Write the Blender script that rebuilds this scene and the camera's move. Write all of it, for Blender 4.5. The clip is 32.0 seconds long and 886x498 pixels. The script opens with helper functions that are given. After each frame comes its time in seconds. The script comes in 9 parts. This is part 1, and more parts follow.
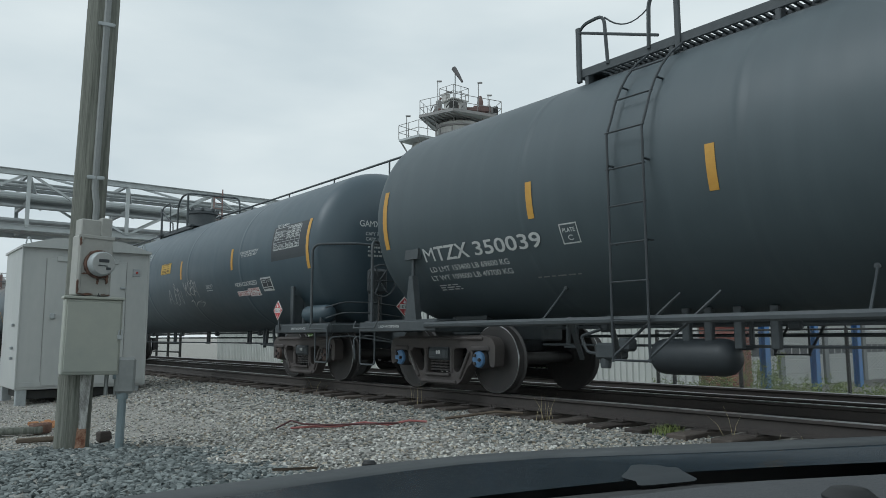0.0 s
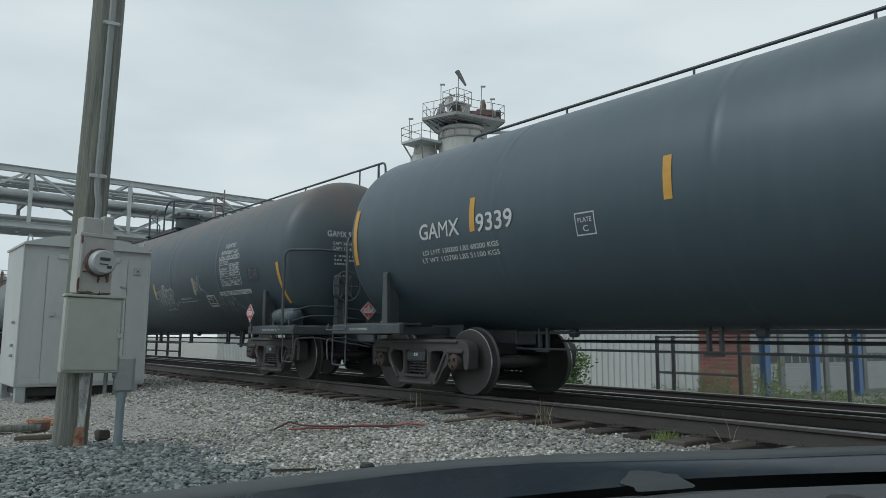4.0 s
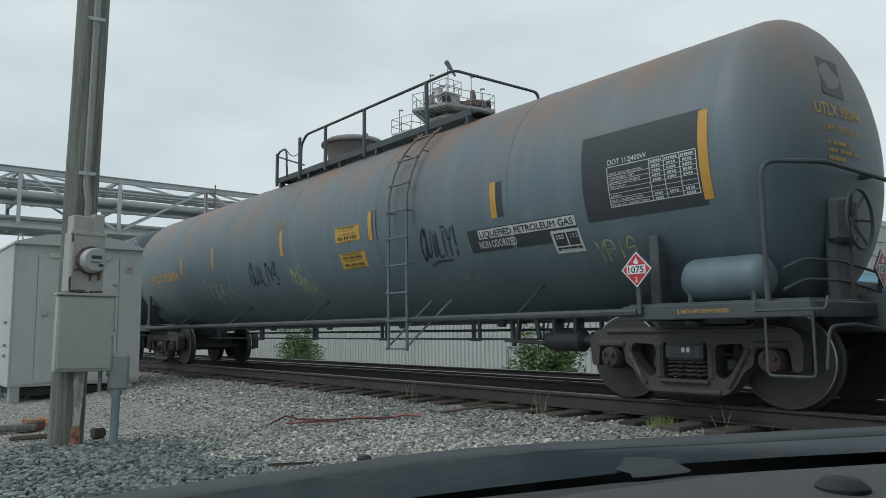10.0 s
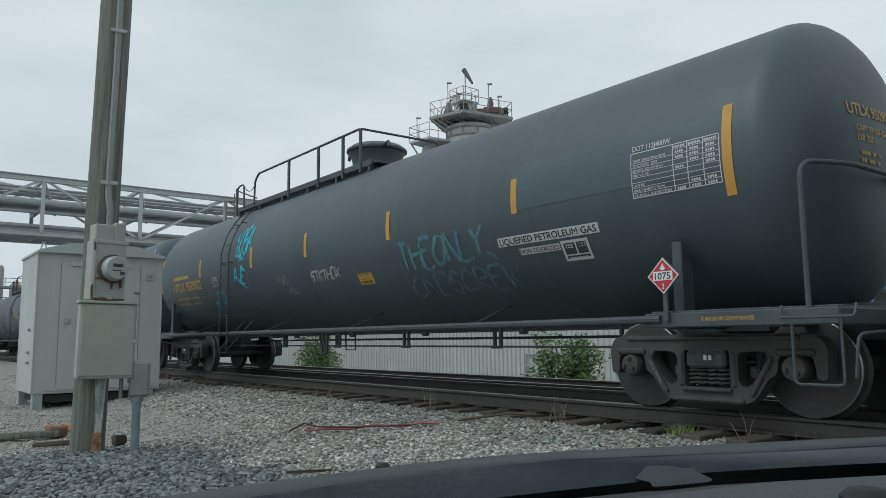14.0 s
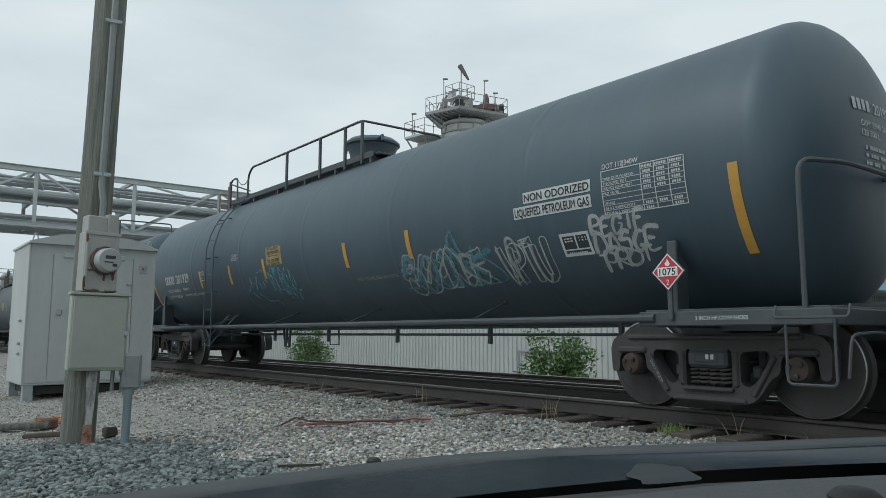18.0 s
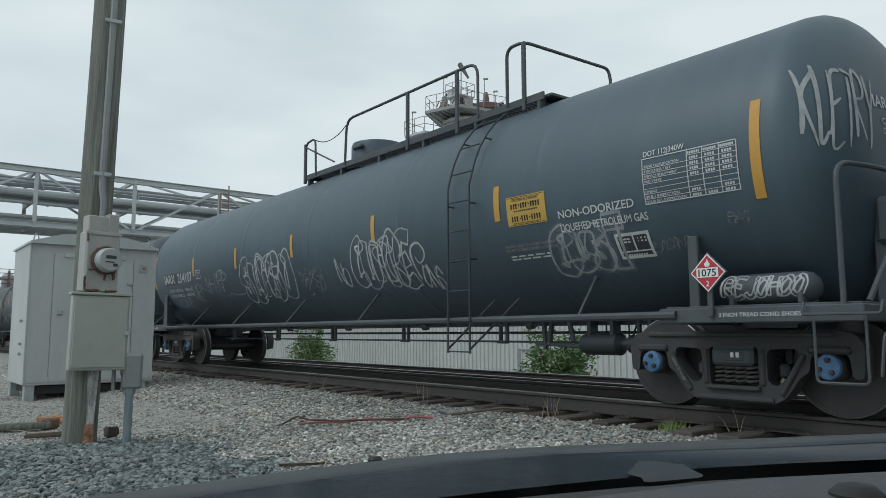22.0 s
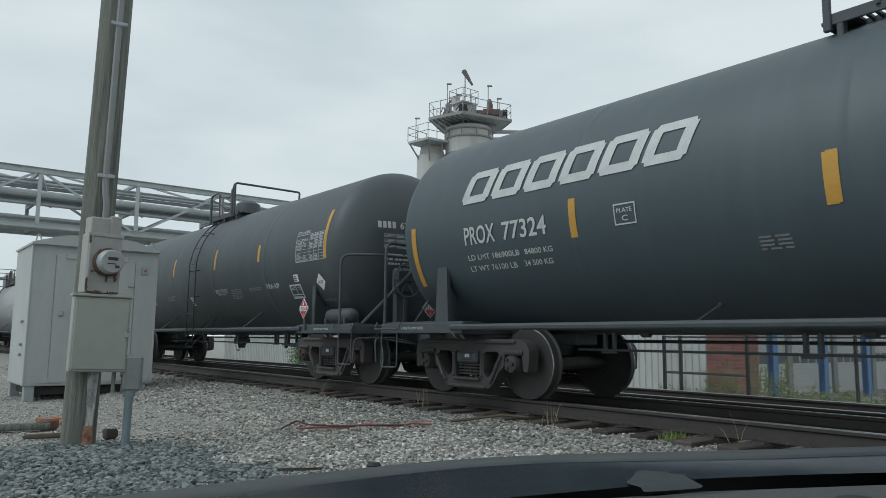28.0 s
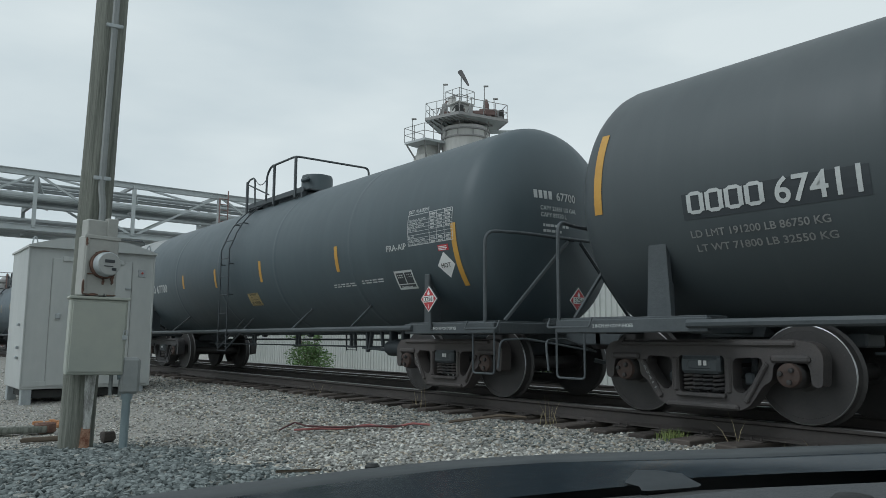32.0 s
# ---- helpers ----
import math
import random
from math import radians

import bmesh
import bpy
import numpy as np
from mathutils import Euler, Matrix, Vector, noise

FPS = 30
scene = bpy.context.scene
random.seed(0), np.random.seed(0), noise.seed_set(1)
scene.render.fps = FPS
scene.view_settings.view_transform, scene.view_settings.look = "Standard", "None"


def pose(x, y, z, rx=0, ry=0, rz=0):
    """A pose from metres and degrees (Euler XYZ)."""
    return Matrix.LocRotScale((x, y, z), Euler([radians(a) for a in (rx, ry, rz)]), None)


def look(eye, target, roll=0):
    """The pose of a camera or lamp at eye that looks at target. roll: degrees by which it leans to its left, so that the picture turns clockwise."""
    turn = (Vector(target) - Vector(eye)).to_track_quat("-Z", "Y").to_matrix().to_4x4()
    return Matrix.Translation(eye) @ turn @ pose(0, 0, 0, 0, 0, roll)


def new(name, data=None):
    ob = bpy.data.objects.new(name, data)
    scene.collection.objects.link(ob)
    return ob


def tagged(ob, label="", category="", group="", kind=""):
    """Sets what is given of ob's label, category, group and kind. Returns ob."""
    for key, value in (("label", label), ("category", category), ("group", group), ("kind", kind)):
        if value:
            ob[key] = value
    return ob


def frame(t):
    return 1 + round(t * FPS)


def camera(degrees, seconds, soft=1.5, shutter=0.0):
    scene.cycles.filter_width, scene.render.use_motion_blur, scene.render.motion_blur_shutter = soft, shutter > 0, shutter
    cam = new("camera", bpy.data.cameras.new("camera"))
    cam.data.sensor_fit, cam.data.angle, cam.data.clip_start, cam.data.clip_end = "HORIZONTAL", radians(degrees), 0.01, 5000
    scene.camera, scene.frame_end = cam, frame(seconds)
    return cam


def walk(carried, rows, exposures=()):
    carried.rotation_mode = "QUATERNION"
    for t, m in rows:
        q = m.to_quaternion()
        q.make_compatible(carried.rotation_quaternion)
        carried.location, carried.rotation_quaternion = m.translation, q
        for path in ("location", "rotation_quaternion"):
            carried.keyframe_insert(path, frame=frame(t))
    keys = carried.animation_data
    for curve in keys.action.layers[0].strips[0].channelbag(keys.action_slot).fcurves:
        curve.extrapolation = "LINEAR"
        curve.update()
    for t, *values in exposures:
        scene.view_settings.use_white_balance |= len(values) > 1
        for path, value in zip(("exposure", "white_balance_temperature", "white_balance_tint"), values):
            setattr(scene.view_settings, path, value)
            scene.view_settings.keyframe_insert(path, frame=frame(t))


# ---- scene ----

# camera: yaw to the left of +y, pitch up, roll, in degrees; it is held by hand inside a parked car
EYE = (0.0, 0.0, 1.30)


def aim(yaw, pitch, roll):
    y, p = radians(yaw), radians(pitch)
    way = Vector((-math.sin(y) * math.cos(p), math.cos(y) * math.cos(p), math.sin(p)))
    return look(EYE, Vector(EYE) + way, roll)


cam = camera(62.19, 32.0, soft=0.45)
walk(cam, [(t, aim(y, p, r)) for t, y, p, r in (
    (0, 51.25, 6.84, -0.23),
    (0.5, 51.22, 6.89, -0.15),
    (1, 51.21, 6.95, 0.00),
    (1.5, 51.21, 6.97, 0.17),
    (2, 51.23, 7.04, 0.29),
    (2.5, 51.24, 7.04, 0.54),
    (3, 51.23, 7.03, 0.54),
    (3.5, 51.25, 7.05, 0.55),
    (5.5, 51.62, 7.07, 0.54),
    (6, 51.53, 6.84, 0.50),
    (6.5, 51.37, 6.73, 0.38),
    (7, 51.23, 6.72, 0.45),
    (7.5, 51.05, 6.53, 0.21),
    (8, 50.89, 6.37, 0.12),
    (8.5, 50.79, 6.20, -0.08),
    (9, 50.70, 6.14, -0.30),
    (9.5, 50.63, 6.10, -0.55),
    (10, 50.76, 6.39, -0.64),
    (10.5, 50.98, 6.61, -0.60),
    (11, 51.18, 6.69, -0.73),
    (11.5, 51.50, 6.82, -0.81),
    (12, 51.71, 6.95, -0.79),
    (12.5, 51.89, 7.00, -0.58),
    (13, 52.12, 6.91, -0.63),
    (13.5, 52.16, 6.93, -0.68),
    (14, 52.15, 6.98, -0.63),
    (14.5, 52.12, 7.00, -0.59),
    (16.5, 51.86, 6.94, -0.17),
    (17, 51.79, 6.92, -0.09),
    (17.5, 51.80, 6.80, 0.04),
    (18, 51.67, 6.67, 0.05),
    (18.5, 51.76, 6.58, -0.05),
    (19, 51.81, 6.53, -0.04),
    (19.5, 51.80, 6.47, -0.20),
    (20, 51.79, 6.47, -0.26),
    (20.5, 51.83, 6.48, -0.35),
    (21, 51.79, 6.49, -0.31),
    (21.5, 51.82, 6.48, -0.24),
    (22, 51.71, 6.55, -0.17),
    (22.5, 51.58, 6.64, -0.09),
    (23, 51.50, 6.69, -0.01),
    (23.5, 51.47, 6.75, 0.07),
    (24, 51.45, 6.79, 0.06),
    (24.5, 51.48, 6.85, 0.14),
    (25, 51.53, 6.89, 0.29),
    (25.5, 51.68, 6.91, 0.42),
    (27.5, 51.89, 7.06, 0.63),
    (28, 51.85, 7.04, 0.62),
    (28.5, 51.86, 7.06, 0.72),
    (29, 51.73, 7.13, 0.59),
    (29.5, 51.70, 7.09, 0.45),
    (30, 51.58, 7.11, 0.34),
    (30.5, 51.56, 7.08, 0.14),
    (31, 51.55, 7.11, 0.02),
    (31.5, 51.60, 7.14, 0.09),
    (32, 51.63, 7.08, 0.26),
)], ((0.0, 0.06), (2.0, 0.0), (6.0, 0.02), (8.0, 0.08), (9.0, 0.12), (10.0, 0.0), (12.0, 0.03), (14.0, 0.0), (17.0, 0.05), (20.0, 0.08), (24.0, 0.06),
       (28.0, 0.02), (32.0, 0.0)))

# metres the train has run at each whole second
RUN = (0.01, 4.88, 9.84, 14.80, 19.81, 24.82, 29.84, 34.85, 39.84, 44.73, 49.59, 54.47, 59.36, 64.37, 69.25, 74.09, 78.89, 83.72, 88.70, 93.71, 98.63, 103.57, 108.49, 113.37, 118.25, 123.14, 128.04, 132.94, 137.83, 142.79, 147.79, 152.66, 157.54)

from mathutils.geometry import tessellate_polygon

# ---- world, sun ----
world = bpy.data.worlds.new("world")
scene.world = world
world.use_nodes = True
wn, wl = world.node_tree.nodes, world.node_tree.links
wn.clear()
w_out = wn.new("ShaderNodeOutputWorld")
w_bg = wn.new("ShaderNodeBackground")
w_sky = wn.new("ShaderNodeTexSky")
w_sky.sky_type, w_sky.sun_disc = "NISHITA", False
w_sky.sun_elevation, w_sky.sun_rotation = radians(49), radians(194)
w_hsv = wn.new("ShaderNodeHueSaturation")
w_hsv.inputs["Saturation"].default_value = 0.35
wl.new(w_sky.outputs[0], w_hsv.inputs["Color"])
w_co = wn.new("ShaderNodeTexCoord")
w_map = wn.new("ShaderNodeMapping")
w_map.inputs["Scale"].default_value = (1.0, 1.0, 3.2)
wl.new(w_co.outputs["Generated"], w_map.inputs["Vector"])
w_noise = wn.new("ShaderNodeTexNoise")
w_noise.inputs["Scale"].default_value = 1.6
w_noise.inputs["Detail"].default_value = 5.0
w_noise.inputs["Roughness"].default_value = 0.5
wl.new(w_map.outputs[0], w_noise.inputs["Vector"])
w_ramp = wn.new("ShaderNodeValToRGB")
w_ramp.color_ramp.elements[0].position = 0.34
w_ramp.color_ramp.elements[0].color = (0.531, 0.630, 0.679, 1)
w_ramp.color_ramp.elements[1].position = 0.60
w_ramp.color_ramp.elements[1].color = (0.703, 0.790, 0.817, 1)
wl.new(w_noise.outputs["Fac"], w_ramp.inputs[0])
w_gain = wn.new("ShaderNodeMix")
w_gain.data_type, w_gain.blend_type = "RGBA", "MULTIPLY"
w_gain.inputs["Factor"].default_value = 1.0
w_gain.inputs["B"].default_value = (10, 10, 10, 1)
w_gain.clamp_result = False
wl.new(w_ramp.outputs[0], w_gain.inputs["A"])
w_mix = wn.new("ShaderNodeMix")
w_mix.data_type = "RGBA"
w_mix.inputs["Factor"].default_value = 0.94
wl.new(w_hsv.outputs[0], w_mix.inputs["A"])
wl.new(w_gain.outputs["Result"], w_mix.inputs["B"])
wl.new(w_mix.outputs["Result"], w_bg.inputs["Color"])
w_bg.inputs["Strength"].default_value = 0.1
wl.new(w_bg.outputs[0], w_out.inputs[0])

sun = new("sun", bpy.data.lights.new("sun", "SUN"))
sun.data.energy, sun.data.angle, sun.data.color = 0.95, radians(25), (0.92, 1.0, 1.05)
sun.matrix_world = look((-7, -27, 32), (0, 0, 0))


# ---- materials ----
def material(name, c1, c2, scale=4.0, rough=0.6, metal=0.0, bump=0.0, bscale=30.0, detail=6.0, spread=0.25,
             stretch=(1, 1, 1), island=0.0, per_object=0.0, rough2=None, spec=0.5):
    """Two colours mixed by noise at two scales, with a fine relief."""
    m = bpy.data.materials.new(name)
    m.use_nodes = True
    n, l = m.node_tree.nodes, m.node_tree.links
    b = n["Principled BSDF"]
    b.inputs["Metallic"].default_value = metal
    b.inputs["Specular IOR Level"].default_value = spec
    co, mp = n.new("ShaderNodeTexCoord"), n.new("ShaderNodeMapping")
    mp.inputs["Scale"].default_value = stretch
    l.new(co.outputs["Object"], mp.inputs["Vector"])
    n1, n2 = n.new("ShaderNodeTexNoise"), n.new("ShaderNodeTexNoise")
    for node, sc in ((n1, scale), (n2, scale * 7.3)):
        node.inputs["Scale"].default_value = sc
        node.inputs["Detail"].default_value = detail
        l.new(mp.outputs[0], node.inputs["Vector"])
    avg = n.new("ShaderNodeMath")
    avg.operation = "MULTIPLY_ADD"
    avg.inputs[1].default_value = 0.35
    l.new(n2.outputs["Fac"], avg.inputs[0])
    half = n.new("ShaderNodeMath")
    half.operation = "MULTIPLY"
    half.inputs[1].default_value = 0.65
    l.new(n1.outputs["Fac"], half.inputs[0])
    l.new(half.outputs[0], avg.inputs[2])
    fac = avg.outputs[0]
    if island or per_object:
        src = n.new("ShaderNodeNewGeometry").outputs["Random Per Island"] if island else n.new("ShaderNodeObjectInfo").outputs["Random"]
        amount = island or per_object
        add = n.new("ShaderNodeMath")
        add.operation = "MULTIPLY_ADD"
        add.inputs[1].default_value = amount
        l.new(src, add.inputs[0])
        sub = n.new("ShaderNodeMath")
        sub.operation = "SUBTRACT"
        sub.inputs[1].default_value = amount / 2
        l.new(fac, sub.inputs[0])
        l.new(sub.outputs[0], add.inputs[2])
        fac = add.outputs[0]
    rng = n.new("ShaderNodeMapRange")
    rng.inputs["From Min"].default_value, rng.inputs["From Max"].default_value = 0.5 - spread, 0.5 + spread
    l.new(fac, rng.inputs["Value"])
    mix = n.new("ShaderNodeMix")
    mix.data_type = "RGBA"
    mix.inputs["A"].default_value, mix.inputs["B"].default_value = (*c1, 1), (*c2, 1)
    l.new(rng.outputs[0], mix.inputs["Factor"])
    l.new(mix.outputs["Result"], b.inputs["Base Color"])
    if rough2 is None:
        b.inputs["Roughness"].default_value = rough
    else:
        rr = n.new("ShaderNodeMapRange")
        rr.inputs["To Min"].default_value, rr.inputs["To Max"].default_value = rough, rough2
        l.new(n2.outputs["Fac"], rr.inputs["Value"])
        l.new(rr.outputs[0], b.inputs["Roughness"])
    if bump:
        n3, bp = n.new("ShaderNodeTexNoise"), n.new("ShaderNodeBump")
        n3.inputs["Scale"].default_value = bscale
        n3.inputs["Detail"].default_value = 4.0
        l.new(mp.outputs[0], n3.inputs["Vector"])
        bp.inputs["Strength"].default_value = bump
        bp.inputs["Distance"].default_value = 0.02
        l.new(n3.outputs["Fac"], bp.inputs["Height"])
        l.new(bp.outputs[0], b.inputs["Normal"])
    return m


def tank_paint(name, c1, c2, top=None, top_from=3.2, top_to=4.1, amount=0.8, rough=0.42, streak=0.5):
    """Weathered tank paint: soft mottling, rain streaks down the side, and a second colour along the crown: brown rust
    and dust on some cars, a paler tone on the black ones.
    """
    m = material(name, c1, c2, scale=0.7, rough=rough, rough2=rough + 0.18, bump=0.06, bscale=1.2, stretch=(1, 1, 0.45), spec=0.65)
    n, l = m.node_tree.nodes, m.node_tree.links
    b = n["Principled BSDF"]
    base = b.inputs["Base Color"].links[0].from_socket
    co = n.new("ShaderNodeTexCoord")
    mp = n.new("ShaderNodeMapping")
    mp.inputs["Scale"].default_value = (5.0, 0.6, 0.25)
    l.new(co.outputs["Object"], mp.inputs["Vector"])
    st = n.new("ShaderNodeTexNoise")
    st.inputs["Scale"].default_value, st.inputs["Detail"].default_value = 1.0, 6.0
    l.new(mp.outputs[0], st.inputs["Vector"])
    sr = n.new("ShaderNodeMapRange")
    sr.inputs["From Min"].default_value, sr.inputs["From Max"].default_value = 0.5, 0.8
    sr.inputs["To Max"].default_value = streak
    l.new(st.outputs["Fac"], sr.inputs["Value"])
    mx = n.new("ShaderNodeMix")
    mx.data_type = "RGBA"
    mx.inputs["B"].default_value = (*[v * 1.5 + 0.008 for v in c2], 1)
    l.new(sr.outputs[0], mx.inputs["Factor"])
    l.new(base, mx.inputs["A"])
    out = mx.outputs["Result"]
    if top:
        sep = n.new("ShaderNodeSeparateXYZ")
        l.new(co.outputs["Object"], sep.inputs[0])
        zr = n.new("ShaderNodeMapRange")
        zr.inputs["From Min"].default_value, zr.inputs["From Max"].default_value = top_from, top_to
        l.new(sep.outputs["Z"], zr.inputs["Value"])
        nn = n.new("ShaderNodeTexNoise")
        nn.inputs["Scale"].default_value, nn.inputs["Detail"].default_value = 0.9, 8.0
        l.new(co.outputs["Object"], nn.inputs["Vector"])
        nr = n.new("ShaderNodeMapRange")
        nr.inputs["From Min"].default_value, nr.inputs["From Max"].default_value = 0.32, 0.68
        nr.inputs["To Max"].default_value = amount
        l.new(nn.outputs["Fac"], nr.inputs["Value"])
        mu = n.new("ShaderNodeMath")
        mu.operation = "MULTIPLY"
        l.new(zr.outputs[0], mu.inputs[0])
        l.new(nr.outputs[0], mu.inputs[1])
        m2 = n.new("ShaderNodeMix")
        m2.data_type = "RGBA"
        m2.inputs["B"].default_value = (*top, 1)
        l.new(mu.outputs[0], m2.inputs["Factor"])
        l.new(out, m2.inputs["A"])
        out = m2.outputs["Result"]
    l.new(out, b.inputs["Base Color"])
    return m


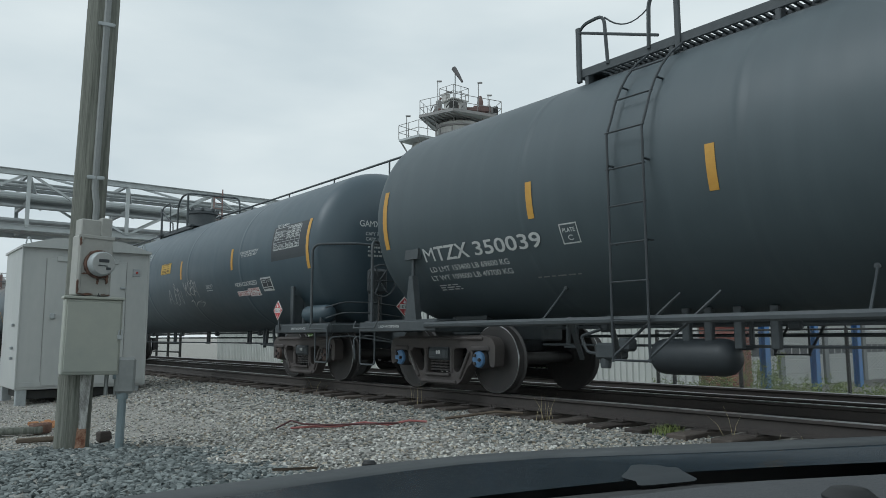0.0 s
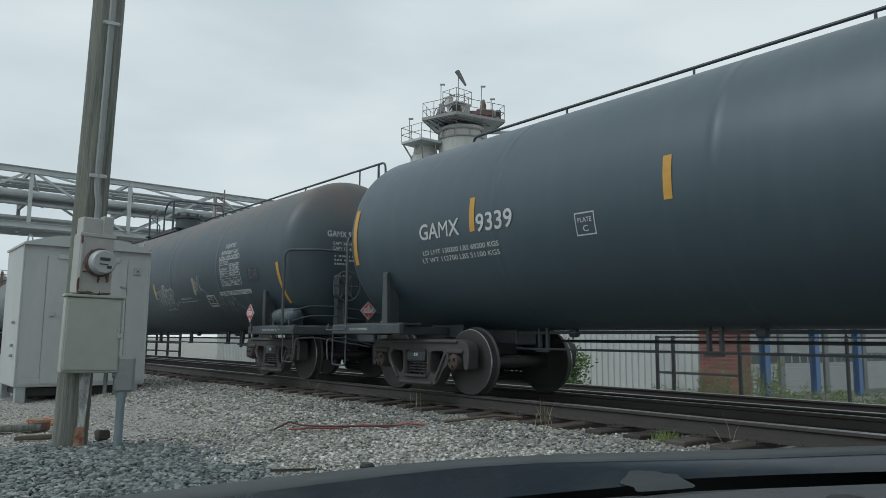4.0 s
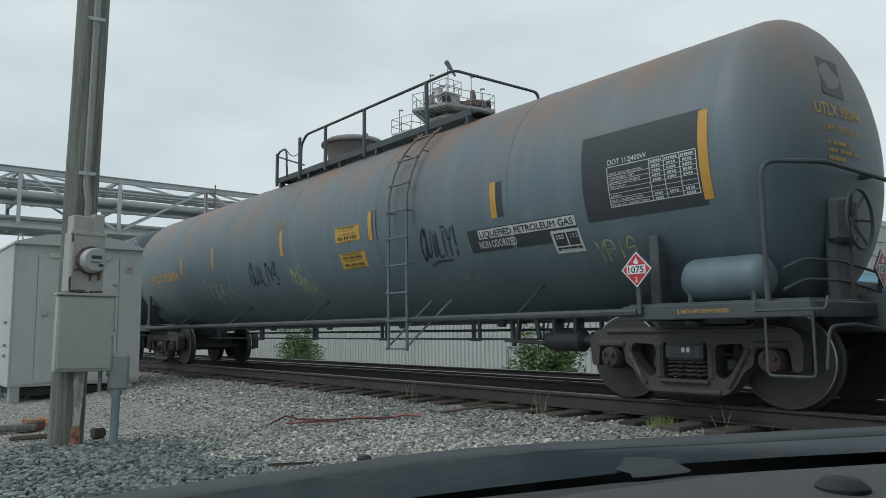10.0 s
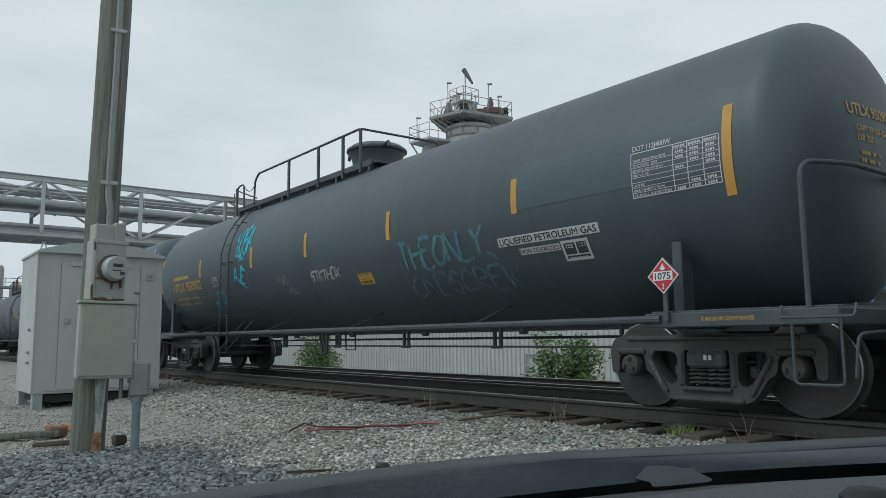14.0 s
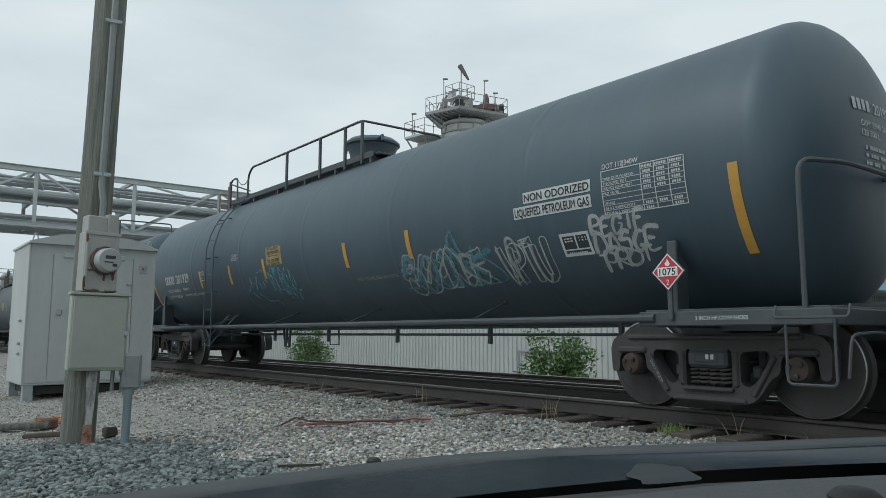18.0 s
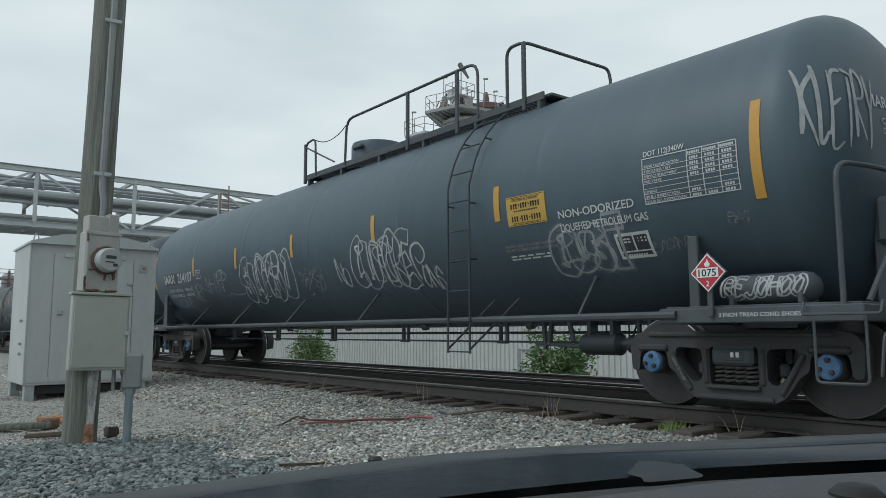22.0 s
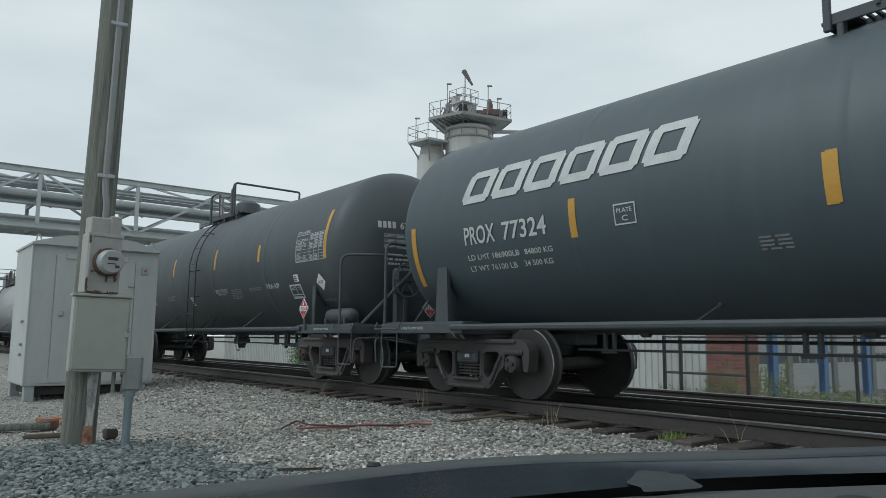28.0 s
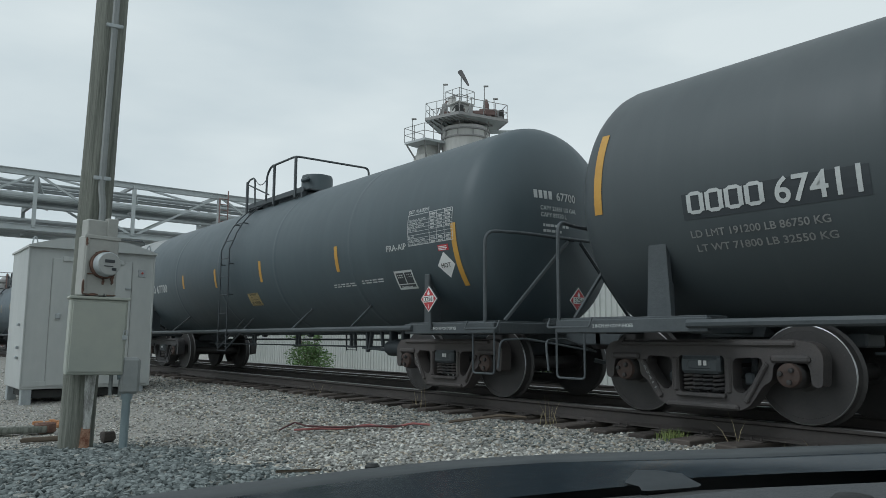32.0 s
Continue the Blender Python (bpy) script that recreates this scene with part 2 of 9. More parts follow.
BLACK = (0.039, 0.066, 0.085)
BLACK2 = (0.060, 0.094, 0.118)
M = dict(
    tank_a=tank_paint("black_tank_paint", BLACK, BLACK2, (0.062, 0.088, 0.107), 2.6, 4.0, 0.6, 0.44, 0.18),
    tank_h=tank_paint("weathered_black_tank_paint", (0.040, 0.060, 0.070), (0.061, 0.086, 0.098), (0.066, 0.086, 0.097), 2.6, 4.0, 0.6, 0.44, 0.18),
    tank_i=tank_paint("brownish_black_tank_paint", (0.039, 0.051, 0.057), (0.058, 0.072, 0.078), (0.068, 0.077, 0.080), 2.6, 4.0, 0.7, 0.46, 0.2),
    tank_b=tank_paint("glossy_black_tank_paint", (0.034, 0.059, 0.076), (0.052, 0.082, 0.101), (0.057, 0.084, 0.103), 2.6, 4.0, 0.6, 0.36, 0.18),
    tank_c=tank_paint("black_tank_paint_dusty", (0.036, 0.058, 0.071), (0.055, 0.082, 0.097), (0.125, 0.088, 0.070), 2.75, 3.55, 1.0, 0.42, 0.18),
    tank_d=tank_paint("grey_blue_tank_paint_rusty", (0.085, 0.123, 0.144), (0.135, 0.183, 0.208), (0.214, 0.135, 0.097), 2.3, 3.35, 1.0, 0.48, 0.3),
    tank_k=tank_paint("silver_tank_paint", (0.30, 0.31, 0.31), (0.42, 0.43, 0.43), (0.2, 0.18, 0.16), 3.2, 4.2, 0.5, 0.5),
    frame_black=material("frame_paint_grimy", (0.046, 0.056, 0.062), (0.080, 0.091, 0.098), 3.0, 0.62, bump=0.15),
    cast=material("cast_steel_rusty", (0.046, 0.046, 0.048), (0.078, 0.068, 0.065), 5.0, 0.7, bump=0.3, bscale=60, per_object=0.5),
    wheel=material("wheel_steel_brown", (0.030, 0.030, 0.031), (0.055, 0.050, 0.048), 5.0, 0.6, bump=0.1),
    tread=material("wheel_tread_bright", (0.30, 0.30, 0.305), (0.46, 0.46, 0.465), 4.0, 0.30, metal=1.0),
    cap_blue=material("blue_bearing_cap", (0.05, 0.13, 0.26), (0.11, 0.24, 0.42), 20.0, 0.5),
    cap_rust=material("rusty_bearing_cap", (0.048, 0.040, 0.037), (0.095, 0.058, 0.047), 20.0, 0.8),
    stripe=material("yellow_reflective_stripe", (0.46, 0.235, 0.04), (0.60, 0.335, 0.065), 3.0, 0.5),
    stripe_faded=material("bleached_reflective_stripe", (0.30, 0.25, 0.22), (0.42, 0.35, 0.31), 3.0, 0.6),
    yellow_old=material("faded_yellow_label", (0.26, 0.20, 0.10), (0.40, 0.31, 0.15), 9.0, 0.8, spread=0.12),
    yellow_label=material("yellow_label", (0.46, 0.28, 0.05), (0.56, 0.36, 0.08), 6.0, 0.6),
    white_paint=material("white_lettering_paint", (0.42, 0.44, 0.44), (0.60, 0.62, 0.61), 6.0, 0.6),
    faded_paint=material("faded_lettering_paint", (0.17, 0.175, 0.175), (0.29, 0.29, 0.28), 6.0, 0.7),
    yellow_paint=material("yellow_lettering_paint", (0.46, 0.275, 0.06), (0.57, 0.36, 0.10), 6.0, 0.6),
    yellow_faded=material("faded_yellow_lettering_paint", (0.26, 0.185, 0.09), (0.40, 0.29, 0.14), 6.0, 0.7),
    placard_red=material("placard_red", (0.42, 0.028, 0.035), (0.52, 0.04, 0.05), 8.0, 0.45),
    placard_white=material("placard_white", (0.66, 0.66, 0.66), (0.78, 0.78, 0.77), 8.0, 0.5),
    ink=material("black_ink", (0.010, 0.010, 0.012), (0.018, 0.018, 0.018), 8.0, 0.6),
    patch_blue=material("blue_grey_repaint", (0.046, 0.072, 0.088), (0.068, 0.100, 0.120), 1.2, 0.42, rough2=0.58, spec=0.65),
    panel_dark=material("dark_patch_paint", (0.030, 0.037, 0.043), (0.042, 0.050, 0.056), 2.0, 0.5),
    rail=material("rail_steel_brown", (0.038, 0.034, 0.033), (0.066, 0.056, 0.051), 3.0, 0.7, bump=0.2, bscale=40),
    rail_head=material("rail_head_polished", (0.22, 0.22, 0.22), (0.36, 0.35, 0.345), 5.0, 0.3, metal=1.0),
    tie=material("creosoted_tie_timber", (0.050, 0.042, 0.038), (0.110, 0.092, 0.080), 3.0, 0.9, bump=0.5, bscale=25, stretch=(6, 1, 6), per_object=0.6),
    ground=material("crushed_stone_ground", (0.15, 0.145, 0.132), (0.40, 0.388, 0.355), 9.0, 0.95, bump=1.0, bscale=26, detail=8),
    stone=material("light_gravel_stone", (0.14, 0.138, 0.128), (0.64, 0.63, 0.59), 3.0, 0.95, island=1.0, spread=0.48, bump=0.3),
    stone_mid=material("mid_grey_gravel_stone", (0.10, 0.104, 0.097), (0.36, 0.36, 0.335), 3.0, 0.95, island=1.0, spread=0.48, bump=0.3),
    stone_tan=material("tan_gravel_stone", (0.19, 0.165, 0.13), (0.50, 0.45, 0.37), 3.0, 0.95, island=1.0, spread=0.48, bump=0.3),
    stone_dark=material("dark_gravel_stone", (0.050, 0.062, 0.062), (0.235, 0.262, 0.258), 3.0, 0.9, island=1.0, spread=0.45, bump=0.3),
    pole=material("weathered_pole_timber", (0.085, 0.092, 0.078), (0.225, 0.235, 0.205), 4.0, 0.9, bump=0.9, bscale=10, stretch=(6, 6, 0.25), spread=0.16),
    conduit=material("grey_plastic_conduit", (0.19, 0.205, 0.205), (0.26, 0.275, 0.27), 4.0, 0.55),
    conduit_blue=material("blue_grey_conduit", (0.16, 0.21, 0.23), (0.22, 0.275, 0.29), 4.0, 0.55),
    meter_box=material("tan_grey_box_paint", (0.30, 0.305, 0.285), (0.39, 0.39, 0.365), 4.0, 0.55, bump=0.05),
    panel_box=material("grey_green_box_paint", (0.28, 0.305, 0.275), (0.365, 0.375, 0.325), 1.2, 0.5, bump=0.04),
    cabinet=material("grey_cabinet_paint", (0.37, 0.39, 0.385), (0.48, 0.495, 0.48), 1.2, 0.5, bump=0.04, stretch=(1, 1, 0.4)),
    galvanised=material("galvanised_steel", (0.30, 0.33, 0.34), (0.42, 0.45, 0.46), 6.0, 0.55, metal=0.3),
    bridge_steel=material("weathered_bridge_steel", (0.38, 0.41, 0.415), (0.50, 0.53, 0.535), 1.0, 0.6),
    # the second, darker bridge steel has the truss's inner shade put into its colour
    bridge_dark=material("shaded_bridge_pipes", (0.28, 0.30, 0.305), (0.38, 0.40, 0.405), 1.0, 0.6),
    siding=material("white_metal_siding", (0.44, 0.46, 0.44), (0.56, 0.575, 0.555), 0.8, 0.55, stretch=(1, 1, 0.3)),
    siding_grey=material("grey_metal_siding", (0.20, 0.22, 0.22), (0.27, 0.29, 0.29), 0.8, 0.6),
    fascia=material("light_blue_fascia", (0.20, 0.42, 0.58), (0.27, 0.50, 0.66), 1.5, 0.5),
    blue_post=material("blue_post_paint", (0.03, 0.13, 0.34), (0.06, 0.20, 0.45), 2.0, 0.5),
    brick=material("red_brick", (0.18, 0.060, 0.048), (0.30, 0.105, 0.078), 6.0, 0.9, per_object=0.8, bump=0.3),
    mortar=material("grey_mortar", (0.24, 0.21, 0.19), (0.32, 0.28, 0.26), 8.0, 0.95),
    window_dark=material("dark_window_glass", (0.03, 0.035, 0.04), (0.06, 0.065, 0.07), 2.0, 0.35),
    wire=material("fence_wire", (0.20, 0.21, 0.21), (0.30, 0.31, 0.31), 6.0, 0.6, metal=0.4),
    fence_post=material("dark_fence_post", (0.02, 0.022, 0.022), (0.045, 0.045, 0.042), 6.0, 0.7),
    leaf=material("green_leaf", (0.055, 0.115, 0.036), (0.165, 0.275, 0.095), 2.0, 0.6, island=0.9, spread=0.5),
    weed=material("weed_leaf", (0.10, 0.16, 0.05), (0.26, 0.30, 0.10), 2.0, 0.7, island=0.9, spread=0.5),
    straw=material("dry_grass", (0.26, 0.21, 0.12), (0.42, 0.36, 0.22), 2.0, 0.8, island=0.9, spread=0.5),
    twig=material("brown_twig", (0.08, 0.06, 0.045), (0.15, 0.12, 0.09), 5.0, 0.9),
    concrete=material("stained_concrete", (0.36, 0.355, 0.34), (0.62, 0.615, 0.59), 0.5, 0.8, stretch=(1, 1, 0.25), bump=0.1),
    tower_steel=material("tower_steel", (0.22, 0.22, 0.22), (0.34, 0.33, 0.32), 2.0, 0.6),
    tower_dark=material("weathered_tower_grating", (0.24, 0.24, 0.235), (0.34, 0.335, 0.325), 2.0, 0.7),
    ladder_red=material("faded_red_ladder_paint", (0.20, 0.13, 0.12), (0.30, 0.20, 0.18), 2.0, 0.7),
    tower_red=material("faded_red_steel", (0.13, 0.085, 0.08), (0.20, 0.125, 0.11), 2.0, 0.7),
    sock=material("windsock_cloth", (0.09, 0.09, 0.095), (0.15, 0.14, 0.14), 3.0, 0.9),
    hose_red=material("red_hose", (0.26, 0.07, 0.065), (0.36, 0.14, 0.13), 6.0, 0.6),
    hose_dark=material("dark_hose", (0.06, 0.02, 0.022), (0.10, 0.035, 0.035), 6.0, 0.6),
    # the extra blue and the paler edge put sky reflection into the bonnet's colours
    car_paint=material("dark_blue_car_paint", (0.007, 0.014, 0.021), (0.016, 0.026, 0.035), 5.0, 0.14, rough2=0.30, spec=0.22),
    car_sheen=material("sky_sheen_car_paint", (0.034, 0.040, 0.044), (0.060, 0.067, 0.070), 9.0, 0.5, rough2=0.65, spec=0.3),
    car_mark=material("grey_bonnet_mark", (0.018, 0.025, 0.030), (0.036, 0.043, 0.048), 14.0, 0.5, spec=0.25),
    car_black=material("black_cowl_plastic", (0.008, 0.009, 0.010), (0.014, 0.015, 0.016), 30.0, 0.6, bump=0.1),
    car_grey=material("grey_dashboard_plastic", (0.050, 0.055, 0.060), (0.070, 0.075, 0.080), 60.0, 0.7, bump=0.2, bscale=300),
    lamp_red=material("red_lens", (0.4, 0.05, 0.04), (0.5, 0.08, 0.06), 8.0, 0.3),
    peeling=material("peeling_white_paint", (0.20, 0.20, 0.19), (0.52, 0.53, 0.51), 6.0, 0.8, spread=0.12, stretch=(4, 4, 1)),
    brick_old=material("old_brown_brick", (0.13, 0.075, 0.06), (0.22, 0.13, 0.10), 20.0, 0.9, bump=0.2, spread=0.12),
    brick_chip=material("orange_brick_chips", (0.34, 0.15, 0.07), (0.5, 0.26, 0.13), 20.0, 0.9, bump=0.2, spread=0.12),
    rust_dark=material("brown_rust", (0.075, 0.045, 0.035), (0.17, 0.095, 0.07), 18.0, 0.9, bump=0.2, spread=0.12),
    faded_red=material("faded_red_label", (0.30, 0.07, 0.07), (0.45, 0.16, 0.15), 9.0, 0.7),
    rust_red=material("flaking_rust_paint", (0.16, 0.06, 0.035), (0.42, 0.26, 0.18), 14.0, 0.9, spread=0.12),
    glass=material("meter_glass", (0.33, 0.34, 0.33), (0.42, 0.43, 0.42), 8.0, 0.15),
)


def spray(name, c1, c2, cover, patchy=0.35):
    """Sprayed or chalked paint that lets the tank show through where it is thin."""
    m = material(name, c1, c2, 7.0, 0.85)
    n, l = m.node_tree.nodes, m.node_tree.links
    co, nz, rg = n.new("ShaderNodeTexCoord"), n.new("ShaderNodeTexNoise"), n.new("ShaderNodeMapRange")
    nz.inputs["Scale"].default_value, nz.inputs["Detail"].default_value = 6.0, 5.0
    l.new(co.outputs["Object"], nz.inputs["Vector"])
    rg.inputs["From Min"].default_value, rg.inputs["From Max"].default_value = 0.32, 0.62
    rg.inputs["To Min"].default_value, rg.inputs["To Max"].default_value = cover - patchy * cover, cover
    l.new(nz.outputs["Fac"], rg.inputs["Value"])
    l.new(rg.outputs[0], n["Principled BSDF"].inputs["Alpha"])
    return m


for key, (c1, c2, cover) in dict(
        chalk=((0.30, 0.33, 0.34), (0.48, 0.52, 0.53), 0.70),
        chalk_faint=((0.24, 0.25, 0.25), (0.36, 0.37, 0.37), 0.30),
        chalk_dark=((0.010, 0.012, 0.016), (0.024, 0.026, 0.030), 0.55),
        spray_teal=((0.09, 0.23, 0.27), (0.15, 0.35, 0.40), 0.66),
        spray_teal_faint=((0.08, 0.20, 0.25), (0.13, 0.30, 0.36), 0.34),
        spray_cyan=((0.03, 0.42, 0.54), (0.06, 0.58, 0.68), 0.98),
        spray_white=((0.36, 0.38, 0.38), (0.56, 0.58, 0.58), 0.85),
        spray_yellow=((0.36, 0.38, 0.18), (0.52, 0.54, 0.28), 0.80),
        spray_yellow_faint=((0.34, 0.38, 0.26), (0.46, 0.50, 0.36), 0.42)).items():
    M[key] = spray(key, c1, c2, cover)
    M[key + "_halo"] = spray(key + "_overspray", c1, c2, cover * 0.22, 0.6)


# ---- mesh building ----
class Mesh:
    """Collects points and faces, then becomes one mesh."""

    def __init__(self):
        self.v, self.f, self.k, self.slot = [], [], [], 0

    def add(self, pts, faces):
        n = len(self.v)
        self.v.extend(tuple(p) for p in pts)
        for fc in faces:
            self.f.append([i + n for i in fc])
            self.k.append(self.slot)

    def box(self, c, s, b=0.0, m=None):
        """A block of size s about c, with its edges cut by b."""
        hx, hy, hz = s[0] / 2, s[1] / 2, s[2] / 2
        if b <= 0:
            pts = [(x, y, z) for x in (-hx, hx) for y in (-hy, hy) for z in (-hz, hz)]
            faces = [(0, 1, 3, 2), (4, 6, 7, 5), (0, 4, 5, 1), (2, 3, 7, 6), (0, 2, 6, 4), (1, 5, 7, 3)]
        else:
            b = min(b, hx * 0.9, hy * 0.9, hz * 0.9)
            pts, ix = [], {}
            for sx in (-1, 1):
                for sy in (-1, 1):
                    for sz in (-1, 1):
                        for ax in range(3):
                            p = [sx * (hx - b), sy * (hy - b), sz * (hz - b)]
                            p[ax] = (sx, sy, sz)[ax] * (hx, hy, hz)[ax]
                            ix[sx, sy, sz, ax] = len(pts)
                            pts.append(p)
            faces = []
            for ax in range(3):
                o = [i for i in range(3) if i != ax]
                for sg in (-1, 1):
                    q = []
                    for u, w in ((-1, -1), (1, -1), (1, 1), (-1, 1)):
                        k = [0, 0, 0]
                        k[ax], k[o[0]], k[o[1]] = sg, u, w
                        q.append(ix[k[0], k[1], k[2], ax])
                    flip = (sg < 0) != (ax == 1)
                    faces.append(q[::-1] if flip else q)
                for u in (-1, 1):
                    for w in (-1, 1):
                        lo, hi = [0, 0, 0], [0, 0, 0]
                        lo[ax], hi[ax] = -1, 1
                        lo[o[0]] = hi[o[0]] = u
                        lo[o[1]] = hi[o[1]] = w
                        q = [ix[(*lo, o[0])], ix[(*hi, o[0])], ix[(*hi, o[1])], ix[(*lo, o[1])]]
                        faces.append(q)
            for sx in (-1, 1):
                for sy in (-1, 1):
                    for sz in (-1, 1):
                        faces.append([ix[sx, sy, sz, a] for a in range(3)])
        if m is not None:
            pts = [m @ Vector(p) for p in pts]
        self.add([(p[0] + c[0], p[1] + c[1], p[2] + c[2]) for p in pts], faces)

    def beam(self, p, q, w, h, b=0.0):
        """A straight bar of width w and height h from p to q."""
        p, q = Vector(p), Vector(q)
        d = q - p
        up = Vector((0, 0, 1)) if abs(d.normalized().z) < 0.97 else Vector((0, 1, 0))
        side = d.cross(up).normalized()
        top = side.cross(d).normalized()
        m = Matrix((d.normalized(), side, top)).transposed()
        self.box((p + q) / 2, (d.length, w, h), b, m)

    def tube(self, pts, r, n=8, cap=True):
        pts = [Vector(p) for p in pts]
        rs = r if isinstance(r, (list, tuple)) else [r] * len(pts)
        rings, ref = [], None
        for i, p in enumerate(pts):
            d = (pts[min(i + 1, len(pts) - 1)] - pts[max(i - 1, 0)]).normalized()
            if ref is None:
                ref = d.cross(Vector((0.13, 0.21, 0.97)) if abs(d.z) < 0.9 else Vector((0.9, 0.3, 0.1))).normalized()
            u = (ref - d * ref.dot(d)).normalized()
            ref = u
            w = d.cross(u)
            rings.append([p + (u * math.cos(a) + w * math.sin(a)) * rs[i] for a in (2 * math.pi * k / n for k in range(n))])
        faces = []
        for i in range(len(pts) - 1):
            for k in range(n):
                faces.append((i * n + k, i * n + (k + 1) % n, (i + 1) * n + (k + 1) % n, (i + 1) * n + k))
        if cap:
            faces.append(tuple(range(n - 1, -1, -1)))
            faces.append(tuple((len(pts) - 1) * n + k for k in range(n)))
        self.add([p for ring in rings for p in ring], faces)

    def lathe(self, prof, n=24, axis="z", c=(0, 0, 0)):
        """Turns a profile of (radius, height) round an axis."""
        pts, faces = [], []
        for r, h in prof:
            for k in range(n):
                a = 2 * math.pi * k / n
                x, y = r * math.cos(a), r * math.sin(a)
                p = {"z": (x, y, h), "y": (y, h, x), "x": (h, x, y)}[axis]
                pts.append((p[0] + c[0], p[1] + c[1], p[2] + c[2]))
        for i in range(len(prof) - 1):
            for k in range(n):
                faces.append((i * n + k, i * n + (k + 1) % n, (i + 1) * n + (k + 1) % n, (i + 1) * n + k))
        faces.append(tuple(range(n - 1, -1, -1)))
        faces.append(tuple((len(prof) - 1) * n + k for k in range(n)))
        self.add(pts, faces)

    def prism(self, poly, y0, y1):
        """A polygon of (x, z) drawn out from y0 to y1."""
        n = len(poly)
        pts = [(x, y0, z) for x, z in poly] + [(x, y1, z) for x, z in poly]
        faces = [tuple(range(n)), tuple(range(2 * n - 1, n - 1, -1))]
        faces += [(i, i + n, (i + 1) % n + n, (i + 1) % n) for i in range(n)]
        self.add(pts, faces)

    def data(self, name, mats, smooth=35):
        me = bpy.data.meshes.new(name)
        me.from_pydata(self.v, [], self.f)
        for m in mats if isinstance(mats, (list, tuple)) else [mats]:
            me.materials.append(m)
        if any(self.k):
            me.polygons.foreach_set("material_index", self.k)
        bm = bmesh.new()
        bm.from_mesh(me)
        bmesh.ops.remove_doubles(bm, verts=bm.verts, dist=1e-5)
        bmesh.ops.recalc_face_normals(bm, faces=bm.faces)
        bm.to_mesh(me)
        bm.free()
        if smooth:
            me.shade_smooth()
            me.set_sharp_from_angle(angle=radians(smooth))
        else:
            me.shade_flat()
        return me


def put(name, me, parent=None, m=None, label=""):
    ob = new(name, me)
    ob.parent = parent
    if m is not None:
        ob.matrix_basis = m
    if label:
        ob["label"] = label
    return ob


def part(name, mesh, mats, parent, label="", smooth=35):
    return put(name, mesh.data(name, mats, smooth), parent, None, label)


def thing(name, label, category, group="", kind="", m=None):
    ob = new(name)
    ob.empty_display_size = 0.2
    if m is not None:
        ob.matrix_basis = m
    return tagged(ob, label, category, group, kind)


def arc(p, q, bulge, n=8):
    """Points from p to q, sagging or rising by bulge in z."""
    p, q = Vector(p), Vector(q)
    return [p.lerp(q, i / n) + Vector((0, 0, bulge * 4 * (i / n) * (1 - i / n))) for i in range(n + 1)]


def rounded(pts, r=0.12, n=4):
    """A polyline with its inner corners rounded."""
    pts = [Vector(p) for p in pts]
    out = [pts[0]]
    for a, b, c in zip(pts, pts[1:], pts[2:]):
        k = min(r, (a - b).length * 0.45, (c - b).length * 0.45)
        s, e = b + (a - b).normalized() * k, b + (c - b).normalized() * k
        for i in range(n + 1):
            u = i / n
            out.append(s * (1 - u) ** 2 + b * 2 * u * (1 - u) + e * u * u)
    return out + [pts[-1]]


# ---- ground ----
TRACK_Y, RAIL_Z, TRACK2_Y, RAIL2_Z = 7.65, 0.545, 11.65, 0.385


def soft_loop(pts, r, n=3):
    """A closed outline with every corner rounded."""
    out = []
    m = len(pts)
    for i in range(m):
        a, b, c = (Vector((*pts[(i + d) % m], 0)) for d in (-1, 0, 1))
        k = min(r, (a - b).length * 0.48, (c - b).length * 0.48)
        s, e = b + (a - b).normalized() * k, b + (c - b).normalized() * k
        for j in range(n + 1):
            u = j / n
            p = s * (1 - u) ** 2 + b * 2 * u * (1 - u) + e * u * u
            out.append((p.x, p.y))
    return out


def ramp(v, a, b):
    u = min(max((v - a) / (b - a), 0.0), 1.0)
    return u * u * (3 - 2 * u)


def ground_z(x, y):
    z = 0.30 * ramp(y, 2.2, 6.1) - 0.12 * ramp(y, 9.75, 10.4) - 0.68 * ramp(y, 13.1, 14.3)
    z += 0.12 * math.exp(-((y - 9.5) / 0.36) ** 2)
    z += 0.13 * math.exp(-((x + 8.1) ** 2 / 2.8 + (y - 1.8) ** 2 / 1.3))
    if abs(x) < 60 and y < 6.3:
        z += 0.035 * noise.noise((x * 0.7, y * 0.7, 0.0)) + 0.012 * noise.noise((x * 3.1, y * 3.1, 4.0))
    return z


def build_ground():
    xs = sorted({round(-30 + 0.25 * i, 3) for i in range(137)} | {-2500, -900, -400, -200, -120, -80, -60, -45, -37, 6, 9, 14, 25, 60, 150, 500, 2500})
    ys = sorted({round(-2 + 0.25 * i, 3) for i in range(69)} | {-2500, -700, -200, -60, -20, -8, -4, 17, 20, 30, 60, 150, 500, 2500})
    g = Mesh()
    g.v = [(x, y, ground_z(x, y)) for y in ys for x in xs]
    n = len(xs)
    g.f = [(j * n + i, j * n + i + 1, (j + 1) * n + i + 1, (j + 1) * n + i) for j in range(len(ys) - 1) for i in range(n - 1)]
    g.k = [0] * len(g.f)
    ob = put("ground", g.data("ground", M["ground"], 180))
    tagged(ob, "grey crushed stone ground sloping up to the tracks", "ground", kind="structure")


build_ground()

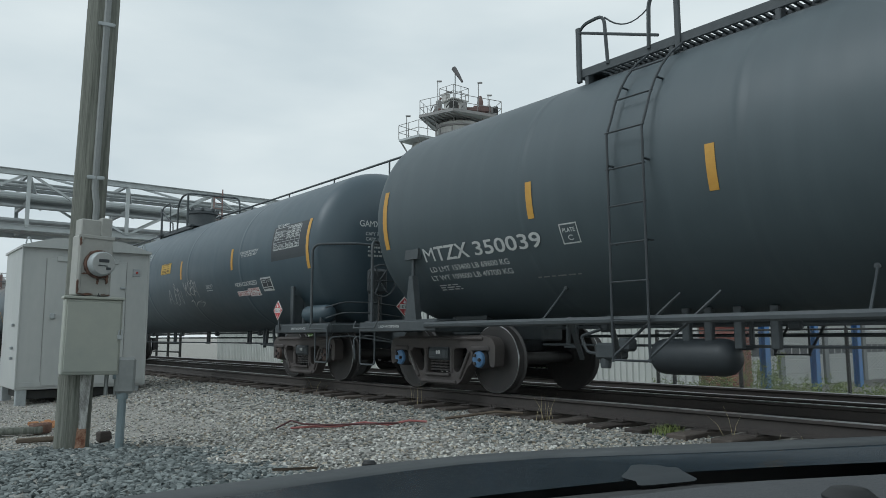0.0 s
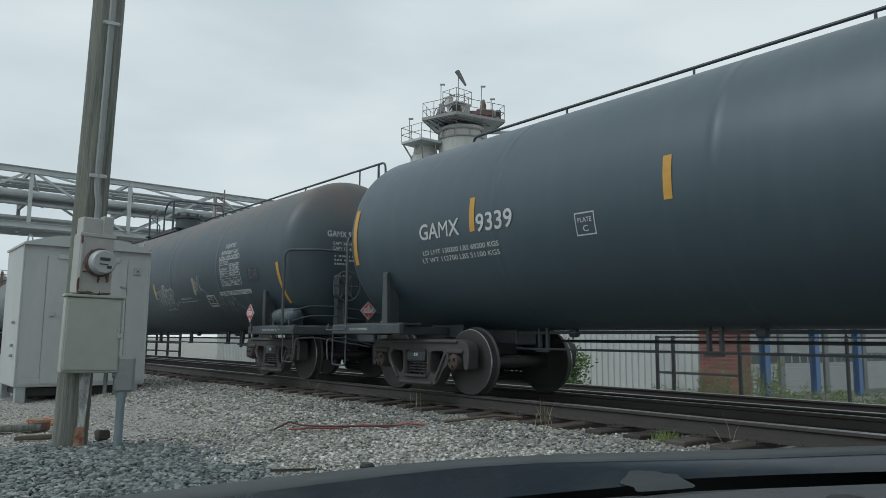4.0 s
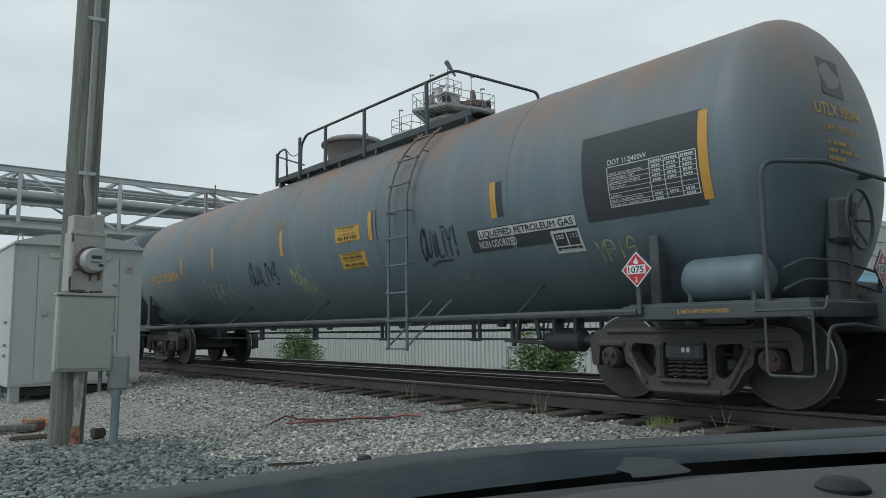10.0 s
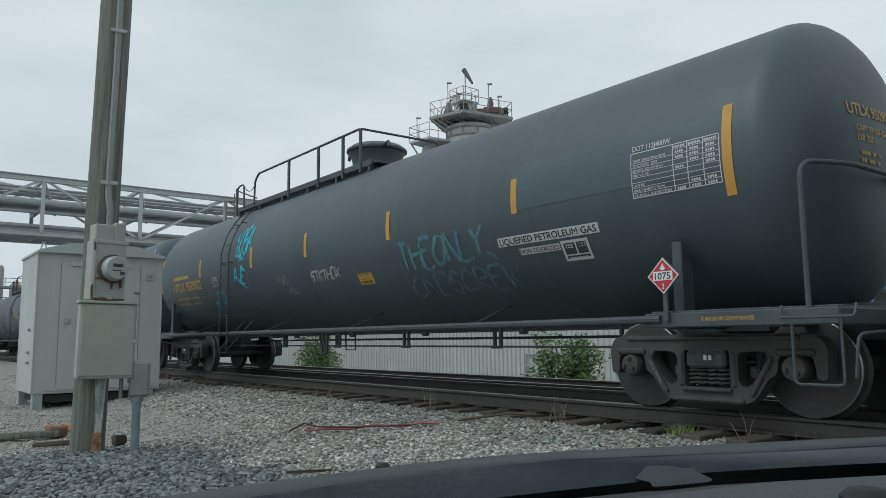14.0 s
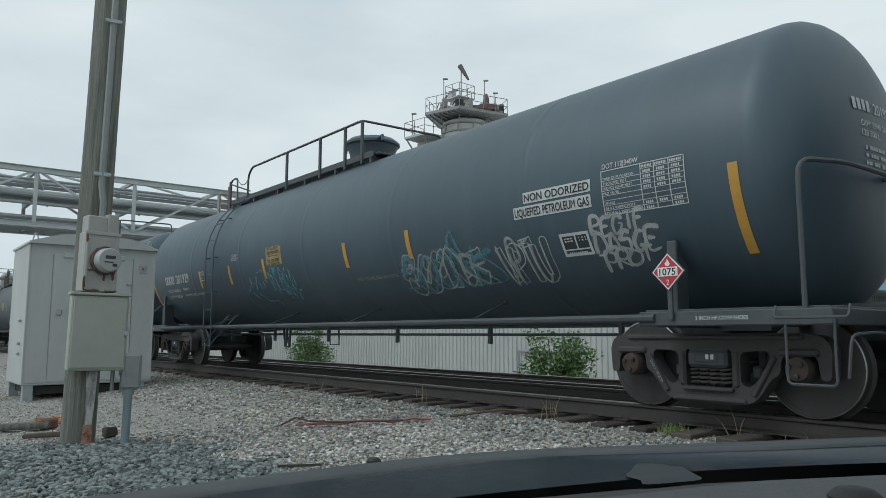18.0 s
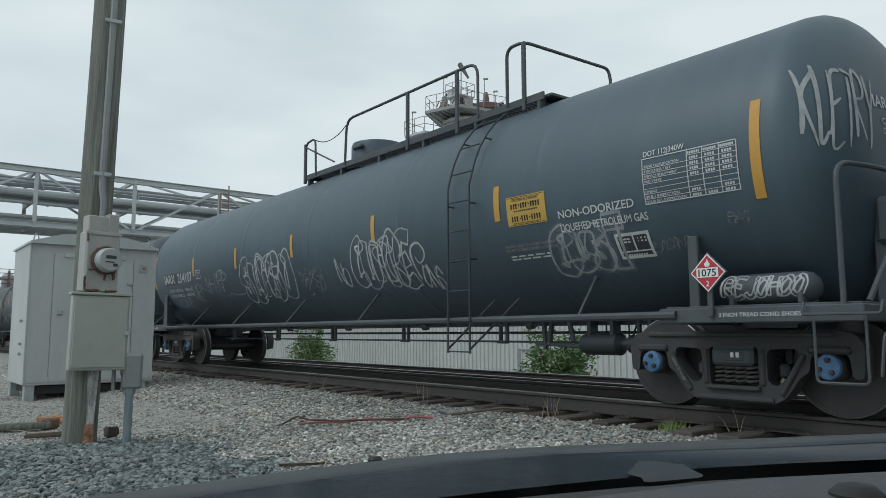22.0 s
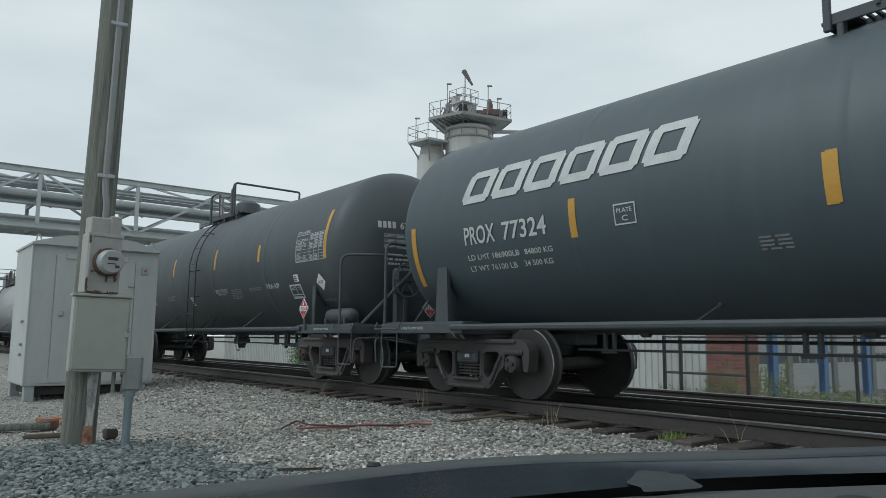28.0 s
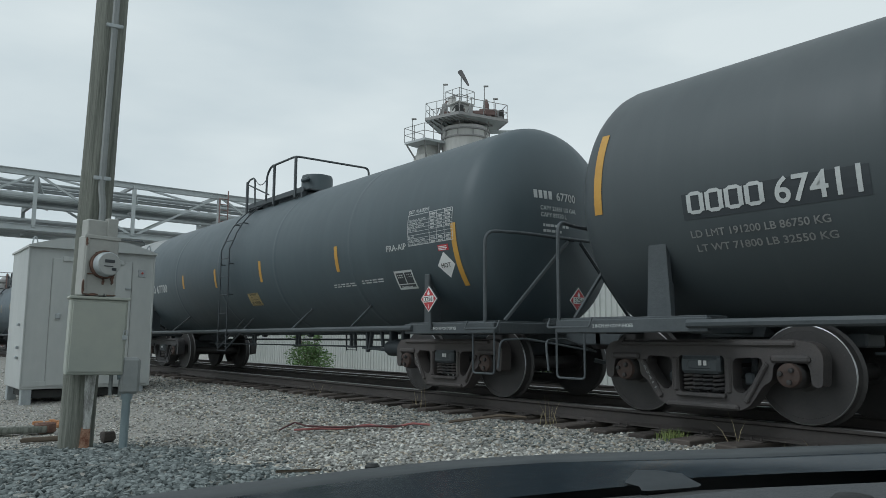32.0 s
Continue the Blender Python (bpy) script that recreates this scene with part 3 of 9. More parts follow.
ICO = []
ICO_F = [(0, 11, 5), (0, 5, 1), (0, 1, 7), (0, 7, 10), (0, 10, 11), (1, 5, 9), (5, 11, 4), (11, 10, 2), (10, 7, 6), (7, 1, 8),
         (3, 9, 4), (3, 4, 2), (3, 2, 6), (3, 6, 8), (3, 8, 9), (4, 9, 5), (2, 4, 11), (6, 2, 10), (8, 6, 7), (9, 8, 1)]
for s1, s2 in ((-1, 1), (1, 1), (-1, -1), (1, -1)):
    ICO.append((s1 * 0.526, s2 * 0.851, 0))
for s1, s2 in ((-1, 1), (1, 1), (-1, -1), (1, -1)):
    ICO.append((0, s1 * 0.526, s2 * 0.851))
for s1, s2 in ((1, -1), (1, 1), (-1, -1), (-1, 1)):
    ICO.append((s1 * 0.851, 0, s2 * 0.526))


def stones(name, label, mats, spots, seed, odds=(1.0,)):
    """Loose stones as one sheet of stuff: spots are rows of x, y, z, size."""
    rng = np.random.default_rng(seed)
    spots = np.array(spots)
    n = len(spots)
    shape = np.array(ICO)[None] * rng.uniform(0.62, 1.25, (n, 12, 1))
    shape *= rng.uniform(0.7, 1.3, (n, 1, 3)) * np.array([1, 1, 0.60])
    turn = rng.uniform(0, 2 * np.pi, n)
    tip = rng.normal(0, 0.35, n)
    c, s, ct, sn = np.cos(turn)[:, None], np.sin(turn)[:, None], np.cos(tip)[:, None], np.sin(tip)[:, None]
    x, y, z = shape[..., 0], shape[..., 1], shape[..., 2]
    y, z = y * ct - z * sn, y * sn + z * ct
    x, y = x * c - y * s, x * s + y * c
    pts = np.stack([x, y, z], -1) * spots[:, None, 3:4] + spots[:, None, :3]
    faces = (np.array(ICO_F)[None] + 12 * np.arange(n)[:, None, None]).reshape(-1, 3)
    me = bpy.data.meshes.new(name)
    me.vertices.add(n * 12)
    me.vertices.foreach_set("co", pts.ravel())
    me.loops.add(faces.size)
    me.loops.foreach_set("vertex_index", faces.ravel().astype(np.int32))
    me.polygons.add(len(faces))
    me.polygons.foreach_set("loop_start", np.arange(0, faces.size, 3, dtype=np.int32))
    me.update(calc_edges=True)
    me.shade_flat()
    for mat in mats:
        me.materials.append(mat)
    pick = np.repeat(rng.choice(len(mats), n, p=odds), 20)
    me.polygons.foreach_set("material_index", pick.astype(np.int32))
    return tagged(put(name, me), label, "gravel", kind="stuff")


def heap(x, y):
    return math.exp(-((x + 7.8) ** 2 / 4.2 + (y - 1.75) ** 2 / 1.7)) + 0.7 * math.exp(-((x + 5.6) ** 2 / 1.8 + (y - 2.55) ** 2 / 0.5))


def scatter():
    rng = np.random.default_rng(5)
    light, dark, shoulder = [], [], []
    while len(light) + len(shoulder) < 72000:
        az, d = radians(rng.uniform(12, 86)), math.exp(rng.uniform(math.log(3.6), math.log(32)))
        x, y = -d * math.sin(az), d * math.cos(az)
        if not 0.6 < y < 6.75:
            continue
        mound = heap(x, y) + 0.22 * noise.noise((x * 1.3, y * 1.3, 2.0)) + rng.normal(0, 0.09)
        size = rng.uniform(0.009, 0.025) * (1.0 + 0.012 * d)
        if y > 6.0:
            size *= 0.8
        if x < -9.5 and y < 4.0:
            size *= 0.62
        if mound > 0.42:
            dark.append((x, y, ground_z(x, y) + size * 0.35, size * 1.45))
        elif y > 5.2 + 0.3 * noise.noise((x * 0.8, 0.0, 0.0)):
            shoulder.append((x, y, ground_z(x, y) + size * 0.30, size))
        else:
            light.append((x, y, ground_z(x, y) + size * 0.30, size))
    while len(dark) < 9500:
        x, y = rng.normal(-7.3, 1.5), rng.normal(1.8, 0.9)
        if heap(x, y) > 0.4:
            size = rng.uniform(0.022, 0.066)
            dark.append((x, y, ground_z(x, y) + size * 0.4, size))
    between = []
    for _ in range(9000):
        x, y = rng.uniform(-34, 3), rng.uniform(8.9, 10.8)
        size = rng.uniform(0.012, 0.030)
        between.append((x, y, ground_z(x, y) + size * 0.4, size))
    stones("gravel", "loose light grey crushed stone over the ground", [M["stone"], M["stone_mid"], M["stone_tan"]], light, 1, (0.50, 0.33, 0.17))
    stones("shoulder_ballast", "dusty grey-brown ballast along the near rail", [M["stone_mid"], M["stone_tan"], M["stone_dark"], M["stone"]], shoulder, 4, (0.45, 0.20, 0.17, 0.18))
    stones("dark_gravel", "heap of dark grey crushed stone round the pole", [M["stone_dark"], M["stone_mid"]], dark, 2, (0.95, 0.05))
    stones("ballast", "light crushed stone between the two tracks", [M["stone"], M["stone_mid"]], between, 3, (0.7, 0.3))


scatter()


# ---- tracks ----
def rail_mesh(x0, x1):
    prof = [(-0.07, 0.0), (0.07, 0.0), (0.07, 0.012), (0.012, 0.035), (0.009, 0.125), (0.036, 0.14), (0.037, 0.168), (0.030, 0.176),
            (-0.030, 0.176), (-0.037, 0.168), (-0.036, 0.14), (-0.009, 0.125), (-0.012, 0.035), (-0.07, 0.012)]
    g = Mesh()
    n = len(prof)
    g.add([(x, y, z - 0.176) for x in (x0, x1) for y, z in prof], [])
    for i in range(n):
        g.f.append([i, (i + 1) % n, (i + 1) % n + n, i + n])
        g.k.append(1 if 6 <= i <= 8 else 0)
    return g.data("rail", [M["rail"], M["rail_head"]], 30)


def build_track(name, yc, top, label, first, last, missing):
    tr = thing(name, label, "track", kind="structure", m=pose(0, yc, top))
    me = rail_mesh(-420, 160)
    for s in (-1, 1):
        put("rail", me, tr, pose(0, s * 0.7545, 0))
    g = Mesh()
    g.box((0, 0, 0), (0.22, 2.6, 0.18), 0.012)
    tie = g.data("tie", M["tie"])
    g = Mesh()
    g.box((0, 0, 0.006), (0.19, 0.36, 0.012), 0.003)
    for dx in (-0.05, 0.05):
        for dy in (-0.1, 0.1):
            g.box((dx, dy, 0.02), (0.02, 0.02, 0.03), 0.004)
    plate = g.data("tie_plate", M["rail"])
    rng = random.Random(11)
    x = first
    while x < last:
        put("tie", tie, tr, pose(x + rng.uniform(-0.03, 0.03), rng.uniform(-0.07, 0.07), -0.278 + rng.uniform(-0.012, 0.004), 0, rng.uniform(-1, 1), rng.uniform(-2, 2)))
        if x > missing:
            put("tie_plate", plate, tr, pose(x, -0.7545, -0.188))
        x += 0.52
    return tr


build_track("track", TRACK_Y, RAIL_Z, "main track with brown rusty rails on timber ties", -62, 6, -26)
build_track("second_track", TRACK2_Y, RAIL2_Z, "second track with rusty rails behind the main track", -40, 6, 100)


# ---- buildings across the tracks ----
def corrugated(p, q, z0, z1, pitch=0.22, depth=0.045, top=None):
    """Ribbed metal sheet from p to q (x, y); top(u) may give its own upper edge."""
    g = Mesh()
    p, q = Vector((*p, 0)), Vector((*q, 0))
    d = q - p
    n = Vector((d.y, -d.x, 0)).normalized()
    us = []
    k = int(d.length / pitch)
    for i in range(k):
        for fr, o in ((0.0, 0.0), (0.62, 0.0), (0.72, 1.0), (0.90, 1.0)):
            us.append(((i + fr) / k, o))
    us.append((1.0, 0.0))
    pts = []
    for u, o in us:
        b = p + d * u + n * depth * o
        zt = top(u) if top else z1
        pts += [(b.x, b.y, z0), (b.x, b.y, zt)]
    g.add(pts, [(2 * i, 2 * i + 2, 2 * i + 3, 2 * i + 1) for i in range(len(us) - 1)])
    return g


def build_shed():
    shed = thing("metal_warehouse", "long white corrugated metal warehouse behind the tracks", "warehouse")
    part("wall", corrugated((-45, 18), (-11.32, 18), -0.6, 5.34), M["siding"], shed, "white ribbed metal siding", 0)
    g = Mesh()
    g.box((-28.16, 21, 5.37), (33.7, 6.2, 0.06), 0.02)
    part("roof", g, M["galvanised"], shed)
    g = Mesh()
    g.box((-45.05, 24, 2.4), (0.1, 12, 6.0), 0.01)
    part("end_wall", g, M["siding"], shed)
    for x in (-17.2, -33.0):
        g = Mesh()
        g.box((x, 17.93, 0.75), (2.6, 0.05, 0.06), 0.01)
        g.box((x - 1.27, 17.93, 0.1), (0.06, 0.05, 1.3), 0.01)
        g.box((x + 1.27, 17.93, 0.1), (0.06, 0.05, 1.3), 0.01)
        part("door_frame", g, M["galvanised"], shed)


def build_dock():
    dock = thing("loading_dock_building", "white metal building with a light blue fascia and overhead doors", "building")
    x0, y0, y1 = -11.32, 18.05, 50.0
    top, lip = 5.40, 3.11
    part("upper_wall", corrugated((x0, y0), (x0, y1), lip + 0.12, top - 0.16, 0.25), M["siding"], dock, "white ribbed metal siding", 0)
    g = Mesh()
    g.box((x0 + 0.03, (y0 + y1) / 2, top - 0.09), (0.12, y1 - y0, 0.18), 0.01)
    part("eaves_trim", g, M["siding"], dock, "white metal eaves trim")
    g = Mesh()
    g.box((x0 - 3.9, (y0 + y1) / 2, top + 0.03), (7.9, y1 - y0 + 0.1, 0.05), 0.02)
    part("roof", g, M["galvanised"], dock)
    g = Mesh()
    g.box((x0 + 0.05, (y0 + y1) / 2 + 0.2, lip), (0.16, y1 - y0 - 0.4, 0.32), 0.01)
    g.box((x0 + 0.10, (y0 + y1) / 2 + 0.2, lip + 0.14), (0.12, y1 - y0 - 0.4, 0.05), 0.01)
    part("fascia", g, M["fascia"], dock, "light blue metal fascia")
    for z, rise in ((4.0, 0.25), (4.30, 0.9)):
        g = Mesh()
        g.tube([(x0 + 0.09, y0 + (y1 - y0) * u, z + rise * u - 0.5 * u * (1 - u)) for u in (0, 0.2, 0.4, 0.6, 0.8, 1.0)], 0.016, 6)
        part("cable", g, M["fence_post"], dock)
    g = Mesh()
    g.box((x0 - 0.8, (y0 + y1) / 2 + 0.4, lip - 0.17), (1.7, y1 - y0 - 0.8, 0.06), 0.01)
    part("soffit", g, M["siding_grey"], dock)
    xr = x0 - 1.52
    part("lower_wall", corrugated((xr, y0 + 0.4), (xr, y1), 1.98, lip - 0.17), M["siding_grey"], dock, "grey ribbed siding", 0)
    y = y0 + 0.7
    while y < y1 - 3.4:
        door = Mesh()
        for i in range(5):
            door.box((xr, y + 1.5, -0.32 + 0.52 * i), (0.06, 3.0, 0.51), 0.012)
        d = part("overhead_door", door, M["siding"], dock, "white sectional overhead door")
        for i in range(5):
            g = Mesh()
            g.box((xr + 0.036, y + 0.30 + 0.60 * i, 0.78), (0.012, 0.50, 0.34), 0.004)
            part("window_pane", g, M["window_dark"], d)
        g = Mesh()
        g.box((xr, y + 3.2, 0.8), (0.2, 0.32, 2.9), 0.01)
        part("door_post", g, M["siding_grey"], dock)
        y += 3.4
    for yy in (21.45, 24.66, 27.88, 31.1, 34.4):
        g = Mesh()
        for dx in (-0.09, 0.09):
            g.box((x0 + dx, yy, 1.18), (0.02, 0.29, 3.5), 0.004)
        g.box((x0, yy, 1.18), (0.18, 0.03, 3.5), 0.003)
        g.box((x0, yy, -0.53), (0.34, 0.40, 0.05), 0.01)
        part("column", g, M["blue_post"], dock, "blue painted steel column")
    lamp_y = 25.8
    g = Mesh()
    g.box((x0 + 0.09, lamp_y, 4.85), (0.12, 0.20, 0.32), 0.02)
    g.tube([(x0 + 0.12, lamp_y, 4.95), (x0 + 0.28, lamp_y + 0.06, 5.05), (x0 + 0.36, lamp_y + 0.16, 5.12)], 0.035, 6)
    lamp = part("wall_lamp", g, M["galvanised"], dock)
    g = Mesh()
    g.box((x0 + 0.52, lamp_y + 0.42, 5.34), (0.34, 0.92, 0.10), 0.03, Matrix.Rotation(radians(38), 3, "X"))
    part("lamp_head", g, M["tower_dark"], lamp, "grey floodlight head")
    g = Mesh()
    g.box((x0 + 0.54, lamp_y + 0.62, 5.42), (0.28, 0.40, 0.10), 0.02, Matrix.Rotation(radians(38), 3, "X"))
    part("lamp_lens", g, M["siding"], lamp, "pale floodlight lens")


def build_brick_pier():
    pier = thing("brick_pier", "red brick pier at the corner of the buildings", "brick wall")
    x0, x1, y0, y1, top = -11.27, -10.06, 17.9, 18.353, 3.5
    g = Mesh()
    g.box(((x0 + x1) / 2, (y0 + y1) / 2, (top - 0.6) / 2), (x1 - x0 - 0.03, y1 - y0 - 0.03, top + 0.6), 0.0)
    part("core", g, M["mortar"], pier, "grey mortar joints")
    g = Mesh()
    g.box(((x0 + x1) / 2, (y0 + y1) / 2, top + 0.04), (x1 - x0 + 0.1, y1 - y0 + 0.1, 0.09), 0.02)
    part("cap", g, M["brick"], pier)
    return pier, (x0, x1, y0, y1, top)


def lay_bricks(pier, span):
    x0, x1, y0, y1, top = span
    whole, half = Mesh(), Mesh()
    whole.box((0, 0, 0), (0.290, 0.06, 0.088), 0.006)
    half.box((0, 0, 0), (0.139, 0.06, 0.088), 0.006)
    whole, half = whole.data("brick", M["brick"]), half.data("brick", M["brick"])
    z, row = 0.0, 0
    while z < top - 0.05:
        a = x0
        for w in ((0.302,) * 4, (0.151, 0.302, 0.302, 0.302, 0.151))[row % 2]:
            put("brick", whole if w > 0.2 else half, pier, pose(a + w / 2, y0 + 0.02, z + 0.05))
            a += w
        a = y0
        for w in ((0.151, 0.302), (0.302, 0.151))[row % 2]:
            put("brick", whole if w > 0.2 else half, pier, pose(x1 - 0.02, a + w / 2, z + 0.05, 0, 0, 90))
            a += w
        z += 0.10
        row += 1


build_shed()
build_dock()
PIER, PIER_SPAN = build_brick_pier()


def build_fence():
    y, x0, x1, zb, zt = 14.6, -10.28, 8.0, -0.5, 1.45
    fence = thing("chain_link_fence", "chain-link fence with dark posts and barbed wire", "fence")
    x = x0
    for i, x in enumerate((-10.28, -9.85, -8.25, -6.1, -3.95, -1.8, 0.35, 2.5, 4.65, 6.8)):
        g = Mesh()
        g.tube([(x, y, zb - 0.1), (x, y, zt)], 0.045 if i < 3 else 0.035, 8)
        if i > 1:
            g.tube([(x, y, zt), (x + 0.02, y - 0.22, zt + 0.3)], 0.018, 6)
        part("post", g, M["fence_post"], fence)
    for z in (zt - 0.03, zb + 0.25, 0.62):
        g = Mesh()
        g.tube([(x0, y, z), (x1 if z != 0.62 else -8.25, y, z)], 0.02 if z != 0.62 else 0.03, 6)
        part("rail", g, M["fence_post"], fence)
    g = Mesh()
    h, step = zt - zb - 0.08, 0.064
    k = int((x1 - x0 + h) / step)
    for i in range(k):
        for s in (-1, 1):
            a = x0 + i * step - (h if s > 0 else 0)
            p, q = [a, zb + 0.04], [a + h * s + (h if s < 0 else 0) * 0, zb + 0.04 + h]
            if s < 0:
                p, q = [a, zb + 0.04], [a - h, zb + 0.04 + h]
            for e, o in ((p, q), (q, p)):
                for lim in (x0, x1):
                    if (e[0] - lim) * (1 if lim == x0 else -1) < 0:
                        t = (lim - e[0]) / (o[0] - e[0]) if o[0] != e[0] else 0
                        if 0 < t <= 1:
                            e[1] += (o[1] - e[1]) * t
                            e[0] = lim
            if x0 - 1e-6 <= min(p[0], q[0]) and max(p[0], q[0]) <= x1 + 1e-6:
                g.tube([(p[0], y - 0.03, p[1]), (q[0], y - 0.03, q[1])], 0.0030, 3, False)
    part("wire_mesh", g, M["wire"], fence, "galvanised diamond wire mesh")
    for j in range(3):
        g = Mesh()
        g.tube([(-8.25, y - 0.06 - 0.07 * j, zt + 0.08 + 0.1 * j), (x1, y - 0.06 - 0.07 * j, zt + 0.08 + 0.1 * j)], 0.006, 4)
        part("barbed_wire", g, M["fence_post"], fence)


build_fence()


def build_far_fence():
    fence = thing("pipe_barrier", "dark pipe barrier with posts far along the tracks", "barrier")
    for i in range(10):
        g = Mesh()
        g.box((-62 + 2.1 * i, 15.0, 0.5), (0.12, 0.12, 2.2), 0.01)
        part("post", g, M["fence_post"], fence)
    for z in (0.5, 1.0, 1.5):
        g = Mesh()
        g.tube([(-62, 15, z), (-43, 15, z)], 0.05, 6)
        part("rail", g, M["fence_post"], fence)


build_far_fence()


# ---- tower ----
def railing(name, parent, mat, pts, z, h=1.15, step=1.1, r=0.03):
    """Two rails along pts as one part, with each post under it."""
    g, posts = Mesh(), {}
    for p, q in zip(pts, pts[1:]):
        p, q = Vector((*p, 0)), Vector((*q, 0))
        n = max(1, round((q - p).length / step))
        for i in range(n + 1):
            c = p.lerp(q, i / n)
            posts[(round(c.x, 3), round(c.y, 3))] = c
        for k in (0.5, 1.0):
            g.tube([(p.x, p.y, z + h * k), (q.x, q.y, z + h * k)], r, 4)
    ob = part(name, g, mat, parent)
    for c in posts.values():
        g = Mesh()
        g.tube([(c.x, c.y, z), (c.x, c.y, z + h)], r, 4)
        part("post", g, mat, ob)


def build_tower():
    # local x runs to the right as seen from the road, local y away
    tw = thing("process_tower", "concrete process tower with railed steel platforms and a windsock", "tower", m=pose(-45.8, 38.6, -1.1, 0, 0, 50))
    g = Mesh()
    g.lathe([(1.95, 0), (1.95, 19.86), (1.82, 19.94), (0.6, 19.97)], 40)
    part("shaft", g, M["concrete"], tw, "stained pale concrete cylinder")
    g = Mesh()
    for z in (17.5, 18.85, 19.48):
        g.lathe([(1.92, z), (2.06, z + 0.02), (2.06, z + 0.14), (1.92, z + 0.16)], 32)
    for i in range(10):
        a = math.tau * i / 10
        g.beam((2.0 * math.cos(a), 2.0 * math.sin(a), 18.9), (2.0 * math.cos(a), 2.0 * math.sin(a), 19.55), 0.08, 0.08)
    part("ring_band", g, M["tower_steel"], tw, "weathered steel ring bands")
    g = Mesh()
    g.box((-0.15, -0.3, 19.85), (1.5, 1.5, 0.8), 0.03)
    part("neck", g, M["concrete"], tw)
    for x, y in ((-2.0, -1.3), (1.9, -1.1), (2.0, 1.2), (-1.7, 1.5), (-0.5, -1.9)):
        g = Mesh()
        g.beam((x * 0.92, y * 0.92, 19.2), (x, y, 20.25), 0.09, 0.09)
        part("platform_post", g, M["tower_dark"], tw)
    g = Mesh()
    pts = [(-3.25, -1.5), (-0.5, -3.3), (3.45, -1.0), (2.4, 2.4), (-2.2, 2.4)]
    n = len(pts)
    g.add([(x, y, z) for z in (20.28, 20.45) for x, y in pts], [tuple(range(n)), tuple(range(n, 2 * n))] + [(i, (i + 1) % n, (i + 1) % n + n, i + n) for i in range(n)])
    part("platform", g, M["bridge_steel"], tw, "light grey platform deck")
    g = Mesh()
    for i in range(n):
        (xa, ya), (xb, yb) = pts[i], pts[(i + 1) % n]
        g.beam((xa * 1.01, ya * 1.01, 20.36), (xb * 1.01, yb * 1.01, 20.36), 0.08, 0.24)
    part("edge_beam", g, M["tower_steel"], tw)
    for k in range(7):
        u = (k + 0.5) / 7
        g = Mesh()
        g.beam((-3.1 + 2.6 * u, -1.4 - 1.7 * u, 20.22), (-2.0 + 4.6 * u, 2.2 - 2.4 * u, 20.22), 0.05, 0.12)
        part("joist", g, M["tower_steel"], tw)
    railing("railing", tw, M["tower_steel"], pts + pts[:1], 20.45, 1.25)
    g = Mesh()
    turn = Matrix.Rotation(radians(40), 3, "Z")
    g.box((-0.45, -0.4, 21.15), (1.25, 1.25, 1.4), 0.03, turn)
    g.box((-0.45, -0.4, 21.90), (1.75, 1.75, 0.10), 0.02, turn)
    g.box((-1.1, -0.5, 22.25), (0.5, 0.5, 0.6), 0.03, turn)
    part("machine_house", g, M["concrete"], tw)
    g = Mesh()
    g.box((2.0, -1.2, 20.95), (1.1, 0.7, 0.5), 0.03)
    g.lathe([(0.22, 20.9), (0.26, 21.6), (0.12, 22.1)], 10, "z", (1.7, -1.2, 0))
    part("pump", g, M["tower_red"], tw, "faded red steel pump")
    g = Mesh()
    g.box((1.0, -1.9, 20.75), (1.3, 0.5, 0.3), 0.03)
    part("skid", g, M["tower_red"], tw)
    g = Mesh()
    g.beam((-2.2, -1.6, 20.5), (-1.5, -1.9, 21.8), 0.12, 0.12)
    part("davit", g, M["tower_red"], tw, "faded red steel equipment")
    g = Mesh()
    g.lathe([(0.22, 20.45), (0.24, 21.5), (0.10, 21.6)], 10, "z", (-1.7, -1.8, 0))
    part("vessel", g, M["tower_steel"], tw)
    g = Mesh()
    g.box((2.7, -0.6, 20.9), (0.4, 0.4, 0.9), 0.03)
    part("control_box", g, M["tower_steel"], tw)
    rng = random.Random(12)
    for i in range(16):
        u = rng.random()
        x, y = (-3.0 + 2.4 * u, -1.4 - 1.6 * u) if i % 3 == 0 else (-0.4 + 3.5 * u, -3.0 + 2.0 * u)
        h = rng.uniform(0.25, 0.9)
        g = Mesh()
        g.box((x, y + 0.3, 20.45 + h / 2), (rng.uniform(0.15, 0.5), 0.25, h), 0.03)
        g.tube([(x, y + 0.3, 20.45 + h * 0.8), (x + rng.uniform(-0.4, 0.4), y + 0.3, 20.5 + h), (x + rng.uniform(-0.5, 0.5), y + 0.35, 20.5 + h * 0.3)], 0.05, 6)
        part("valve_assembly", g, M[rng.choice(("tower_red", "tower_dark", "tower_steel", "fence_post"))], tw)
    railing("upper_railing", tw, M["tower_steel"], [(-1.65, -0.45), (-0.50, -1.55), (0.75, -0.40), (-0.40, 0.75), (-1.65, -0.45)], 21.95, 1.1, 1.0)
    for x, y, z0, z1 in ((-1.75, -2.5, 20.45, 22.95), (1.55, -1.9, 20.45, 23.0), (2.35, -1.4, 20.45, 22.1), (-4.35, -1.3, 18.64, 20.45), (-0.95, 0.9, 21.8, 23.2)):
        g = Mesh()
        g.tube([(x, y, z0), (x, y, z1)], 0.035, 5)
        g.box((x + 0.12, y, z1), (0.4, 0.16, 0.12), 0.02)
        part("light_mast", g, M["tower_steel"], tw)
    g = Mesh()
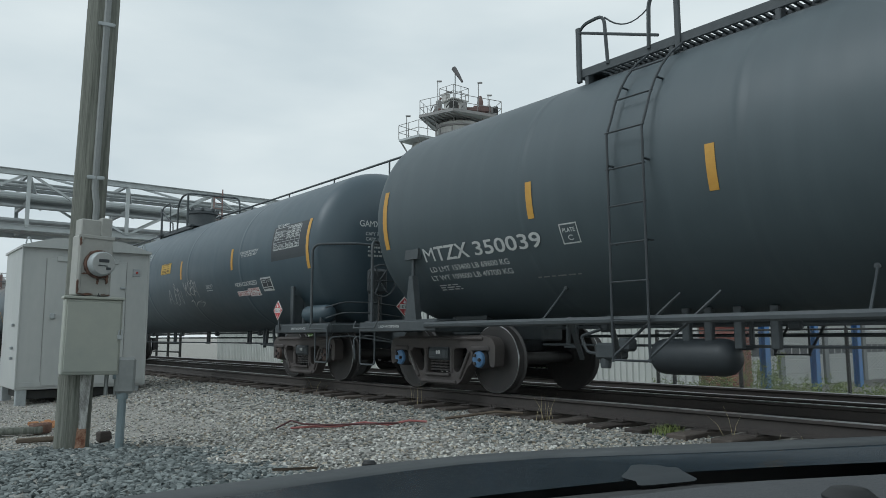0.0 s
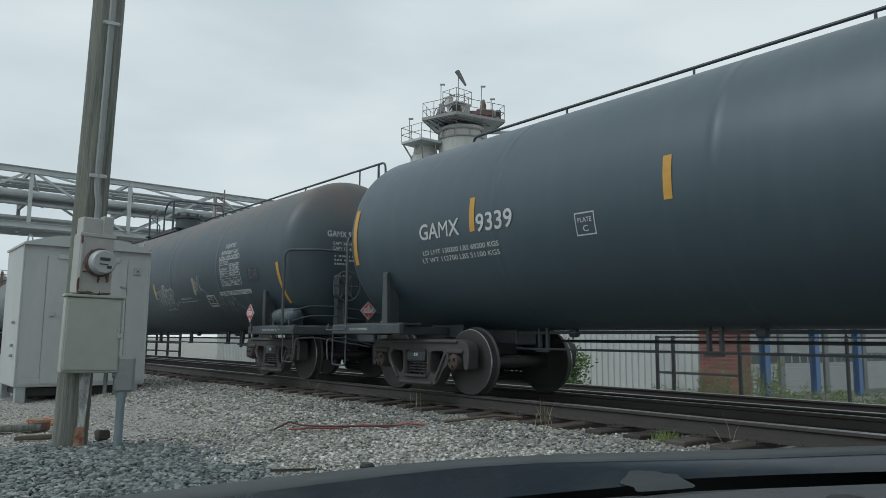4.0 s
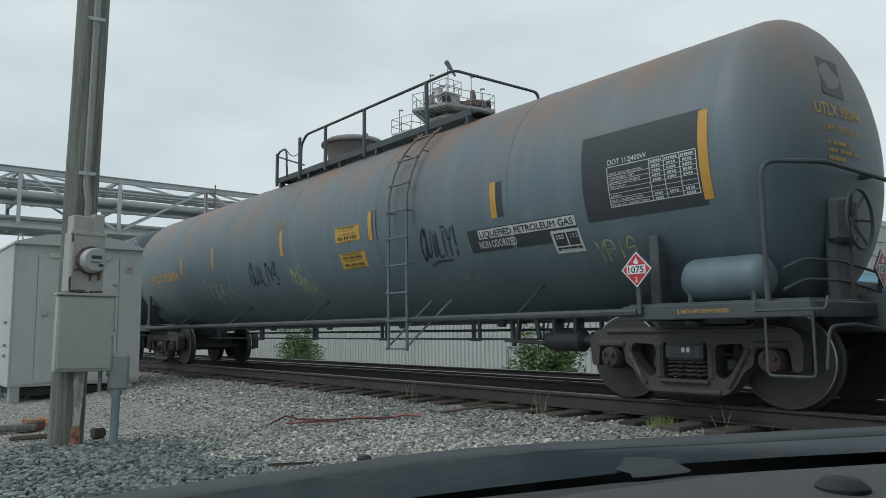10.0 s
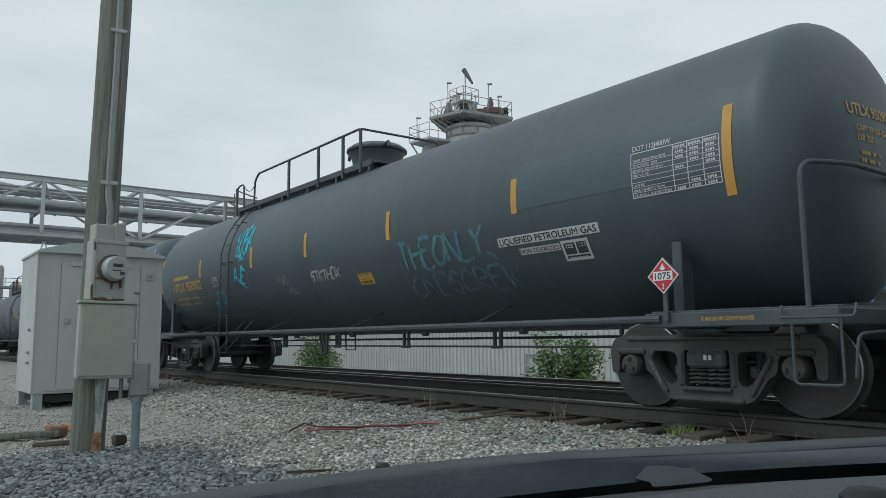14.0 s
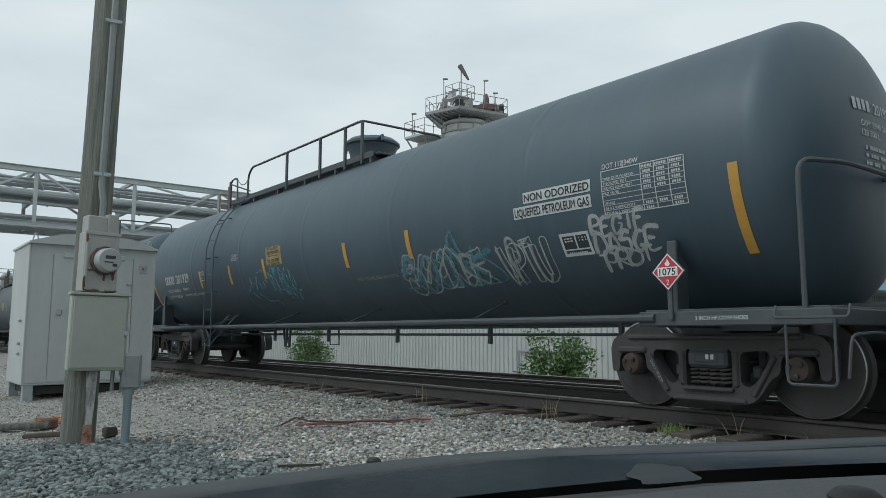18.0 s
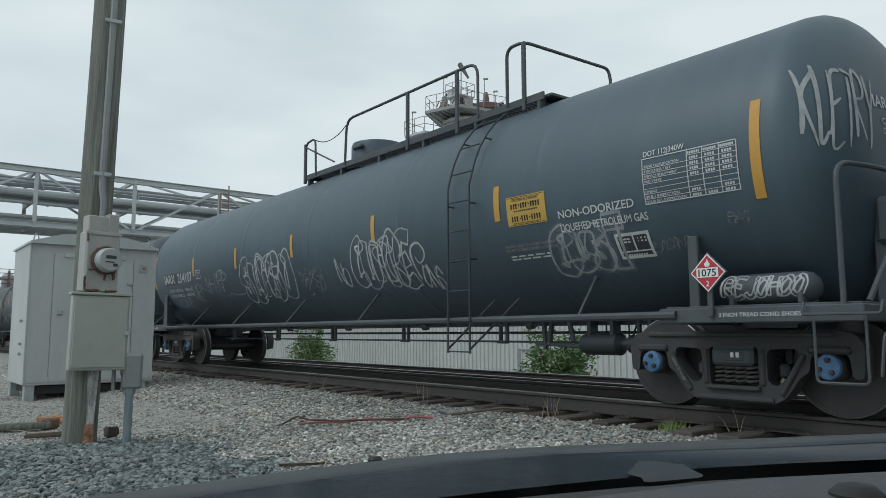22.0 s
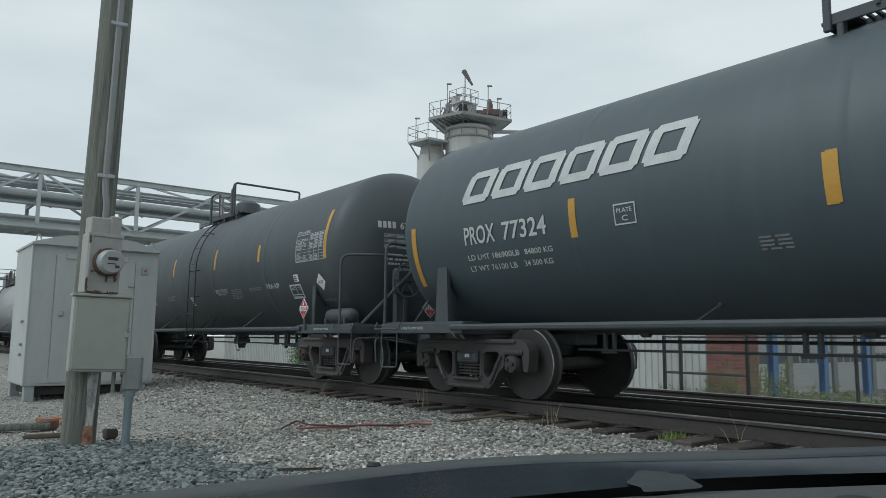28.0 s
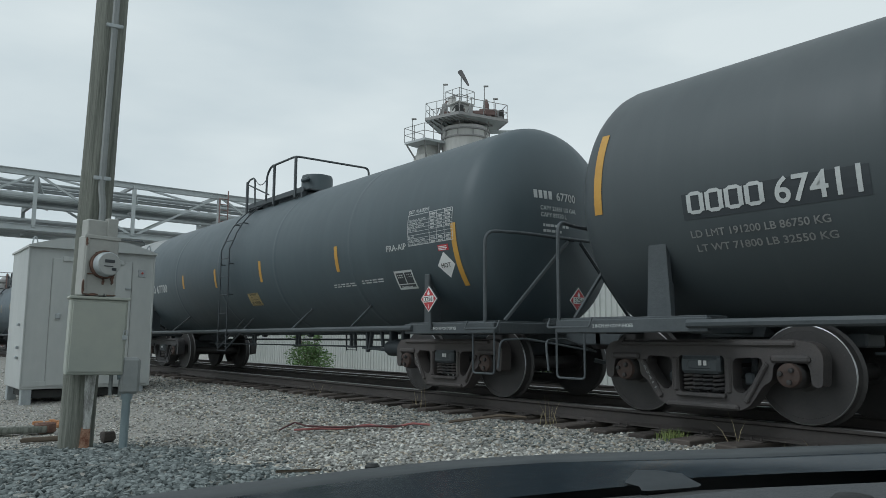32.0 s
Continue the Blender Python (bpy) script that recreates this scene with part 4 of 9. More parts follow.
    g.tube([(-0.35, 0.2, 21.7), (-0.35, 0.2, 24.95)], 0.05, 6)
    part("windsock_mast", g, M["galvanised"], tw)
    g = Mesh()
    g.tube([(-0.45, 0.1, 25.0), (-0.15, -0.2, 24.4), (0.25, -0.5, 23.6)], [0.22, 0.17, 0.09], 10)
    part("windsock", g, M["sock"], tw, "limp hanging windsock")
    g = Mesh()
    low = [(-5.05, -0.7), (-3.3, -2.3), (-1.7, -1.1), (-1.7, 1.2), (-3.4, 1.2)]
    k = len(low)
    g.add([(x, y, z) for z in (18.46, 18.64) for x, y in low], [tuple(range(k)), tuple(range(k, 2 * k))] + [(i, (i + 1) % k, (i + 1) % k + k, i + k) for i in range(k)])
    part("lower_platform", g, M["bridge_steel"], tw, "light grey platform deck")
    for (xa, ya), (xb, yb) in (((-4.9, -0.7), (-3.9, -0.2)), ((-3.3, -2.1), (-3.2, -0.8)), ((-2.2, -1.2), (-2.2, -0.9))):
        g = Mesh()
        g.beam((xa, ya, 18.48), (xb, yb, 16.9), 0.10, 0.10)
        part("platform_brace", g, M["tower_dark"], tw)
    railing("lower_railing", tw, M["tower_steel"], [(-1.9, -1.25), (-3.3, -2.3), (-5.05, -0.7), (-3.6, 1.1)], 18.64, 1.2)
    g = Mesh()
    g.lathe([(1.25, 0), (1.25, 17.6), (1.05, 17.75), (0.9, 18.5)], 20, "z", (-3.1, 0.3, 0))
    part("side_vessel", g, M["concrete"], tw)
    g = Mesh()
    g.tube(rounded([(2.0, 0, 19.7), (4.9, 0, 19.7), (5.5, 0, 19.2), (5.5, 0, 14)], 0.4), 0.16, 8)
    g.tube(rounded([(2.0, -0.6, 18.6), (3.9, -0.6, 18.6), (4.2, -0.6, 14)], 0.4), 0.14, 8)
    for z in (19.3, 17.9):
        g.beam((2.0, 0.6, z), (6.0, 0.6, z + 0.1), 0.14, 0.14)
    for x in (3.9, 5.9):
        g.beam((x, 0.6, 10), (x, 0.6, 19.6), 0.12, 0.12)
    g.beam((3.9, 0.6, 17.9), (5.9, 0.6, 19.4), 0.1, 0.1)
    g.beam((2.0, 0.6, 17.9), (3.9, 0.6, 19.3), 0.1, 0.1)
    part("side_piping", g, M["bridge_steel"], tw)


build_tower()


# ---- pipe bridge over the tracks ----
def build_bridge():
    br = thing("pipe_bridge", "galvanised steel truss bridge carrying pipes over the tracks", "pipe bridge", m=pose(-2, 0.35, 0.02))
    zb, zt, y0, y1, p = 7.95, 11.3, -15.5, 47.75, 5.75
    for x in (-48.0, -52.0):
        for z, h in ((zb, 0.34), (zt, 0.34)):
            g = Mesh()
            g.box((x, (y0 + y1) / 2, z), (0.06, y1 - y0, h), 0.0)
            for s in (-1, 1):
                g.box((x, (y0 + y1) / 2, z + s * h / 2), (0.30, y1 - y0, 0.035), 0.0)
            part("chord", g, M["bridge_steel"], br)
        k = 0
        y = y0
        while y < y1 + 0.1:
            g = Mesh()
            g.beam((x, y, zb), (x, y, zt), 0.22, 0.20)
            part("vertical", g, M["bridge_steel"], br)
            if y + p < y1 + 0.1:
                a, b = (zb, zt) if k % 2 else (zt, zb)
                g = Mesh()
                g.beam((x, y, a), (x, y + p, b), 0.14, 0.14)
                part("diagonal", g, M["bridge_steel"], br)
            y += p
            k += 1
    y = y0
    while y < y1 + 0.1:
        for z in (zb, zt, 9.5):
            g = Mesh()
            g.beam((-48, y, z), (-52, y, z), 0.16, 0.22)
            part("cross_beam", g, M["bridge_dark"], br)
        g = Mesh()
        g.beam((-48, y, zt), (-52, y + p, zt), 0.12, 0.12)
        part("brace", g, M["bridge_steel"], br)
        g = Mesh()
        g.beam((-48.0, y, zt - 0.1), (-51.0, y + 1.2, 9.6), 0.14, 0.16)
        part("knee_brace", g, M["bridge_steel"], br)
        y += p
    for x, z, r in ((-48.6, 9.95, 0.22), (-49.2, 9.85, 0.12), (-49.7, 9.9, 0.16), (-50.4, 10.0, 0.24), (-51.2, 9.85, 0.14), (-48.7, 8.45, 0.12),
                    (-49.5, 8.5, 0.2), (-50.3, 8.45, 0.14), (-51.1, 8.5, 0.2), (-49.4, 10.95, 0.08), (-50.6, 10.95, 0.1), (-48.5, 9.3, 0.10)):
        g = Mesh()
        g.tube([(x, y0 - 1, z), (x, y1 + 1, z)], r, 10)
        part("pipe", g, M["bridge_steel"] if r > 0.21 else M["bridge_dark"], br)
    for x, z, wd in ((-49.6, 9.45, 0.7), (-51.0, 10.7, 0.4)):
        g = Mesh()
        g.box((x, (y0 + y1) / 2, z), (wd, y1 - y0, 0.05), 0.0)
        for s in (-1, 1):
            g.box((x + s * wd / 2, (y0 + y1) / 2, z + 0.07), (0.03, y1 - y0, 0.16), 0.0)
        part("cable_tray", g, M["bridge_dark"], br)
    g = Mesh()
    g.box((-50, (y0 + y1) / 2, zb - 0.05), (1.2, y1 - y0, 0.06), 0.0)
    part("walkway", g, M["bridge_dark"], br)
    for y in (y0 + 0.6, y1 - 0.6):
        for x in (-48, -52):
            g = Mesh()
            g.beam((x, y, -0.6), (x, y, zb), 0.4, 0.4)
            part("leg", g, M["bridge_steel"], br)
    g = Mesh()
    for s in (-0.3, 0.3):
        g.tube([(-47.6, 19.2 + s, 8.0), (-47.6, 19.2 + s, 11.7 - abs(s - 0.3))], 0.05, 5)
    for i in range(8):
        g.tube([(-47.6, 18.9, 8.3 + 0.4 * i), (-47.6, 19.5, 8.3 + 0.4 * i)], 0.03, 4)
    part("ladder", g, M["ladder_red"], br, "faded red ladder")


build_bridge()


def build_far_plant():
    pl = thing("distant_process_unit", "distant grey process unit of pipes and frames", "process plant")
    for i, (x, y, z, w) in enumerate(((-118, 12.5, 7.5, 2.0), (-120, 16.0, 10.0, 1.6), (-116, 18.5, 6.0, 2.4), (-122, 14.3, 12.5, 0.8))):
        g = Mesh()
        g.lathe([(w / 2, 0), (w / 2, z - 0.5), (w / 4, z)], 14, "z", (x, y, 0))
        part("vessel", g, M["tower_steel"], pl)
    for z in (3.0, 6.0, 9.0):
        g = Mesh()
        g.box((-117, 15.5, z), (3.0, 8.5, 0.25), 0.02)
        part("deck", g, M["tower_steel"], pl)
        railing("deck_railing", pl, M["tower_steel"], [(-115.5, 11.3), (-115.5, 19.7)], z + 0.1, 1.1, 1.4, 0.05)
    for y in (11.4, 15.5, 19.6):
        g = Mesh()
        g.beam((-115.5, y, -0.5), (-115.5, y, 10), 0.3, 0.3)
        part("column", g, M["tower_red"] if y == 15.5 else M["bridge_dark"], pl)


build_far_plant()


# ---- service pole ----
def turned(g, deg, cx, cy):
    """Swings the points about an upright line, for a box that hangs askew on the pole."""
    c, s = math.cos(radians(deg)), math.sin(radians(deg))
    g.v = [(cx - 0.06 + (x - cx) * c - (y - cy) * s, cy + (x - cx) * s + (y - cy) * c, z) for x, y, z in g.v]
    return g


def build_pole():
    pole = thing("service_pole", "weathered grey timber pole with an electric meter and boxes", "utility pole", m=pose(-9.10, 2.0, -0.1, 0, 1.0, 78))
    # local -y faces the road's car, local x runs to the right
    rng = random.Random(3)
    g = Mesh()
    prof = [(0.180 - 0.0012 * z, z) for z in [0.25 * i for i in range(42)]]
    g.lathe(prof, 20)
    for i, v in enumerate(g.v):
        k = 1 + 0.02 * noise.noise((v[0] * 9, v[1] * 9, v[2] * 0.8))
        g.v[i] = (v[0] * k, v[1] * k, v[2])
    part("shaft", g, M["pole"], pole, "grey-green weathered round timber", 60)
    g = Mesh()
    g.tube([(0.075, -0.20, 2.62), (0.075, -0.20, 2.9), (0.045, -0.19, 3.1), (0.045, -0.19, 3.3), (0.045, -0.155, 10.0)], 0.038, 8)
    part("riser_conduit", g, M["conduit"], pole, "grey plastic riser")
    for z in (3.22, 5.05, 6.9):
        g = Mesh()
        g.box((0.045, -0.215, z), (0.18, 0.02, 0.045), 0.006)
        for s in (-0.08, 0.08):
            g.lathe([(0.014, -0.235), (0.014, -0.222)], 8, "y", (0.045 + s, 0, z))
        part("strap", g, M["galvanised"], pole)
    g = Mesh()
    g.box((0.085, -0.25, 2.60), (0.30, 0.18, 0.24), 0.01)
    g.box((0.085, -0.345, 2.50), (0.32, 0.02, 0.03), 0.005)
    g.box((0.20, -0.30, 2.64), (0.12, 0.12, 0.22), 0.01)
    part("junction_cover", turned(g, 20, 0.05, -0.17), M["meter_box"], pole)
    g = Mesh()
    g.box((0.095, -0.27, 2.20), (0.37, 0.20, 0.66), 0.012)
    g.box((0.095, -0.375, 2.52), (0.39, 0.02, 0.04), 0.005)
    g.box((-0.065, -0.375, 2.20), (0.03, 0.02, 0.62), 0.005)
    sock = part("meter_socket", turned(g, 20, 0.05, -0.17), M["meter_box"], pole, "tan-grey steel meter socket, rust on its edges")
    g = Mesh()
    g.lathe([(0.155, -0.36), (0.16, -0.40), (0.15, -0.42), (0.14, -0.42)], 28, "y", (0.125, 0, 2.22))
    part("meter_ring", turned(g, 20, 0.05, -0.17), M["rust_dark"], sock)
    g = Mesh()
    g.lathe([(0.138, -0.40), (0.134, -0.50), (0.122, -0.525)], 28, "y", (0.125, 0, 2.22))
    part("meter_cover", turned(g, 20, 0.05, -0.17), M["galvanised"], sock, "rounded clear meter cover")
    g = Mesh()
    g.lathe([(0.120, -0.525), (0.118, -0.532), (0.0, -0.536)], 28, "y", (0.125, 0, 2.22))
    part("meter_face", turned(g, 20, 0.05, -0.17), M["glass"], sock, "pale printed meter face")
    for x, z, w, h in ((-0.105, 1.96, 0.012, 0.16), (-0.02, 1.885, 0.15, 0.016), (0.10, 2.03, 0.012, 0.07), (-0.10, 2.46, 0.010, 0.10), (0.2, 1.885, 0.10, 0.014), (-0.04, 2.11, 0.05, 0.02), (0.20, 2.06, 0.02, 0.10), (0.02, 2.33, 0.03, 0.05)):
        g = Mesh()
        pts = [(x + 0.025 + (w / 2 + rng.uniform(-0.004, 0.012)) * math.cos(a), z + (h / 2 + rng.uniform(-0.006, 0.008)) * math.sin(a)) for a in [math.tau * i / 14 for i in range(14)]]
        g.prism(pts, -0.388, -0.370)
        part("rust_flake", turned(g, 20, 0.05, -0.17), M["rust_dark"], sock)
    g = Mesh()
    g.box((0.125, -0.538, 2.25), (0.11, 0.008, 0.035), 0.003)
    g.box((0.115, -0.538, 2.195), (0.10, 0.006, 0.010), 0.002)
    g.box((0.175, -0.538, 2.165), (0.05, 0.006, 0.03), 0.002)
    part("meter_display", turned(g, 20, 0.05, -0.17), M["window_dark"], sock)
    g = Mesh()
    g.tube([(0.12, -0.3, 1.90), (0.12, -0.3, 1.72)], 0.02, 6)
    g.tube([(0.15, -0.3, 1.90), (0.155, -0.31, 1.80)], 0.025, 6)
    part("seal", g, M["fence_post"], pole)
    g = Mesh()
    g.box((0.16, -0.28, 1.42), (0.58, 0.22, 0.82), 0.012)
    pb = part("panel_box", turned(g, 7, 0.1, -0.17), M["panel_box"], pole, "grey-green steel service panel")
    g = Mesh()
    g.box((0.16, -0.285, 1.845), (0.62, 0.26, 0.03), 0.006)
    part("rain_lid", turned(g, 7, 0.1, -0.17), M["panel_box"], pb)
    g = Mesh()
    g.box((0.16, -0.395, 1.42), (0.54, 0.02, 0.76), 0.006)
    part("panel_door", turned(g, 7, 0.1, -0.17), M["panel_box"], pb)
    g = Mesh()
    g.box((0.43, -0.415, 1.42), (0.05, 0.03, 0.05), 0.005)
    g.tube([(0.415, -0.425, 1.44), (0.42, -0.43, 1.50), (0.445, -0.43, 1.50), (0.45, -0.425, 1.44)], 0.008, 6)
    part("padlock", turned(g, 7, 0.1, -0.17), M["galvanised"], pb)
    g = Mesh()
    g.prism([(0.055, 0.42), (0.125, 0.42), (0.150, 1.02), (0.035, 1.02)], -0.225, -0.14)
    part("guard_strip", g, M["peeling"], pole, "peeling grey guard strip")
    g = Mesh()
    g.prism([(0.02, 0.04), (0.135, 0.04), (0.13, 0.43), (0.04, 0.43)], -0.222, -0.14)
    part("rusty_base", g, M["rust_red"], pole)
    g = Mesh()
    g.tube(rounded([(0.36, -0.27, 1.0), (0.47, -0.27, 1.0), (0.47, -0.27, 0.0)], 0.1), 0.045, 10)
    g.lathe([(0.062, 0.74), (0.062, 0.86)], 12, "z", (0.47, -0.27, 0))
    part("drain_conduit", g, M["conduit_blue"], pole, "blue-grey plastic conduit")
    g = Mesh()
    g.box((0.49, -0.27, 1.0), (0.20, 0.16, 0.40), 0.03)
    part("conduit_body", g, M["conduit"], pole, "light grey plastic conduit body")
    for i in range(2):
        g = Mesh()
        g.tube([(0.30 + 0.1 * i, -0.2, 1.02), (0.30 + 0.1 * i, -0.2, 0.78)], 0.022, 6)
        part("stub_conduit", g, M["conduit"], pole)


build_pole()


# ---- signal cabinet ----
def build_cabinet():
    cb = thing("signal_cabinet", "grey painted steel railway signal cabinet with double doors", "cabinet", m=pose(-16.20, 2.52, 0.02, 0, 0, 90))
    # local x runs along the front, local y to the back
    w, d, h = 2.38, 1.9, 3.08
    g = Mesh()
    g.box((w / 2, d / 2, 0.30 + (h - 0.3) / 2), (w, d, h - 0.3), 0.015)
    part("body", g, M["cabinet"], cb)
    g = Mesh()
    g.prism([(-0.03, h - 0.02), (w + 0.03, h - 0.02), (w + 0.03, h + 0.02), (w * 0.78, h + 0.19), (w * 0.5, h + 0.24), (w * 0.22, h + 0.19), (-0.03, h + 0.02)], -0.10, d + 0.05)
    part("roof", g, M["cabinet"], cb)
    # thin grey strips put the shade of the door gaps into colour
    for x in (0.415, 1.31, 1.935):
        g = Mesh()
        g.box((x, -0.004, 1.62), (0.008, 0.010, 2.5), 0.002)
        part("door_gasket", g, M["tower_dark"], cb)
    for x in (0.0, w):
        g = Mesh()
        g.box((x, 0.0, 0.30 + (h - 0.3) / 2), (0.035, 0.035, h - 0.33), 0.008)
        part("corner_post", g, M["cabinet"], cb)
    g = Mesh()
    g.box((w / 2, -0.008, 0.40), (w - 0.1, 0.02, 0.10), 0.004)
    for i in range(9):
        g.lathe([(0.015, -0.03), (0.015, -0.015)], 8, "y", (0.2 + i * 0.25, 0, 0.40))
    part("kick_plate", g, M["cabinet"], cb)
    g = Mesh()
    g.box((2.13, -0.012, 2.66), (0.15, 0.02, 0.16), 0.004)
    part("lamp_plate", g, M["galvanised"], cb)
    for x0, x1 in ((0.417, 1.308), (1.312, 1.934)):
        g = Mesh()
        g.box(((x0 + x1) / 2, -0.012, 1.62), (x1 - x0 - 0.015, 0.03, 2.5), 0.008)
        dr = part("door", g, M["cabinet"], cb)
        g = Mesh()
        g.box(((x0 + x1) / 2, -0.04, 2.86), (x1 - x0 - 0.35, 0.04, 0.1), 0.01)
        part("vent_hood", g, M["cabinet"], dr)
    g = Mesh()
    g.box((0.56, -0.06, 1.72), (0.09, 0.07, 0.11), 0.015)
    part("latch", g, M["galvanised"], cb)
    g = Mesh()
    g.lathe([(0.022, -0.05), (0.02, -0.02)], 10, "y", (2.13, 0, 2.66))
    part("alarm_lamp", g, M["lamp_red"], cb)
    g = Mesh()
    g.box((1.86, -0.04, 2.32), (0.11, 0.05, 0.04), 0.006)
    part("door_stop", g, M["galvanised"], cb)
    for x in (0.12, 1.0, 2.2):
        for y in (0.12, d - 0.12):
            g = Mesh()
            g.box((x, y, 0.16), (0.18, 0.18, 0.34), 0.01)
            part("foot", g, M["galvanised"], cb)
    g = Mesh()
    g.box((w / 2, d / 2, 0.20), (w - 0.3, d - 0.3, 0.16), 0.01)
    part("skid", g, M["fence_post"], cb)
    for x in (0.1, w - 0.1):
        g = Mesh()
        g.tube(arc((x - 0.05, 0.1, h + 0.06), (x + 0.05, 0.1, h + 0.06), 0.14), 0.014, 6)
        part("lifting_eye", g, M["galvanised"], cb)
    for z in (0.9, 1.1, 1.55):
        g = Mesh()
        g.box((-0.03, 0.5, z), (0.05, 0.09, 0.06), 0.01)
        part("hinge", g, M["galvanised"], cb)


build_cabinet()


# ---- loose things on the stone ----
def build_scraps():
    hose = thing("air_hose", "red and dark air hose lying on the stone", "hose")
    base = [(-8.2, 4.22), (-7.98, 4.4), (-7.75, 4.6), (-7.55, 4.85), (-7.35, 5.05), (-7.2, 5.25), (-7.05, 5.4)]
    g = Mesh()
    g.tube([(x, y, ground_z(x, y) + 0.05 + 0.015 * math.sin(9 * i)) for i, (x, y) in enumerate(base)], 0.013, 8)
    part("red_length", g, M["hose_red"], hose, "red rubber hose")
    g = Mesh()
    pts = [(-8.45, 4.15, 0.05), (-8.25, 4.25, 0.13), (-8.05, 4.3, 0.10), (-7.8, 4.5, 0.07), (-7.5, 4.8, 0.06), (-7.2, 5.1, 0.06)]
    g.tube([(x, y, ground_z(x, y) + z) for x, y, z in pts], 0.011, 8)
    part("dark_length", g, M["hose_dark"], hose, "dark rubber hose")
    g = Mesh()
    pts = [(-6.95, 5.6, 0.05), (-6.8, 5.85, 0.06), (-6.6, 6.1, 0.08), (-6.4, 6.35, 0.09)]
    g.tube([(x, y, ground_z(x, y) + z) for x, y, z in pts], 0.018, 6)
    tagged(part("branch", g, M["twig"], None), "brown dead branch lying beside the track", "branch")
    rng = random.Random(8)
    for label, x, y, sx, sy, sz, rz, mat in (
            ("weathered timber plank lying on the stone", -11.55, 1.45, 1.4, 0.20, 0.09, 78, "pole"),
            ("broken red brick on the stone", -11.45, 2.12, 0.15, 0.24, 0.14, 12, "brick_old"),
            ("broken timber piece on the stone", -10.4, 1.92, 0.5, 0.08, 0.06, 80, "twig"),
            ("brown stone block on the gravel", -9.8, 2.51, 0.12, 0.15, 0.12, 15, "tie"),
            ("dry stick lying on the gravel near the car", -6.3, 3.3, 0.42, 0.022, 0.02, 60, "twig")):
        g = Mesh()
        g.box((0, 0, 0), (sx, sy, sz), 0.02)
        for i, v in enumerate(g.v):
            g.v[i] = (v[0] + rng.uniform(-0.012, 0.012), v[1] + rng.uniform(-0.012, 0.012), v[2] + rng.uniform(-0.01, 0.01))
        ob = part("scrap_" + label.split()[1], g, M[mat], None)
        ob.matrix_basis = pose(x, y, ground_z(x, y) + sz / 2 + 0.02, 0, 0, rz)
        tagged(ob, label, "debris")
    g = Mesh()
    for _ in range(46):
        x, y = rng.gauss(-12.4, 0.2), rng.gauss(2.44, 0.09)
        s = rng.uniform(0.02, 0.06)
        g.box((x, y, ground_z(x, y) + s * 0.6), (s * 1.6, s * 1.4, s), 0.008)
    tagged(part("rubble", g, M["brick_chip"], None), "orange broken brick chips on the stone", "rubble", kind="stuff")


build_scraps()


# ---- plants ----
def leaves(g, c, spread, n, size, rng, up=0.4):
    for _ in range(n):
        d = Vector((rng.gauss(0, 1), rng.gauss(0, 1), rng.gauss(0, 1))).normalized() * rng.random() ** 0.4
        p = Vector(c) + Vector((d.x * spread[0], d.y * spread[1], d.z * spread[2]))
        a = Vector((rng.gauss(0, 1), rng.gauss(0, 1), rng.gauss(0, 0.6) - 0.2)).normalized()
        b = a.cross(Vector((rng.gauss(0, 1), rng.gauss(0, 1), rng.gauss(0, 1)))).normalized()
        s = size * rng.uniform(0.6, 1.4)
        g.add([p - a * s, p + b * s * 0.42, p + a * s, p - b * s * 0.42], [(0, 1, 2, 3)])


def build_bush(x, y, w, h, seed, label):
    rng = random.Random(seed)
    z0 = ground_z(x, y)
    bush = thing("bush", label, "bush", "bushes along the warehouse", m=pose(x, y, z0))
    g = Mesh()
    tips = []
    for i in range(16):
        a = rng.uniform(0, 6.28)
        t = Vector((math.cos(a) * w * rng.uniform(0.2, 0.9), math.sin(a) * 0.5 * rng.uniform(0.2, 0.9), h * rng.uniform(0.45, 0.98)))
        g.tube([(0.1 * math.cos(a), 0.1 * math.sin(a), 0), t * 0.5 + Vector((0, 0, 0.12)), t], [0.025, 0.018, 0.008], 5)
        tips += [t, t * 0.7]
    part("stems", g, M["twig"], bush)
    g = Mesh()
    for t in tips:
        leaves(g, t, (0.34, 0.3, 0.26), 95, 0.055, rng)
    leaves(g, (0, 0, h * 0.32), (w * 0.95, 0.6, h * 0.36), 1500, 0.055, rng)
    part("leaves", g, M["leaf"], bush, "small green leaves", 0)


build_bush(-13.4, 14.3, 1.5, 2.05, 1, "dense green bush growing in front of the warehouse")
build_bush(-27.2, 14.6, 1.9, 2.2, 2, "leafy green bush farther along the warehouse wall")


